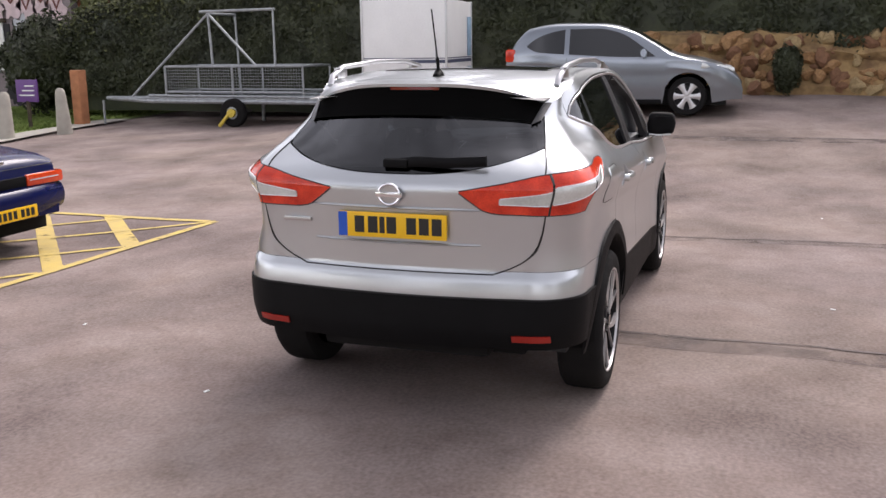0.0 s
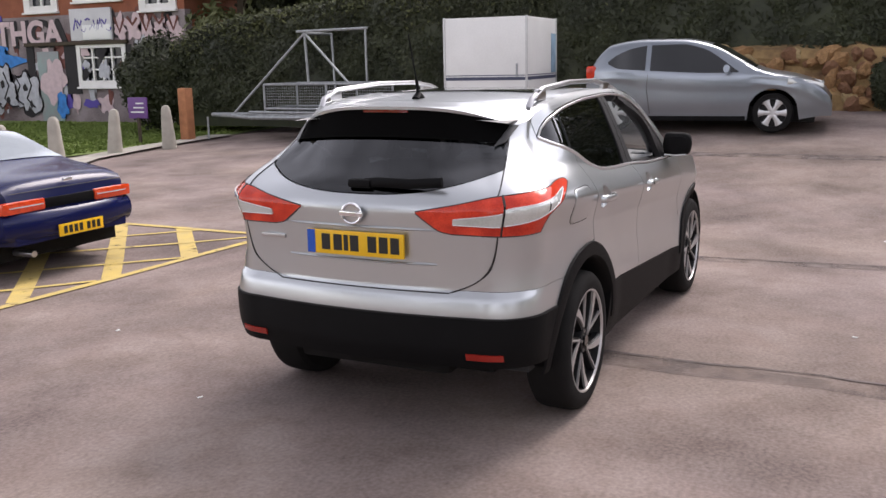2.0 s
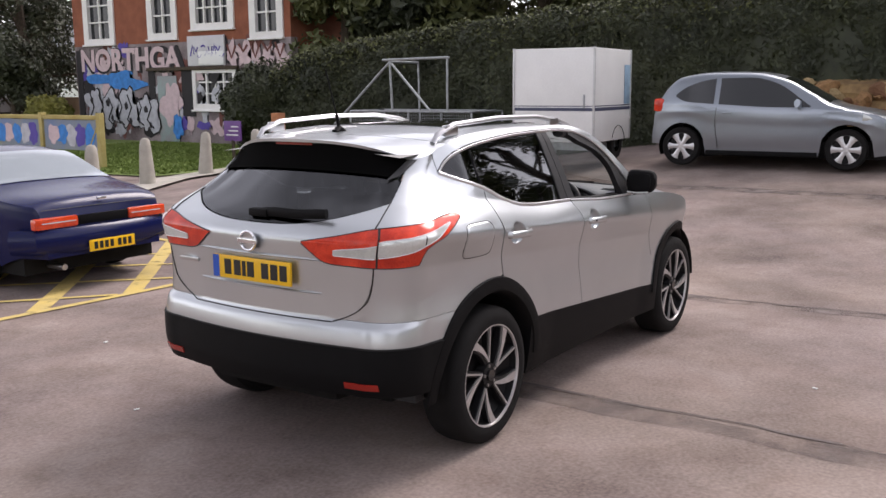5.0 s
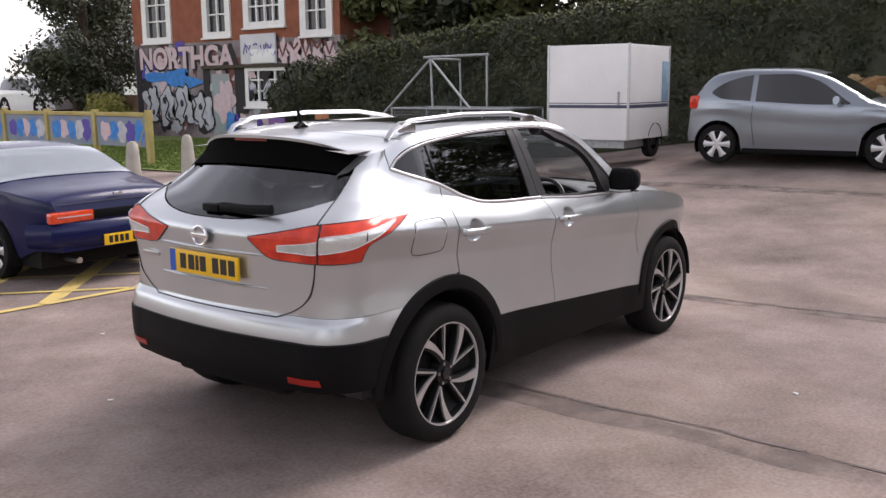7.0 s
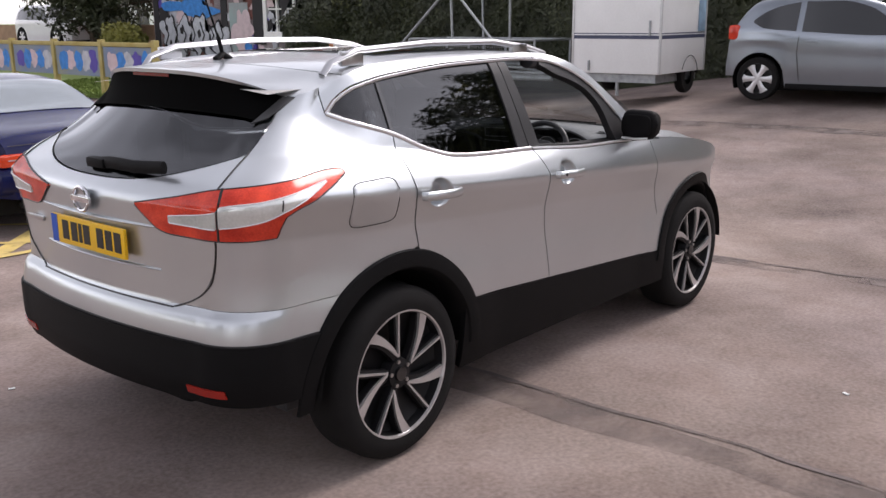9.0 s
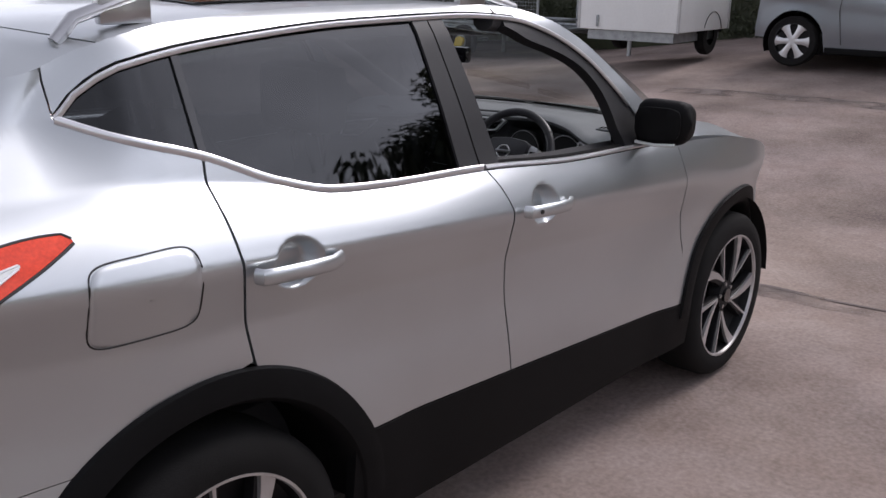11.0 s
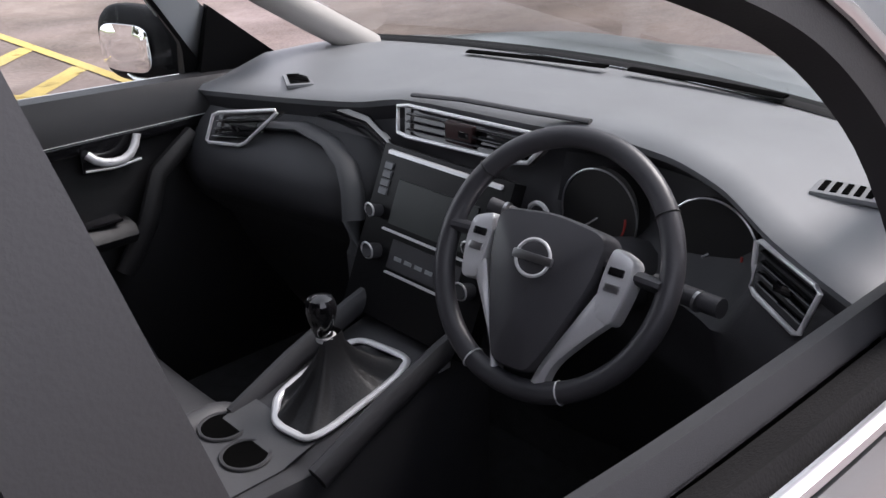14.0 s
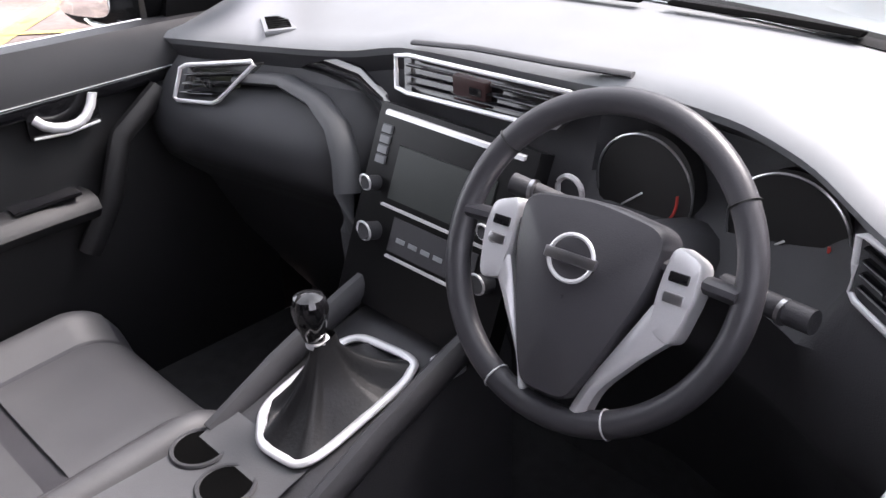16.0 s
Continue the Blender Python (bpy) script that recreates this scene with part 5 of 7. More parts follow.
part("rim", sweep(ringpts(0.174, 0, math.tau * 71 / 72, 71), 0.0155, 0.0155, 14, closed=True), LEATH, sw, "black leather steering wheel rim")
for a in (0.62, math.pi - 0.62, -2.0, -1.14):
    p = [(0.174 * math.cos(a) + 0.0162 * math.cos(t) * math.cos(a), 0.174 * math.sin(a) + 0.0162 * math.cos(t) * math.sin(a), 0.0162 * math.sin(t)) for t in (k * math.tau / 20 for k in range(20))]
    part("rim_seam", sweep(p, 0.0012, 0.0012, 5, closed=True), BRIGHT if a < 0 else INK, sw)


def plate_part(outline, z0, z1, m, nm, parent, label="", dome=0.0):
    """A pad with rounded edges from an outline in the wheel's plane."""
    cx = sum(p[0] for p in outline) / len(outline)
    cy = sum(p[1] for p in outline) / len(outline)
    rows = []
    for k, z in ((1.0, z0), (1.0, z1 - 0.008), (0.97, z1 - 0.002), (0.9, z1), (0.6, z1 + dome * 0.7), (0.3, z1 + dome), (0.02, z1 + dome)):
        rows.append([Vector((cx + (x - cx) * k, cy + (y - cy) * k, z)) for x, y in outline])
    bm = grid(bmesh.new(), rows, close=True)
    bmesh.ops.recalc_face_normals(bm, faces=bm.faces)
    return part(nm, bm, m, parent, label)


def rounded(pts, n=5):
    out = []
    k = len(pts)
    for i in range(k):
        a, b, c = Vector(pts[i - 1]), Vector(pts[i]), Vector(pts[(i + 1) % k])
        p, q = b.lerp(a, 0.3), b.lerp(c, 0.3)
        for j in range(n + 1):
            t = j / n
            out.append(tuple(p * (1 - t) ** 2 + b * 2 * t * (1 - t) + q * t * t))
    return out


SWSILV = mat("wheel_silver", (0.62, 0.62, 0.63), 0.34, 0.35, 0.05, 10, 0.04, 500)
SP_IN, SP_INZ = line([(0, 0.089), (0.35, 0.066), (0.75, 0.036), (1, 0.025)]), line([(0, -0.02), (0.35, -0.07), (0.75, -0.135), (1, -0.170)])
SP_OUT, SP_OUTZ = line([(0, 0.116), (0.35, 0.085), (0.75, 0.053), (1, 0.046)]), line([(0, -0.052), (0.35, -0.088), (0.75, -0.135), (1, -0.166)])
hub = plate_part(rounded([(-0.088, 0.055), (0.0, 0.066), (0.088, 0.055), (0.082, -0.01), (0.045, -0.115), (0.028, -0.15), (-0.028, -0.15), (-0.045, -0.115), (-0.082, -0.01)]), -0.02, 0.028, LEATH, "airbag_pad", sw, "black airbag pad", 0.012)
for sg in (1, -1):
    part("spoke", sweep([(sg * 0.08, 0.02, -0.008), (sg * 0.125, 0.014, -0.008), (sg * 0.168, 0.012, -0.004)], 0.010, 0.024, 10), LEATH, sw)
    sp = plate_part(rounded([(sg * 0.094, 0.046), (sg * 0.128, 0.034), (sg * 0.131, 0.0), (sg * 0.121, -0.056), (sg * 0.092, -0.05), (sg * 0.089, 0.0)]), -0.012, 0.022, SWSILV, "switch_panel", sw, "satin silver switch panel")
    for k in range(2):
        part("switch", box(sg * 0.109 - 0.011, sg * 0.109 + 0.011, 0.008 - 0.021 * k, 0.019 - 0.021 * k, 0.020, 0.0245, bevel=0.002), GLOSSB if k < 1 else SATIN, sp)
    rows = []
    for k in range(13):
        t = k / 12
        inner, outer = Vector((sg * SP_IN(t), SP_INZ(t))), Vector((sg * SP_OUT(t), SP_OUTZ(t)))
        outer = inner.lerp(outer, 1.0 if sg > 0 else 0.55)
        zt = lerp(0.020, 0.006, t ** 1.5)
        m_ = (inner + outer) / 2
        rows.append([Vector((*inner, zt - 0.022)), Vector((*inner, zt - 0.002)), Vector((*inner.lerp(outer, 0.12), zt)), Vector((*m_, zt + 0.0025)), Vector((*inner.lerp(outer, 0.88), zt)), Vector((*outer, zt - 0.002)), Vector((*outer, zt - 0.022))])
    bm = grid(bmesh.new(), rows)
    bmesh.ops.recalc_face_normals(bm, faces=bm.faces)
    part("lower_spoke", bm, SWSILV, sw, "satin silver lower spoke")
em = part("emblem_ring", sweep([(0.026 * math.cos(a), 0.0245 * math.sin(a), 0.046) for a in (k * math.tau / 32 for k in range(32))], 0.0025, 0.0025, 8, closed=True), BRIGHT, sw, "round chrome emblem")
part("emblem_bar", box(-0.031, 0.031, -0.006, 0.006, 0.044, 0.050, bevel=0.002), SATIN, sw)
part("column_shroud", sweep([(1.76, -0.325, 0.985), (1.84, -0.325, 0.955), (1.95, -0.325, 0.92)], 0.065, 0.055, 14), DASHD, car, "dark steering column shroud")
for a, b in (((1.83, -0.44, 0.985), (1.815, -0.548, 0.992)), ((1.84, -0.25, 1.0), (1.82, -0.15, 1.02))):
    part("column_stalk", sweep([a, tuple(Vector(a).lerp(Vector(b), 0.6)), b], 0.0125, 0.0135, 12), DASHD, car, "dark column stalk")
    d = Vector(b)
    part("stalk_collar", cyl((d.x + 0.002, d.y + (0.035 if d.y < -0.3 else -0.035), d.z - 0.002), (d.x + 0.001, d.y + (0.03 if d.y < -0.3 else -0.03), d.z - 0.002), 0.0145, seg=20), SATIN, car)
# console
con = new("centre_console")
con.parent = car
CZ = lambda x: 0.685 + 0.24 * (x - 1.54) if x > 1.5 else 0.665
rows = []
for x in np.linspace(1.05, 1.86, 28):
    z = CZ(x)
    w0 = lerp(0.105, 0.125, smooth01((x - 1.3) / 0.4))
    rows.append([Vector((x, 0.015 - w0, 0.36)), Vector((x, 0.015 - w0, z - 0.03)), Vector((x, 0.015 - w0 + 0.012, z - 0.004)), Vector((x, 0.015 - w0 + 0.035, z)), Vector((x, 0.015, z)), Vector((x, 0.015 + w0 - 0.035, z)), Vector((x, 0.015 + w0 - 0.012, z - 0.004)), Vector((x, 0.015 + w0, z - 0.03)), Vector((x, 0.015 + w0, 0.36))])
part("console_body", grid(bmesh.new(), rows), DASHD, con, "dark centre console")
part("console_tray", grid(bmesh.new(), [[Vector((x, y, CZ(x) + 0.003)) for y in np.linspace(-0.055, 0.125, 7)] for x in np.linspace(1.30, 1.535, 8)]), LEATHG, con, "grey tray round the cup holders")
for sg, y in ((1, 0.128), (-1, -0.10)):
    part("knee_rail", sweep([(1.50, y, CZ(1.5) - 0.005), (1.62, y, CZ(1.62) + 0.012), (1.75, y, CZ(1.75) + 0.03), (1.84, y, CZ(1.84) + 0.035)], 0.018, 0.022, 10), DASHD, con, "raised padded console rail")
fr = rounded([(1.525, -0.055), (1.515, 0.03), (1.56, 0.085), (1.725, 0.088), (1.74, -0.04), (1.70, -0.058)], 6)
part("gear_surround", sweep([(x, y, CZ(x) + 0.008) for x, y in fr], 0.0075, 0.005, 10, closed=True), BRIGHT, con, "bright satin gear lever surround")
bm = bmesh.new()
rows = []
for k, z in ((1.0, 0.004), (0.85, 0.012), (0.6, 0.03), (0.35, 0.055), (0.2, 0.085), (0.16, 0.105)):
    rows.append([Vector((1.625 + (x - 1.625) * k, 0.018 + (y - 0.018) * k, CZ(1.625 + (x - 1.625) * k) + z + 0.006 * math.sin(9 * math.atan2(y - 0.018, x - 1.625)) * (k > 0.2))) for x, y in fr])
part("gear_gaiter", grid(bm, rows, close=True), mat("gaiter_leather", (0.012, 0.012, 0.013), 0.45, 0, 0.2, 20, 0.08, 200), con, "creased black leather gaiter")
lev = new("gear_lever")
lev.parent = con
part("shaft", cyl((1.622, 0.02, 0.76), (1.62, 0.024, 0.83), 0.012, 0.013), GLOSSB, lev)
part("lever_ring", cyl((1.621, 0.022, 0.800), (1.621, 0.022, 0.808), 0.0165, 0.0165, 24), BRIGHT, lev)
rows = [[Vector((1.618 + r * math.cos(a), 0.026 + r * math.sin(a), z)) for a in (k * math.tau / 24 for k in range(24))] for r, z in ((0.013, 0.808), (0.018, 0.822), (0.024, 0.842), (0.0255, 0.857), (0.023, 0.868))]
part("knob", grid(bmesh.new(), rows, close=True), GLOSSB, lev, "gloss black gear knob")
rows = [[Vector((1.618 + r * math.cos(a), 0.026 + r * math.sin(a), z)) for a in (k * math.tau / 24 for k in range(24))] for r, z in ((0.0235, 0.867), (0.020, 0.874), (0.010, 0.878), (0.001, 0.879))]
part("knob_cap", grid(bmesh.new(), rows, close=True), GLOSSB, lev)
for x, y in ((1.465, 0.105), (1.45, 0.015)):
    z = CZ(x) + 0.005
    part("cup_holder", sweep([(x + 0.038 * math.cos(a), y + 0.038 * math.sin(a), z) for a in (k * math.tau / 32 for k in range(32))], 0.004, 0.003, 6, closed=True), DASHD, con, "black cup holder")
    # Flat black disc paints the shaded hollow; no well is cut.
    part("cup_well", cyl((x, y, z - 0.001), (x, y, z + 0.0008), 0.037, seg=32), SLOTB, con, "flat black disc painting the cup holder's shaded well")
part("brake_switch", box(1.745, 1.775, -0.105, -0.06, 0.735, 0.752, bevel=0.004), BRIGHT, con, "bright parking brake switch")


# seats
def front_seat(sg):
    s = new("front_seat")
    s.parent = car
    cy = sg * 0.42
    run = [(x, 0.565 + 0.066 * (x - 0.92)) for x in np.linspace(0.92, 1.49, 16)]
    run += [(1.49 + 0.105 * math.sin(a), 0.6026 - 0.105 + 0.105 * math.cos(a)) for a in np.linspace(0.12, 1.5, 9)] + [(1.60, 0.42), (1.585, 0.36)]

    def bolster(q):
        """Height of the cushion across its width."""
        e = abs(q)
        return 0.034 * math.exp(-((e - 0.205) / 0.036) ** 2) - 0.006 * math.cos(e * 9) - 0.05 * max(0, (e - 0.225) / 0.04) ** 2

    def cover(q0, q1, n, up, i0, i1):
        rows = []
        for x, z in run[i0:i1]:
            row = [Vector((x, cy + lerp(q0, q1, k / n), z + bolster(lerp(q0, q1, k / n)) + (up if 0 < k < n else -0.001))) for k in range(n + 1)]
            rows.append(row)
        return grid(bmesh.new(), rows)
    bm = cover(-0.265, 0.265, 40, 0.0, 0, len(run))
    for q in (-0.266, 0.266):
        grid(bm, [[Vector((x, cy + q, z - 0.05)), Vector((x, cy + q, 0.36))] for x, z in run[:-2]])
    part("cushion", bm, LEATH, s, "black leather seat cushion")
    part("cushion_panel", cover(-0.148, 0.148, 14, 0.005, 1, 11), LEATHG, s, "smooth grey leather centre panel")
    part("cushion_front_panel", cover(-0.148, 0.148, 14, 0.005, 11, 24), LEATHG, s, "grey leather front roll")
    for q in (-1, 1):
        part("bolster_cover", cover(q * 0.151, q * 0.24, 10, 0.004, 1, 21), LEATHG, s, "grey leather side bolster")
    rows = []
    for k in range(15):
        t = k / 14
        x, z = lerp(1.02, 0.72, t), lerp(0.55, 1.20, t)
        w = 0.26 * (1 - 0.25 * t**3)
        rows.append([Vector((x + d, cy + w * q, z + d * 0.4)) for q, d in ((-1, -0.10), (-0.98, 0.03), (-0.8, 0.06), (-0.55, 0.03), (0, 0.01), (0.55, 0.03), (0.8, 0.06), (0.98, 0.03), (1, -0.10), (0.5, -0.14), (-0.5, -0.14))])
    part("backrest", grid(bmesh.new(), rows, close=True), LEATH, s, "black leather backrest")
    part("headrest", box(0.60, 0.72, cy - 0.13, cy + 0.13, 1.24, 1.43, bevel=0.04), LEATH, s)
    for q in (-0.06, 0.06):
        part("headrest_post", cyl((0.68, cy + q, 1.15), (0.66, cy + q, 1.26), 0.007), BRIGHT, s)


front_seat(1)
front_seat(-1)
rb = new("rear_bench")
rb.parent = car
part("bench_cushion", box(0.05, 0.55, -0.62, 0.62, 0.36, 0.60, bevel=0.05), LEATH, rb)
part("bench_back", (lambda b: (bmesh.ops.rotate(b, cent=(0.0, 0, 0.6), matrix=Matrix.Rotation(radians(-18), 3, "Y"), verts=b.verts), b)[1])(box(-0.08, 0.06, -0.62, 0.62, 0.55, 1.15, bevel=0.05)), LEATH, rb)
for y in (-0.4, 0, 0.4):
    part("headrest", box(-0.26, -0.16, y - 0.12, y + 0.12, 1.12, 1.28, bevel=0.03), LEATH, rb)
part("cabin_floor", box(-0.5, 2.15, -0.74, 0.74, 0.31, 0.36), CARPET, car, "black carpet")
part("bulkhead", box(2.10, 2.14, -0.74, 0.74, 0.3, 1.05), CARPET, car)
part("load_cover", box(-0.50, -0.1, -0.6, 0.6, 0.98, 1.0), CARPET, car)
# door cards
DOORD = mat("door_lining", (0.009, 0.009, 0.01), 0.5, 0, 0.15, 10, 0.2, 600)
for sg, nm in ((1, "left"), (-1, "right")):
    card = new("door_card")
    card.parent = car
    e0 = -0.024 if sg < 0 else 0.0
    rows = []
    for x in np.linspace(1.0, 2.02, 24):
        zt = CHROME_LOW(x) + (0.012 if sg > 0 else 0.004)
        rows.append([Vector((x, sg * y, z)) for y, z in ((0.80 + e0, zt - 0.02), (0.785 + e0, zt + 0.004), (0.755 + e0 * 0.3, zt), (0.733, zt - 0.03), (0.725, 1.0), (0.735, 0.97), (0.74, 0.92), (0.73, 0.88), (0.725, 0.6), (0.74, 0.36))])
    part("card_panel", grid(bmesh.new(), rows), DOORD, card, "dark door lining")
    rows = []
    for x in np.linspace(1.0, 2.02, 24):
        zt = CHROME_LOW(x) + (0.012 if sg > 0 else 0.004)
        rows.append([Vector((x, sg * y, z)) for y, z in ((0.80 + e0, zt - 0.016), (0.785 + e0, zt + 0.008), (0.753 + e0 * 0.3, zt + 0.004), (0.728, zt - 0.03), (0.720, 1.02))])
    part("card_top", grid(bmesh.new(), rows), mat("door_top_dark", (0.024, 0.024, 0.026), 0.5, 0, 0.1, 10, 0.1, 800), card, "grey soft door top")
    part("gloss_strip", sweep([(x, sg * 0.722, 0.985 + 0.012 * (x - 1.5)) for x in np.linspace(1.15, 1.84, 10)], 0.006, 0.022, 8), GLOSSB, card, "gloss black door strip")
    part("bright_strip", sweep([(x, sg * 0.716, 1.004 + 0.01 * (x - 1.5)) for x in np.linspace(1.15, 1.84, 10)], 0.003, 0.003, 6), BRIGHT, card)
    hd = part("inner_handle", sweep([(1.565, sg * 0.705, 0.966), (1.575, sg * 0.695, 0.955), (1.59, sg * 0.69, 0.948), (1.61, sg * 0.688, 0.944), (1.63, sg * 0.688, 0.945), (1.648, sg * 0.69, 0.953), (1.662, sg * 0.695, 0.968), (1.672, sg * 0.70, 0.99)], 0.008, 0.009, 10), BRIGHT, card, "chrome inner door handle")
    part("handle_cup", box(1.555, 1.685, sg * 0.722 - 0.006, sg * 0.722 + 0.006, 0.925, 0.985, bevel=0.004), GLOSSB, card)
    part("handle_cup_edge", sweep([(1.56, sg * 0.713, 0.93), (1.62, sg * 0.713, 0.924), (1.68, sg * 0.713, 0.93)], 0.002, 0.003, 6), BRIGHT, card)
    part("armrest", sweep([(1.05, sg * 0.69, 0.80), (1.3, sg * 0.685, 0.80), (1.52, sg * 0.69, 0.80), (1.62, sg * 0.71, 0.79)], 0.045, 0.03, 10), DOORD, card, "dark padded armrest")
    part("pull_grip", sweep([(1.60, sg * 0.70, 0.70), (1.66, sg * 0.685, 0.80), (1.70, sg * 0.69, 0.90), (1.80, sg * 0.71, 0.955)], 0.018, 0.022, 10), DOORD, card, "sweeping pull grip")
    part("window_switch", box(1.48, 1.60, sg * 0.685 - 0.02, sg * 0.685 + 0.02, 0.826, 0.834, bevel=0.003), GLOSSB, card)
    if sg > 0:
        for o in list(card.children_recursive):
            for v in o.data.vertices:
                v.co.z -= 0.055 * smooth01((v.co.x - 0.9) / 0.3) * smooth01((v.co.z - 0.98) / 0.08)
    # mirror sail and inner pillar trim
    bm = bmesh.new()
    sail = ((1.72, -0.80, 1.12), (1.74, -0.775, 1.27), (1.98, -0.80, 1.12)) if sg < 0 else ((1.86, 0.80, 1.0), (1.90, 0.775, 1.21), (2.16, 0.79, 1.01))
    f = bm.faces.new([bm.verts.new(p) for p in sail])
    part("mirror_sail", thicken(bm, -0.02), BLACKP, card, "black triangular mirror mount")
    pts = [(2.26, sg * 0.66, 1.075), (2.1, sg * 0.675, 1.17), (1.9, sg * 0.67, 1.29), (1.65, sg * 0.65, 1.415), (1.38, sg * 0.62, 1.52), (1.2, sg * 0.62, 1.535)]
    part("pillar_trim", sweep(pts, 0.04, 0.035, 12), TRIMP if sg > 0 else DASHD, car, "pale pillar trim" if sg > 0 else "dark pillar trim")
part("interior_mirror", box(1.70, 1.735, -0.15, 0.09, 1.335, 1.395, bevel=0.012), GLOSSB, car, "black interior mirror")
part("mirror_stalk", cyl((1.73, -0.02, 1.38), (1.78, 0.0, 1.43), 0.012), BLACKP, car)
# ---- painted house ----
HX = 18.4
house = empty("graffiti_house", pose(0, 0, 0), "red brick house with graffiti over its ground floor", "house")
GRAFF = mat("painted_wall", (0.075, 0.05, 0.052), 0.85, 0, c2=(0.36, 0.31, 0.32), scale=0.9, bump=0.2, bscale=25)
openings = [(26.35, 27.9, 3.62, 5.5), (22.95, 24.25, 3.70, 5.6), (20.15, 22.0, 3.95, 5.6), (17.95, 19.2, 3.57, 5.5), (20.15, 22.05, 1.25, 2.45)]


def wall_with(x0, x1, y0, y1, z0, z1, holes):
    bm = bmesh.new()
    ysx = sorted({y0, y1, *[v for h in holes for v in h[:2] if y0 < v < y1]})
    zsx = sorted({z0, z1, *[v for h in holes for v in h[2:] if z0 < v < z1]})
    for a, b in zip(ysx, ysx[1:]):
        for c, d in zip(zsx, zsx[1:]):
            if not any(h[0] <= (a + b) / 2 <= h[1] and h[2] <= (c + d) / 2 <= h[3] for h in holes):
                add_box(bm, x0, x1, a, b, c, d)
    bmesh.ops.remove_doubles(bm, verts=bm.verts, dist=1e-4)
    return bm


part("upper_wall", wall_with(HX, HX + 0.3, 17.55, 28.7, 3.45, 6.6, openings), BRICK, house, "red brick upper wall", smooth=False)
part("lower_wall", wall_with(HX, HX + 0.3, 17.55, 28.7, -0.3, 3.45, openings), GRAFF, house, "ground-floor wall covered in graffiti", smooth=False)
part("side_wall", box(HX + 0.3, HX + 9, 28.4, 28.7, -0.3, 6.6), BRICK, house, smooth=False)
part("side_wall", box(HX + 0.3, HX + 9, 17.55, 17.85, -0.3, 6.6), BRICK, house, smooth=False)
part("back_wall", box(HX + 9, HX + 9.3, 17.55, 28.7, -0.3, 6.6), BRICK, house, smooth=False)
bm = bmesh.new()
grid(bm, [[Vector((HX - 0.5, y, 6.5)), Vector((HX + 4.6, y, 9.8)), Vector((HX + 9.8, y, 6.5))] for y in (17.2, 23, 29.1)])
part("roof", thicken(bm, 0.15), mat("roof_tile", (0.12, 0.06, 0.045), 0.85, 0, 0.3, 3, 0.4, 20), house, "dark tiled roof", smooth=False)
PAINTW = mat("window_white", (0.75, 0.74, 0.72), 0.5, 0, 0.06, 3)
for n, (a, b, c, d) in enumerate(openings):
    win = new("window")
    win.parent = house
    fr = 0.28 if n < 4 else 0.17
    bm = bmesh.new()
    add_box(bm, HX - 0.06, HX + 0.1, a - 0.12, a + fr - 0.12, c - 0.12, d + 0.1)
    add_box(bm, HX - 0.06, HX + 0.1, b - fr + 0.12, b + 0.12, c - 0.12, d + 0.1)
    add_box(bm, HX - 0.055, HX + 0.1, a, b, c - 0.12, c + 0.08)
    add_box(bm, HX - 0.055, HX + 0.1, a, b, d - 0.08, d + 0.1)
    part("window_frame", bm, PAINTW, win, "white painted window frame", smooth=False)
    k = 2 if b - a < 1.6 else 4
    for i in range(1, k):
        y = lerp(a + 0.1, b - 0.1, i / k)
        part("glazing_bar", box(HX - 0.01, HX + 0.07, y - 0.035, y + 0.035, c + 0.08, d - 0.08), PAINTW, win, smooth=False)
    for z in (lerp(c, d, 0.36), lerp(c, d, 0.68)):
        part("glazing_bar", box(HX - 0.008, HX + 0.066, a + 0.1, b - 0.1, z - 0.025, z + 0.025), PAINTW, win, smooth=False)
    part("window_sill", box(HX - 0.14, HX + 0.05, a - 0.15, b + 0.15, c - 0.18, c - 0.12, bevel=0.01), PAINTW, win)
    part("pane", box(HX + 0.08, HX + 0.09, a, b, c, d), mat("house_glass", (0.02, 0.022, 0.025), 0.06), win, smooth=False)
part("wall_board", box(HX - 0.09, HX - 0.02, 20.5, 22.3, 2.62, 3.62, bevel=0.01), mat("board_grey", (0.5, 0.5, 0.52), 0.7, 0, c2=(0.66, 0.66, 0.68), scale=1.5), house, "pale painted board with a purple tag")
part("door_panel", box(HX - 0.05, HX - 0.01, 23.0, 24.0, 0.0, 2.3, bevel=0.01), mat("door_paint", (0.3, 0.22, 0.24), 0.7, 0, c2=(0.25, 0.4, 0.38), scale=1.2), house, "painted-over door")
part("dark_beam", box(HX - 0.12, HX - 0.01, 19.9, 24.5, 2.48, 2.6, bevel=0.01), BARK, house, "dark timber beam")
PINK, SILV, SKYB, PURP, OCHRE, BLK = (mat("spray_pink", (0.58, 0.45, 0.47), 0.8, 0, 0.15), mat("spray_silver", (0.45, 0.46, 0.5), 0.6, 0.2, 0.2), mat("spray_blue", (0.03, 0.2, 0.55), 0.7, 0, 0.3), mat("spray_purple", (0.09, 0.06, 0.33), 0.7), mat("spray_ochre", (0.6, 0.33, 0.08), 0.8), mat("spray_black", (0.02, 0.018, 0.02), 0.8))
RUST = mat("spray_rust", (0.16, 0.06, 0.05), 0.85, 0, 0.3, 3)
rng = random.Random(77)


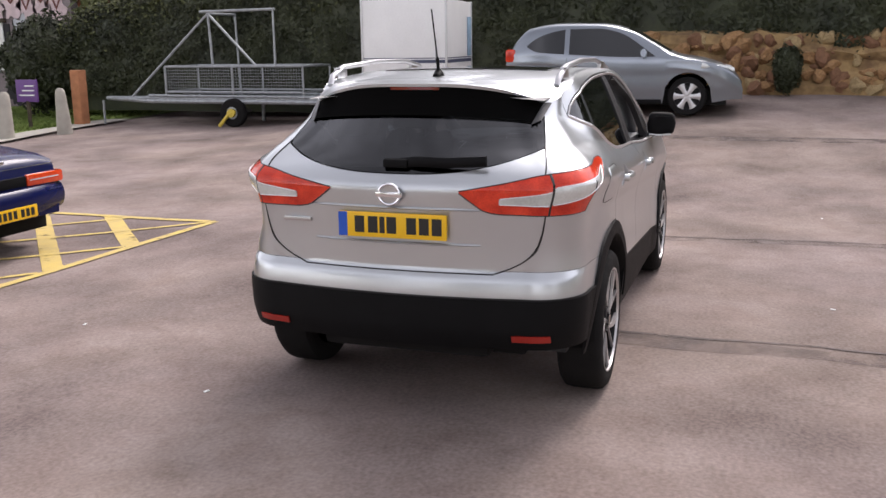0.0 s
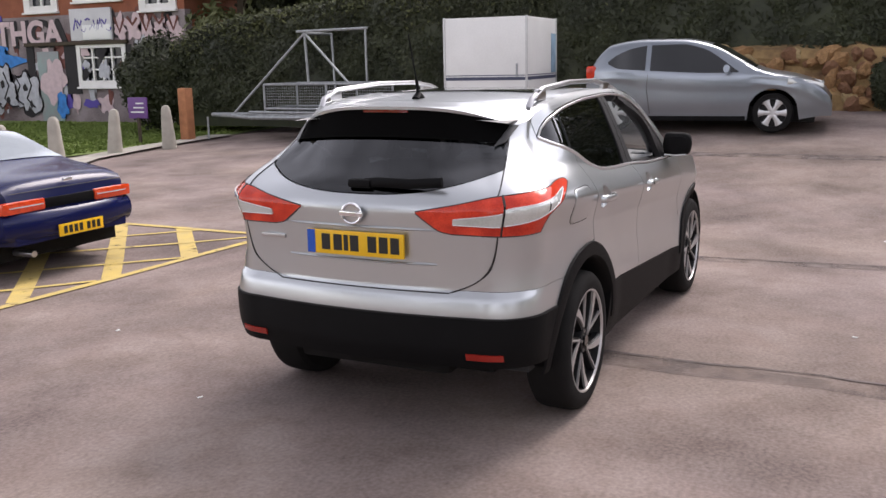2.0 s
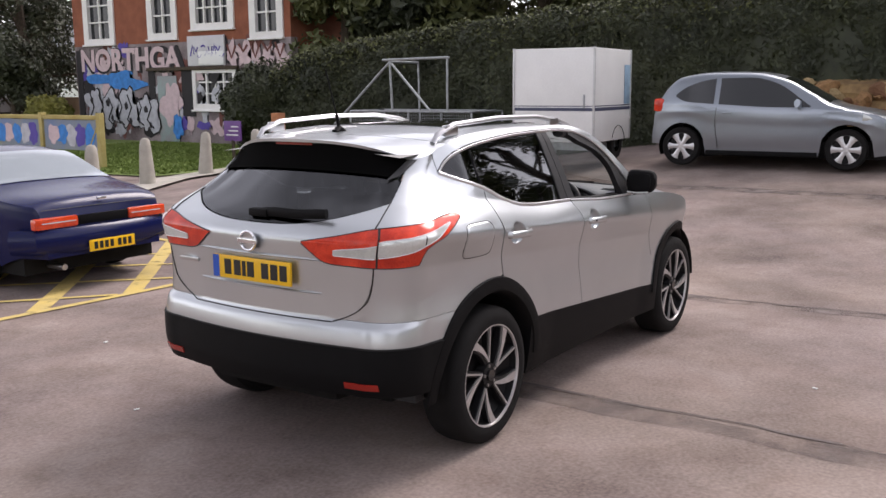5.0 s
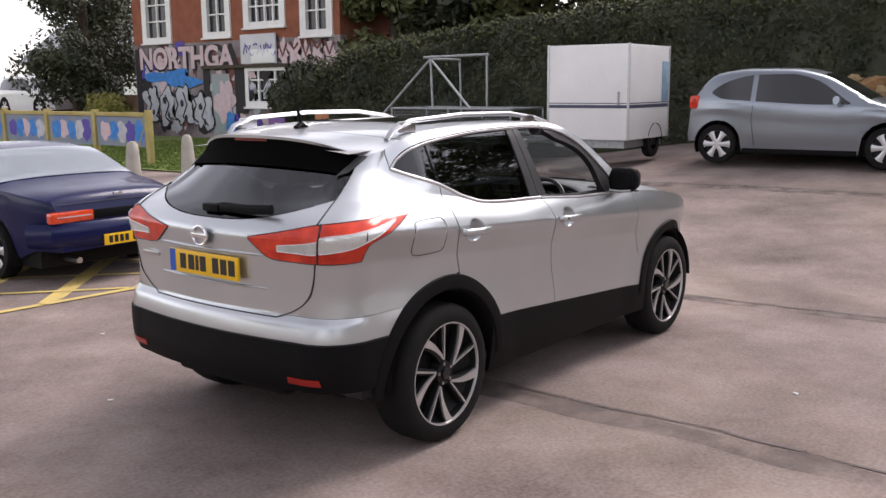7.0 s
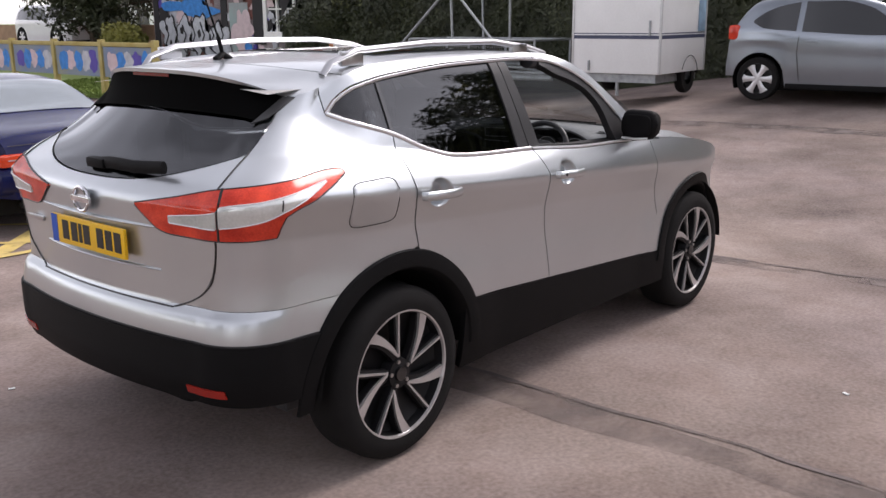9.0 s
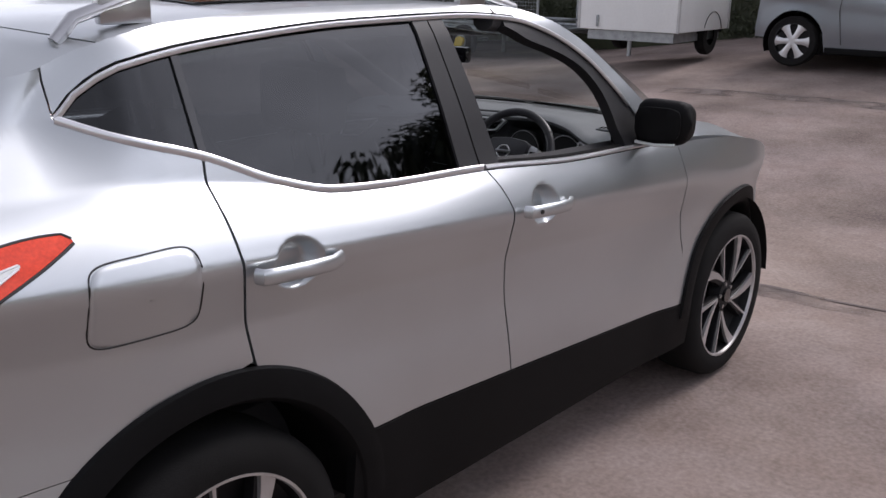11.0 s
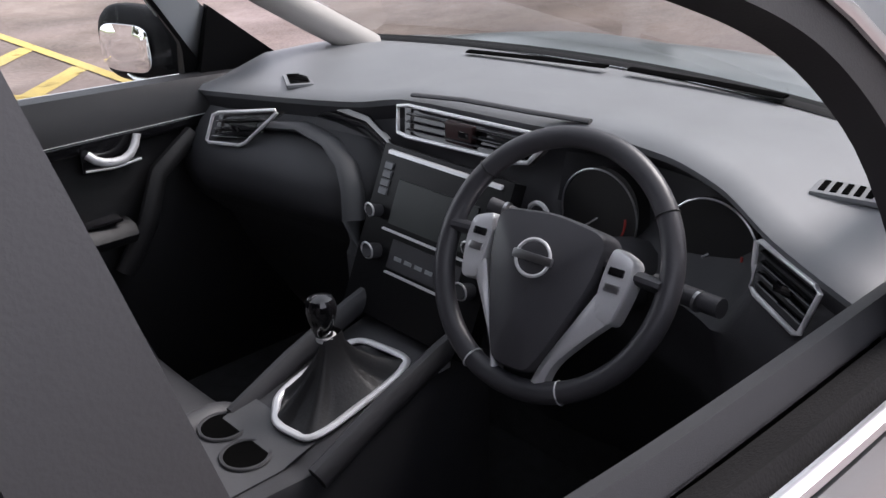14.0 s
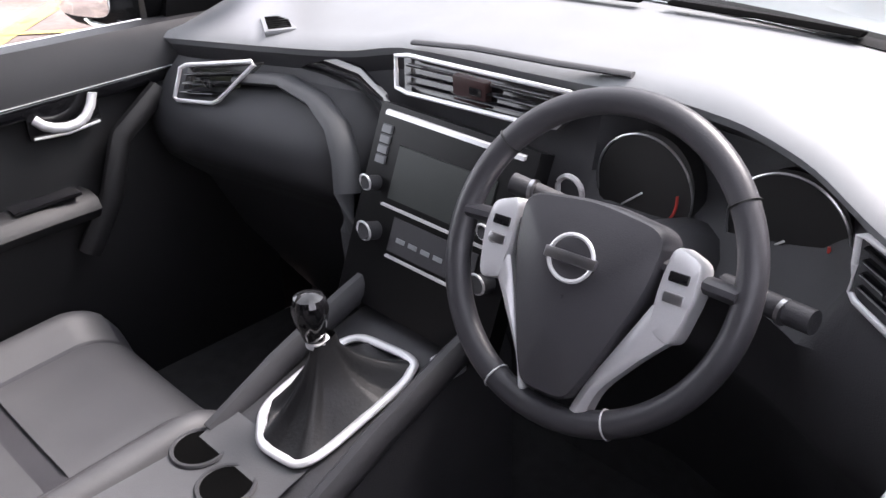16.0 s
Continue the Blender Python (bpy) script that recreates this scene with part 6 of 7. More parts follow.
def blob(name, y, z, ry, rz, m, x=HX - 0.02, seedv=0, n=28, rough=0.25):
    bm = bmesh.new()
    ring = []
    for k in range(n):
        a = k * math.tau / n
        q = 1 + rough * noise.noise((math.cos(a) * 1.7, math.sin(a) * 1.7, seedv * 3.1)) * 1.6
        ring.append(Vector((x, y + ry * q * math.cos(a), z + rz * q * math.sin(a))))
    f = bm.faces.new([bm.verts.new(p) for p in ring])
    bmesh.ops.triangulate(bm, faces=[f])
    return part(name, bm, m, house, smooth=False)


def letters(word, y, z, h, m, x, outline=None, wide=1.0, parent=None, turn=-90):
    cu = bpy.data.curves.new("text", "FONT")
    cu.body, cu.size, cu.extrude, cu.offset = word, h, 0.004, 0.035 * h
    o = bpy.data.objects.new("tmp", cu)
    scene.collection.objects.link(o)
    dg = bpy.context.evaluated_depsgraph_get()
    me = bpy.data.meshes.new_from_object(o.evaluated_get(dg))
    bpy.data.objects.remove(o)
    me.transform(Matrix.Diagonal((wide, 1, 1, 1)))
    me.materials.clear()
    me.materials.append(m)
    t = new("painted_letters", me)
    t.parent = parent or house
    t.matrix_basis = Matrix.Translation((x, y, z)) @ Matrix.Rotation(radians(turn), 4, "Z") @ Matrix.Rotation(radians(90), 4, "X")
    return t


for k in range(120):
    blob("paint_patch", rng.uniform(18, 28.3), rng.uniform(0.3, 3.3), rng.uniform(0.1, 0.42), rng.uniform(0.1, 0.4), [PINK, SILV, BLK, RUST, SILV, PINK, BLK, RUST, PURP][k % 9], HX - 0.004 - 0.0002 * k, k, 28, 0.55)
letters("NORTHGA", 28.46, 2.47, 1.22, BLK, HX - 0.03, wide=0.985)
letters("NORTHGA", 28.35, 2.55, 1.08, PINK, HX - 0.036, wide=1.04)
blob("blue_splash", 26.2, 2.2, 1.5, 0.36, SKYB, HX - 0.045, 5, 40, 0.5)
for y, zz, r in ((27.7, 1.25, 0.6), (26.75, 1.15, 0.68), (25.7, 1.05, 0.7), (24.6, 0.92, 0.68)):
    blob("silver_letter_outline", y, zz, r * 0.86, r * 1.12, BLK, HX - 0.05, y, 28, 0.45)
    blob("silver_letter", y, zz, r * 0.76, r * 1.02, SILV, HX - 0.056, y, 28, 0.45)
    blob("letter_hole", y + 0.1, zz + 0.2, r * 0.16, r * 0.2, BLK, HX - 0.062, y + 1)
    blob("letter_hole", y - 0.12, zz - 0.35, r * 0.12, r * 0.18, BLK, HX - 0.062, y + 2)
for k in range(5):
    y0 = 20.2 - 0.55 * k
    blob("pale_letter", y0, 3.0 - 0.04 * k, 0.27, 0.36, PINK, HX - 0.04, 40 + k, 28, 0.7)
    part("red_stroke", sweep([(HX - 0.05, y0 + 0.2, 3.3), (HX - 0.05, y0, 2.85 + 0.2 * (k % 2)), (HX - 0.05, y0 - 0.2, 3.25)], 0.012, 0.05, 6), RUST, house)
for k in range(7):
    y0 = 27.9 - 0.55 * k
    part("black_stroke", sweep([(HX - 0.066, y0, 1.75 - 0.1 * (k % 3)), (HX - 0.066, y0 - 0.22, 1.2), (HX - 0.066, y0 + 0.05, 0.75), (HX - 0.066, y0 - 0.3, 0.45 + 0.1 * (k % 2))], 0.01, 0.035, 6), BLK, house)
part("board_lower_half", box(HX - 0.105, HX - 0.09, 20.55, 21.75, 2.64, 3.1, bevel=0.004), WHITE, house, "white lower half of the board")
for a, b, c, d in ((19.8, 20.1, 0.9, 2.45), (22.1, 22.75, 0.9, 2.48), (24.15, 24.5, 0.3, 2.5), (28.3, 28.62, 0.0, 3.3)):
    part("dark_panel", box(HX - 0.03, HX - 0.008, a, b, c, d), BLK, house, "dark sprayed strip of wall", smooth=False)
blob("pink_figure", 23.3, 1.3, 0.5, 0.7, PINK, HX - 0.06, 8, 28, 0.5)
blob("yellow_figure", 19.5, 1.4, 0.22, 0.42, OCHRE, HX - 0.06, 9, 28, 0.4)
blob("blue_figure", 23.0, 0.5, 0.25, 0.45, SKYB, HX - 0.064, 10, 28, 0.4)
for k in range(9):
    y0 = 22.15 - 0.18 * k
    part("tag_stroke", sweep([(HX - 0.095, y0, 2.95 + 0.3 * (k % 2)), (HX - 0.095, y0 - 0.12, 3.3 - 0.35 * (k % 3) * 0.6), (HX - 0.095, y0 - 0.2, 3.0 + 0.25 * (k % 2))], 0.012, 0.03, 6), PURP, house)

# ---- mural fence ----
fence = empty("mural_fence", pose(10.0, 0, 0), "low yellow timber fence with blue graffiti panels", "fence")
FY = mat("fence_yellow", (0.33, 0.25, 0.07), 0.85, 0, c2=(0.45, 0.38, 0.16), scale=2, bump=0.3, bscale=20)
for k in range(5):
    y = 15.95 + 2.3 * k
    z = ground_z(10, y)
    part("fence_post", box(-0.07, 0.07, y - 0.07, y + 0.07, z - 0.05, 1.28, bevel=0.01), FY, fence)
    part("fence_rail", box(-0.05, 0.05, y + 0.08, y + 2.22, 1.12, 1.22, bevel=0.01), FY, fence)
    part("mural_panel", box(-0.02, 0.02, y + 0.08, y + 2.22, 0.38, 1.11), mat("mural", (0.3, 0.3, 0.2), 0.8, 0, c2=(0.12, 0.2, 0.42), scale=1.1), fence, smooth=False)
    for q in range(5):
        b = blob("mural_patch", y + 0.4 + 0.36 * q, 0.75, 0.22, 0.25, (SKYB, PURP, SILV, SKYB, PINK)[(q + k) % 5], 10 - 0.026 - 0.001 * q, q + k * 7)
        b.parent = fence
        b.matrix_basis = Matrix.Translation((-10, 0, 0))
brace = part("fence_brace", sweep([(0, 15.95, 1.1), (0, 16.6, 0.1)], 0.04, 0.04, 6), FY, fence)

# ---- far house and low wall ----
fh = empty("far_house", pose(40, 68, 0), "pale grey-roofed house far behind the trees", "house")
part("wall", box(0, 8, -9, 9, 0, 4.0), WHITE, fh, smooth=False)
part("roof", thicken(grid(bmesh.new(), [[Vector((-0.5, y, 3.9)), Vector((4, y, 7.4)), Vector((8.5, y, 3.9))] for y in (-9.5, 9.5)]), 0.15), mat("slate", (0.3, 0.31, 0.33), 0.7, 0, 0.15), fh, smooth=False)
for y in (-5, 0, 5):
    part("window", box(-0.05, 0.02, y - 0.8, y + 0.8, 1.2, 2.6), mat("far_glass", (0.03, 0.03, 0.035), 0.1), fh, smooth=False)
gw = mesh_ob("garden_wall", box(19.5, 19.8, 29.5, 46, -0.2, 1.55), mat("wall_buff", (0.3, 0.2, 0.12), 0.9, 0, 0.25, 2, 0.3, 20), smooth=False)
tagged(gw, "buff rendered garden wall beside the house", "garden wall", kind="structure")

# ---- box trailer ----
bt = empty("box_trailer", pose(10.75, 3.55, 0, 0, 0, 3), "white box trailer with a dark stripe parked by the hedge", "trailer")
part("body", box(0, 1.78, 0, 1.52, 0.86, 2.47, bevel=0.02), WHITE, bt, "dented white panel body")
DST = mat("stripe_navy", (0.05, 0.06, 0.11), 0.5)
part("stripe", box(-0.004, 1.784, -0.004, 1.524, 1.40, 1.455), DST, bt, "dark navy stripe", smooth=False)
part("stripe", box(-0.004, 1.784, -0.004, 1.524, 1.475, 1.49), DST, bt, smooth=False)
for a in ((-0.015, 0.02, -0.015, 0.02), (-0.015, 0.02, 1.5, 1.535), (1.76, 1.795, -0.015, 0.02)):
    part("corner_trim", box(*a, 0.86, 2.48, bevel=0.004), mat("trim_grey", (0.55, 0.56, 0.56), 0.4, 0.3), bt)
part("latch", box(-0.03, -0.003, 0.16, 0.19, 1.45, 1.68, bevel=0.006), GALV, bt, "steel door latch")
part("latch", box(-0.03, -0.003, 1.2, 1.23, 0.90, 1.06, bevel=0.006), GALV, bt)
part("chassis", box(0.1, 1.7, 0.1, 1.42, 0.72, 0.86), GALV, bt)
for y in (0.02, 1.36):
    part("tyre", (lambda b: (bmesh.ops.translate(b, vec=(1.2, y + 0.07, 0.79), verts=b.verts), b)[1])(revolve([(0.14, 0.07), (0.26, 0.07), (0.28, 0.04), (0.28, -0.04), (0.26, -0.07), (0.14, -0.07)], 32)), RUBBER, bt, "small trailer tyre")
    part("mudguard", sweep([(1.2 + 0.33 * math.cos(a), y + 0.06, 0.79 + 0.33 * math.sin(a)) for a in (lerp(0.1, math.pi - 0.1, k / 12) for k in range(13))], 0.09, 0.012, 8), RUBBER, bt)
part("drawbar", sweep([(0.0, 0.79, 0.78), (-0.0, 0.79, 0.76)], 0.03, 0.03, 6), GALV, bt)
part("prop_stand", cyl((0.2, 0.8, 0.5), (0.2, 0.8, 0.75), 0.03), GALV, bt)
part("blue_cloth", box(1.45, 1.74, -0.012, -0.004, 1.5, 2.2, bevel=0.002), mat("worn_blue", (0.25, 0.38, 0.5), 0.8, 0, 0.3, 4), bt, "faded blue smear on the side panel")

# ---- cage trailer ----
ct = empty("cage_trailer", pose(13.0, 0, 0), "galvanised flat trailer with a mesh cage and a tall frame", "trailer")
gz = ground_z(13, 9.5)


def bar(p, q, r=0.025, nm="frame_bar"):
    return part(nm, cyl(p, q, r, seg=8), GALV, ct)


for x in (0, 1.3):
    bar((x, 7.0, 0.56), (x, 11.2, 0.56), 0.05, "side_rail")
    bar((x, 7.0, 0.66), (x, 11.2, 0.68), 0.03, "side_rail")
    bar((x, 11.2, 0.56), (0.65, 12.8, 0.58), 0.045, "drawbar")
    for z in (0.76, 1.3):
        bar((x, 7.42, z), (x, 10.75, z), 0.022)
    for k in range(3):
        y = lerp(7.42, 10.75, k / 2)
        bar((x, y, 0.6), (x, y, 1.3), 0.022)
for y in (7.42, 10.75):
    for z in (0.76, 1.3):
        bar((0, y, z), (1.3, y, z), 0.022)
part("bed", box(0, 1.3, 7.1, 11.1, 0.60, 0.63), GALV, ct, smooth=False)
bm = bmesh.new()
for k in range(56):
    y = lerp(7.45, 10.72, k / 55)
    add_cyl(bm, (0, y, 0.76), (0, y, 1.3), 0.004, seg=4)
for k in range(9):
    z = lerp(0.78, 1.28, k / 8)
    add_cyl(bm, (0, 7.42, z), (0, 10.75, z), 0.004, seg=4)
part("wire_mesh", bm, GALV, ct, "fine galvanised wire mesh", smooth=False)
ap = (0.1, 9.65, 2.4)
for q in ((0.1, 11.69, 0.66), (0.1, 8.55, 1.3), (0.1, 9.6, 1.3), (1.2, 9.65, 2.4)):
    bar(ap, q, 0.028)
bar((0.1, 9.85, 2.44), (0.1, 8.05, 2.46), 0.028)
bar((0.1, 8.1, 2.46), (0.1, 8.1, 1.3), 0.025)
bar((1.2, 9.65, 2.4), (1.2, 9.6, 0.6), 0.025)
bar((0.1, 12.5, 0.56), (0.1, 12.5, gz), 0.025, "jockey_stand")
part("tyre", (lambda b: (bmesh.ops.translate(b, vec=(-0.08, 9.05, gz + 0.30), verts=b.verts), b)[1])((lambda b: (bmesh.ops.rotate(b, matrix=Matrix.Rotation(radians(90), 3, "Z"), verts=b.verts), b)[1])(revolve([(0.13, 0.08), (0.27, 0.08), (0.30, 0.05), (0.30, -0.05), (0.27, -0.08), (0.13, -0.08)], 32))), RUBBER, ct, "black trailer tyre")
part("wheel_disc", cyl((-0.15, 9.05, gz + 0.30), (-0.05, 9.05, gz + 0.30), 0.15, seg=24), GALV, ct)
CLAMP = mat("clamp_yellow", (0.6, 0.45, 0.05), 0.5)
part("wheel_clamp", sweep([(-0.2, 9.35, gz + 0.02), (-0.2, 9.1, gz + 0.28), (-0.2, 8.95, gz + 0.34)], 0.03, 0.04, 8), CLAMP, ct, "yellow wheel clamp")
part("wheel_clamp", cyl((-0.22, 9.05, gz + 0.3), (-0.16, 9.05, gz + 0.3), 0.09, seg=20), CLAMP, ct)
bar((0.65, 9.05, gz + 0.3), (-0.1, 9.05, gz + 0.3), 0.03, "axle")
bar((1.2, 9.05, gz + 0.02), (1.2, 9.05, 0.6), 0.04, "prop")


# ---- other parked cars ----
def parked_car(name, m, label, L, hw, top, beltz, wheels, wr, paint, side_win, screens, rim_mat, group="parked cars"):
    """A parked car, nose towards +x of its own frame."""
    e = empty(name, m, label, "car", group)
    topf, bf = line(top), line(beltz)
    x0, x1 = top[0][0], top[-1][0]

    def w(x, z):
        t = abs((x - (x0 + x1) / 2) / ((x1 - x0) / 2))
        f = hw * (1 - 0.22 * t**6 - 0.02 * t**2)
        b = bf(x)
        f *= 1 - 0.03 * smooth01((0.5 - z) / 0.3) + 0.012 * math.exp(-((z - b + 0.13) / 0.05) ** 2)
        return f if z < b else f * (1 - 0.42 * (z - b) / 0.9)

    def lowz(x):
        z = 0.2 + 0.14 * smooth01((x0 + 0.75 - x) / 0.5) + 0.06 * smooth01((x - x1 + 0.6) / 0.5)
        for cx in wheels:
            d = abs(x - cx)
            if d < wr + 0.07:
                z = max(z, wr + math.sqrt((wr + 0.07) ** 2 - d * d))
        return z
    rows = []
    for i in range(101):
        x = lerp(x0, x1, i / 100)
        zt = topf(x)
        b = min(bf(x), zt - 0.05)
        lz = min(lowz(x), b - 0.02)
        col = [(w(x, z), z) for z in (lerp(lz, b, k / 10) for k in range(11))]
        zs = max(b + 0.02, zt - 0.07)
        col += [(w(x, z), z) for z in (lerp(b, zs, k / 4) for k in range(1, 5))]
        ws = w(x, zs)
        col += [(ws * 0.93, zt - 0.035), (ws * 0.75, zt - 0.012), (ws * 0.4, zt), (0, zt + 0.004)]
        rows.append([Vector((x, -y, z)) for y, z in col])
    bm = mirror(grid(bmesh.new(), rows, flip=False))
    for col in (rows[0], rows[-1]):
        bm.faces.new([bm.verts.new(p) for p in col] + [bm.verts.new((p.x, -p.y, p.z)) for p in reversed(col[:-1])])
    bmesh.ops.remove_doubles(bm, verts=bm.verts, dist=1e-4)
    bmesh.ops.recalc_face_normals(bm, faces=bm.faces)
    part("body", bm, paint, e)
    part("underside", box(x0 + 0.25, x1 - 0.25, -hw + 0.12, hw - 0.12, 0.17, 0.42), RUBBER, e)

    def side_patch(a, b, lo, hi, off, turn):
        r = []
        for j in range(7):
            row = []
            for i in range(25):
                x = lerp(a, b, i / 24)
                z = lerp(lo(x), hi(x), j / 6)
                row.append(Vector((x, -(w(x, z) + off), z)))
            r.append(row)
        return turn(grid(bmesh.new(), r))
    for a, b, lo, hi, turn in ((*q, f) for q in side_win for f in ((lambda b: b), flip_y)):
        part("side_window", side_patch(a, b, line(lo), line(hi), 0.006, turn), GLASSD, e, "dark side window")
    for a, b, k, *pane in screens:
        r = []
        for i in range(13):
            x = lerp(a, b, i / 12)
            zt = topf(x)
            zs = zt - 0.07
            ws = w(x, max(zs, bf(x) - 0.05)) * k
            r.append([Vector((x, ws * q, zt + 0.010 - 0.03 * abs(q) ** 3)) for q in np.linspace(-1, 1, 13)])
        part("screen", grid(bmesh.new(), r, flip=True), pane[0] if pane else GLASSD, e, "sloping glass screen")
    for cx in wheels:
        for sg in (-1, 1):
            wh = new("wheel")
            wh.parent = e
            wh.matrix_basis = Matrix.Translation((cx, sg * (hw - 0.10), wr)) @ (Matrix.Identity(4) if sg < 0 else Matrix.Rotation(math.pi, 4, "Z"))
            part("tyre", revolve([(wr * 0.7, 0.09), (wr * 0.93, 0.09), (wr, 0.06), (wr, -0.06), (wr * 0.93, -0.09), (wr * 0.73, -0.085)], 40), RUBBER, wh)
            part("rim", revolve([(wr * 0.74, -0.086), (wr * 0.70, -0.088), (wr * 0.67, -0.03), (0.002, -0.03)], 40), RIMB, wh)
            for k in range(6):
                a = k * math.tau / 6
                ex, ez = Vector((math.cos(a), 0, math.sin(a))), Vector((-math.sin(a), 0, math.cos(a)))
                b2 = bmesh.new()
                grid(b2, [[ex * r + ez * q + Vector((0, -0.075 - 0.01 * (1 - abs(q) / 0.03), 0)) for q in (-hwk, 0, hwk)] for r, hwk in ((0.03, 0.034), (wr * 0.35, 0.034), (wr * 0.58, 0.048), (wr * 0.71, 0.082))])
                part("spoke", b2, rim_mat, wh)
            part("hub_cap", cyl((0, -0.03, 0), (0, -0.085, 0), 0.045, seg=16), rim_mat, wh)
        for sg in (-1, 1):
            b3 = bmesh.new()
            grid(b3, [[Vector((cx + (wr + 0.06) * math.cos(a), sg * y, wr + (wr + 0.06) * math.sin(a))) for y in (hw - 0.03, hw - 0.45)] for a in (lerp(-0.4, math.pi + 0.4, k / 18) for k in range(19))])
            add_box(b3, cx - wr, cx + wr, sg * (hw - 0.46) - 0.02, sg * (hw - 0.46) + 0.02, 0.2, wr * 2)
            part("wheel_arch_liner", b3, RUBBER, e)
    return e, w


GLASSD = mat("dark_glass", (0.012, 0.014, 0.016), 0.04, 0, 0.1, 4, coat=0.6)
RIMS = mat("rim_silver", (0.55, 0.55, 0.56), 0.35, 0.7, 0.08)
CORSA = mat("silver_blue_paint", (0.235, 0.262, 0.295), 0.28, 0.8, 0.03, 3, coat=0.6)
zc = ground_z(11.9, 0.9)
hatchb, wf = parked_car("silver_hatchback", pose(11.85, 0.87, zc - 0.02, 0, 0, -86.5), "small silver-grey three-door hatchback parked by the bank", 4.0, 0.85,
    [(-1.80, 0.50), (-1.78, 0.75), (-1.72, 0.98), (-1.55, 1.28), (-1.35, 1.44), (-0.8, 1.51), (-0.2, 1.50), (0.3, 1.40), (0.75, 1.17), (1.1, 0.99), (1.6, 0.89), (1.95, 0.74), (2.08, 0.58), (2.12, 0.45)],
    [(-1.8, 0.98), (-1.3, 1.0), (-0.6, 0.95), (0.4, 0.90), (0.9, 0.90), (1.6, 0.82), (2.1, 0.55)], (-1.255, 1.255), 0.31, CORSA,
    [(-1.38, -0.75, [(-1.4, 1.12), (-1.2, 1.03), (-0.75, 0.995)], [(-1.4, 1.13), (-1.2, 1.27), (-0.95, 1.36), (-0.75, 1.395)]), (-0.67, 0.72, [(-0.67, 0.99), (0.3, 0.945), (0.72, 0.95)], [(-0.67, 1.40), (-0.2, 1.405), (0.15, 1.33), (0.72, 0.965)])],
    [(0.28, 0.98, 0.86), (-1.72, -1.4, 0.8)], RIMS)
for sg in (-1, 1):
    part("tail_lamp", box(-1.765, -1.58, sg * 0.655 - 0.085, sg * 0.655 + 0.085, 0.86, 1.08, bevel=0.05), REDL, hatchb, "red tail lamp")
    part("head_lamp", sweep([(1.45, sg * 0.80, 0.80), (1.75, sg * 0.72, 0.75), (1.95, sg * 0.58, 0.70)], 0.05, 0.07, 10), CLEARL, hatchb, "clear headlamp")
    part("door_mirror", sweep([(0.55, sg * 0.82, 0.98), (0.56, sg * 0.93, 1.0), (0.55, sg * 1.0, 1.01)], 0.05, 0.065, 10), CORSA, hatchb, "body-coloured door mirror")
    part("door_handle", box(-0.6, -0.45, sg * 0.865 - 0.012, sg * 0.865 + 0.012, 0.84, 0.865, bevel=0.006), CORSA, hatchb)
    part("door_seam", sweep([(-0.70, sg * 0.852, 0.93), (-0.72, sg * 0.856, 0.7), (-0.66, sg * 0.85, 0.3)], 0.004, 0.004, 6), INK, hatchb)
    part("fog_grille", box(1.86, 2.02, sg * 0.6 - 0.1, sg * 0.6 + 0.1, 0.36, 0.52, bevel=0.03), BLACKP, hatchb)
    part("sill_strip", box(-0.85, 0.85, sg * 0.838 - 0.012, sg * 0.838 + 0.012, 0.19, 0.26, bevel=0.008), BLACKP, hatchb)
part("grille", box(2.0, 2.11, -0.4, 0.4, 0.4, 0.56, bevel=0.03), BLACKP, hatchb)

NAVY = mat("navy_paint", (0.004, 0.007, 0.055), 0.25, 0.0, 0.1, 3, coat=0.15, spec=0.22)
zb = ground_z(1.75, 7)
# Rear screen's pale metallic base paints in the sky it reflects.
saloon, ws_ = parked_car("navy_saloon", pose(1.74, 7.05, zb, 0, 0, 90), "dark navy blue coupe parked on the yellow hatching", 4.6, 0.86,
    [(-2.42, 0.42), (-2.40, 0.62), (-2.36, 0.84), (-2.25, 0.90), (-1.75, 0.95), (-1.55, 0.99), (-0.85, 1.26), (-0.3, 1.31), (0.3, 1.27), (1.1, 0.98), (1.8, 0.88), (2.1, 0.75), (2.2, 0.45)],
    [(-2.4, 0.80), (-1.5, 0.90), (0.5, 0.88), (1.2, 0.86), (2.2, 0.6)], (-1.45, 1.15), 0.30, NAVY,
    [(-1.15, 0.75, [(-1.15, 0.97), (0.75, 0.93)], [(-1.15, 1.02), (-0.7, 1.2), (0.2, 1.18), (0.75, 0.97)])],
    [(-1.52, -0.85, 0.9, mat("sky_sheen_glass", (0.42, 0.46, 0.48), 0.06, 0.75, 0.05)), (0.35, 1.05, 0.88)], RIMS)
for sg in (-1, 1):
    part("tail_lamp", box(-2.415, -2.33, sg * 0.52 - 0.23, sg * 0.52 + 0.23, 0.62, 0.73, bevel=0.025), mat("orange_red_lens", (0.7, 0.06, 0.012), 0.15, 0, 0.2, 20, coat=0.8), saloon, "orange-red tail lamp")
    part("lamp_band", box(-2.42, -2.405, sg * 0.5 - 0.18, sg * 0.5 + 0.18, 0.675, 0.685), CLEARL, saloon)
part("lamp_panel", box(-2.405, -2.33, -0.29, 0.29, 0.63, 0.72, bevel=0.01), BLACKP, saloon, "black panel between the lamps")
part("rear_bumper", sweep([(-2.15, -0.84, 0.50), (-2.36, -0.72, 0.50), (-2.43, -0.4, 0.50), (-2.45, 0, 0.50), (-2.43, 0.4, 0.50), (-2.36, 0.72, 0.50), (-2.15, 0.84, 0.50)], 0.06, 0.12, 14), NAVY, saloon, "navy rear bumper")
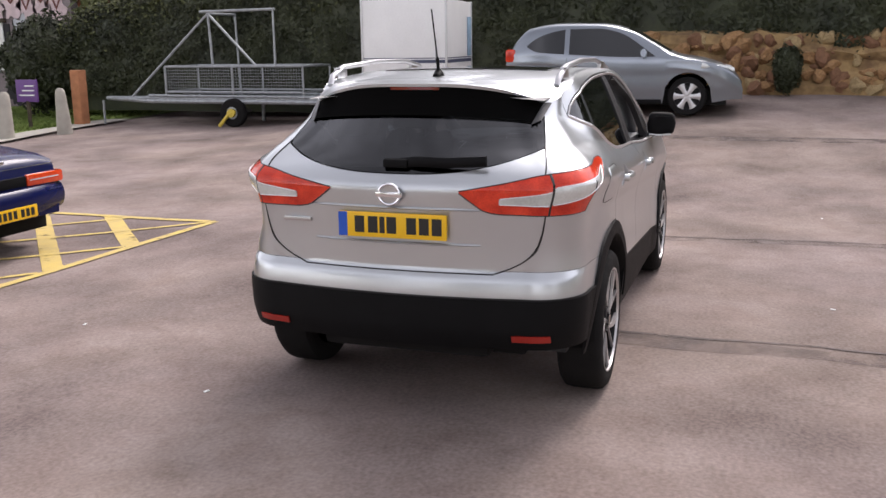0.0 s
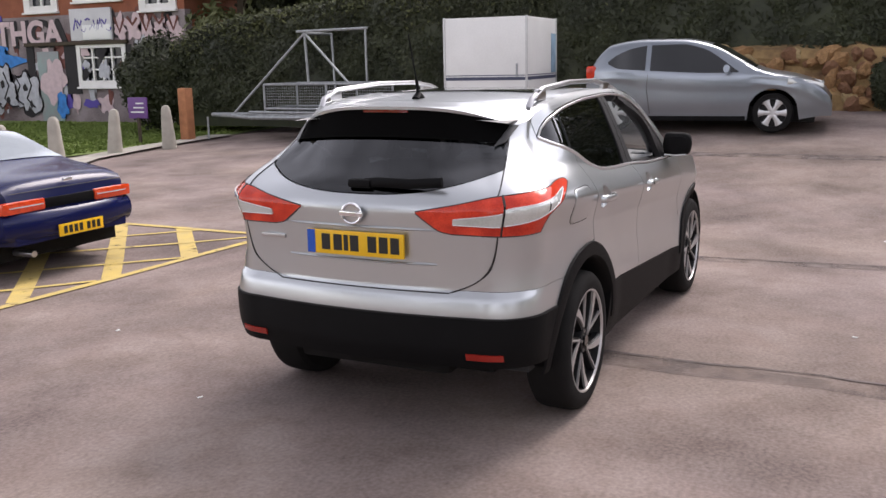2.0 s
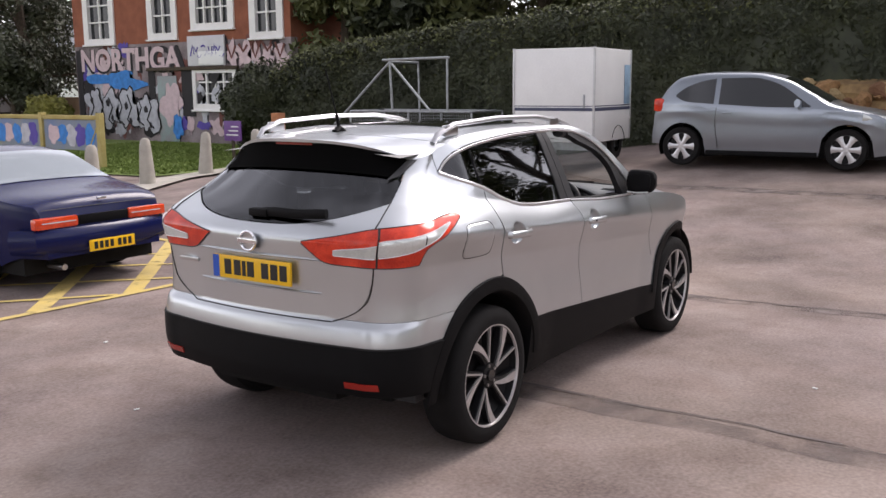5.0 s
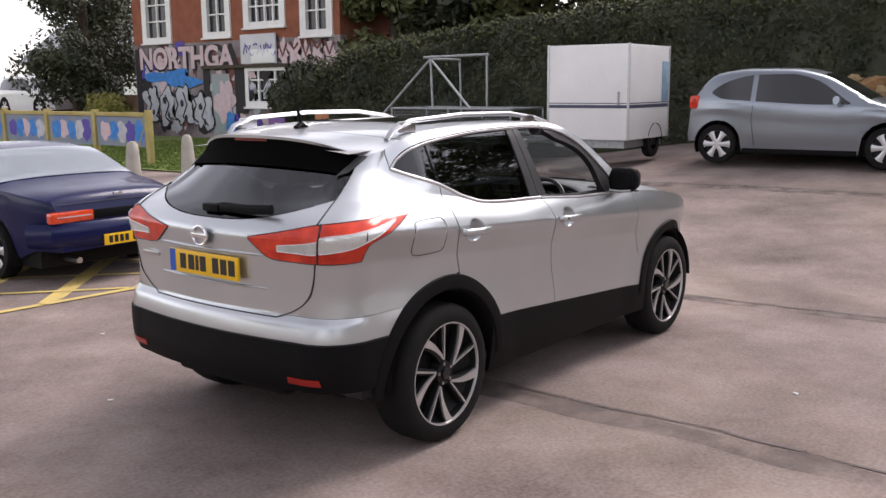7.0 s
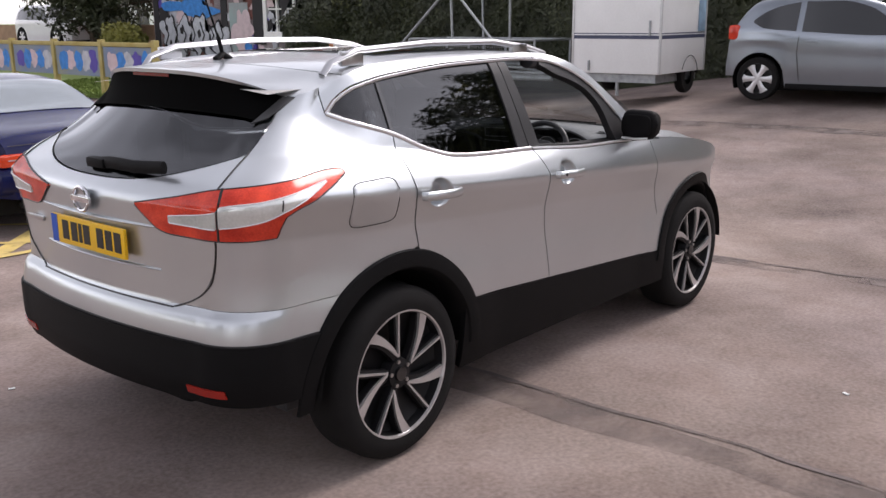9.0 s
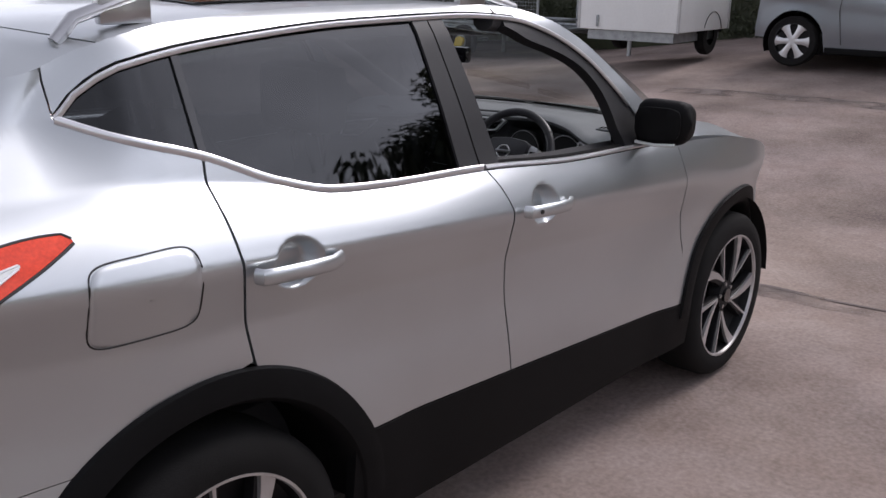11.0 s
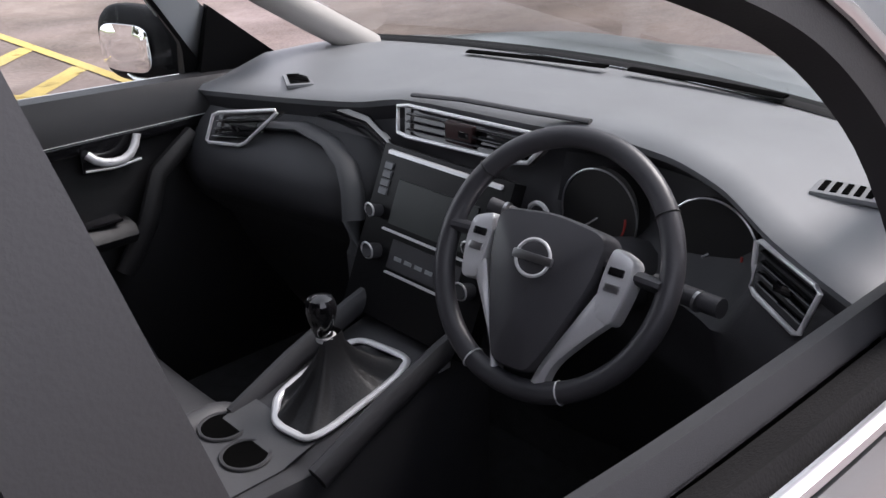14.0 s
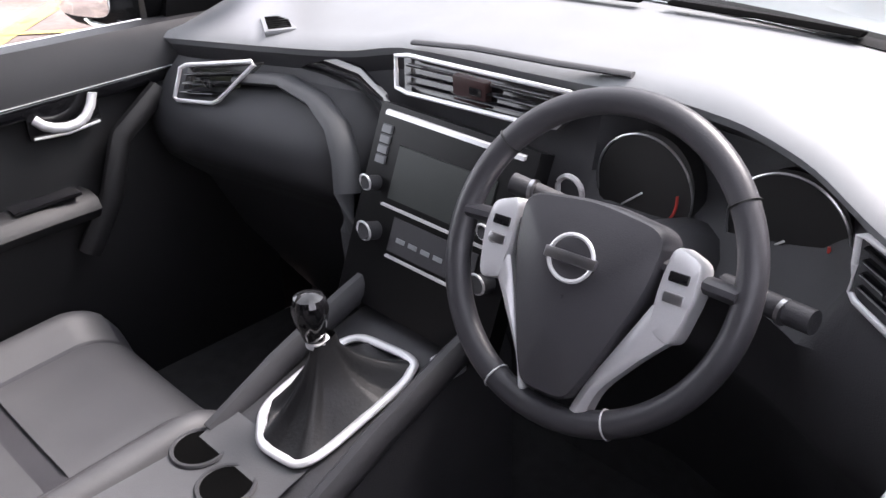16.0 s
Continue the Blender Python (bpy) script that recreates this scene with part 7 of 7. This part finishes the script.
pl = part("number_plate", box(-2.52, -2.508, -0.26, 0.26, 0.37, 0.48, bevel=0.003), YELLOW, saloon, "yellow number plate with plain bars")
for k, y in enumerate((0.19, 0.13, 0.07, 0.01, -0.08, -0.14, -0.2)):
    part("plate_bar", box(-2.5225, -2.519, y - 0.02, y + 0.02, 0.39, 0.46), INK, pl, smooth=False)
part("boot_seam", sweep([(-2.39, y, 0.80) for y in np.linspace(-0.66, 0.66, 13)], 0.004, 0.004, 6), INK, saloon)
part("boot_badge", box(-2.40, -2.375, -0.05, 0.05, 0.85, 0.875, bevel=0.006), CHROME, saloon, "small chrome boot badge")
part("exhaust_pipe", cyl((-2.2, 0.5, 0.25), (-2.45, 0.5, 0.25), 0.03), SATIN, saloon)

WPAINT = mat("white_paint", (0.7, 0.71, 0.72), 0.3, 0, 0.03, 3, coat=0.7)
SUVP = ([(-2.2, 0.5), (-2.18, 0.9), (-2.1, 1.15), (-1.9, 1.55), (-1.5, 1.68), (-0.2, 1.70), (0.3, 1.6), (0.9, 1.18), (1.3, 1.08), (1.9, 1.0), (2.15, 0.8), (2.2, 0.5)],
    [(-2.2, 1.0), (-1, 1.05), (0.9, 1.0), (1.6, 0.96), (2.2, 0.7)], (-1.35, 1.35), 0.36, WPAINT,
    [(-1.8, 0.85, [(-1.8, 1.1), (0.85, 1.05)], [(-1.8, 1.4), (-1.5, 1.55), (0.0, 1.57), (0.85, 1.1)])], [(0.35, 0.88, 0.86), (-2.08, -1.92, 0.8)], RIMS)
parked_car("white_estate", pose(18.2, 35.6, ground_z(16, 34) + 0.75, 0, 0, -88), "white off-road estate car parked behind the fence", 4.4, 0.92, *SUVP)
parked_car("white_estate", pose(-11.5, 3.4, ground_z(-11, 4), 0, 0, -8), "white car parked behind, seen in the door mirror", 4.4, 0.92, *SUVP)
rp = mesh_ob("raised_parking", box(14.5, 24, 29.6, 45, -0.2, ground_z(16, 34) + 0.75), TARMAC, smooth=False)
tagged(rp, "raised tarmac parking strip behind the fence", "parking strip", kind="structure")
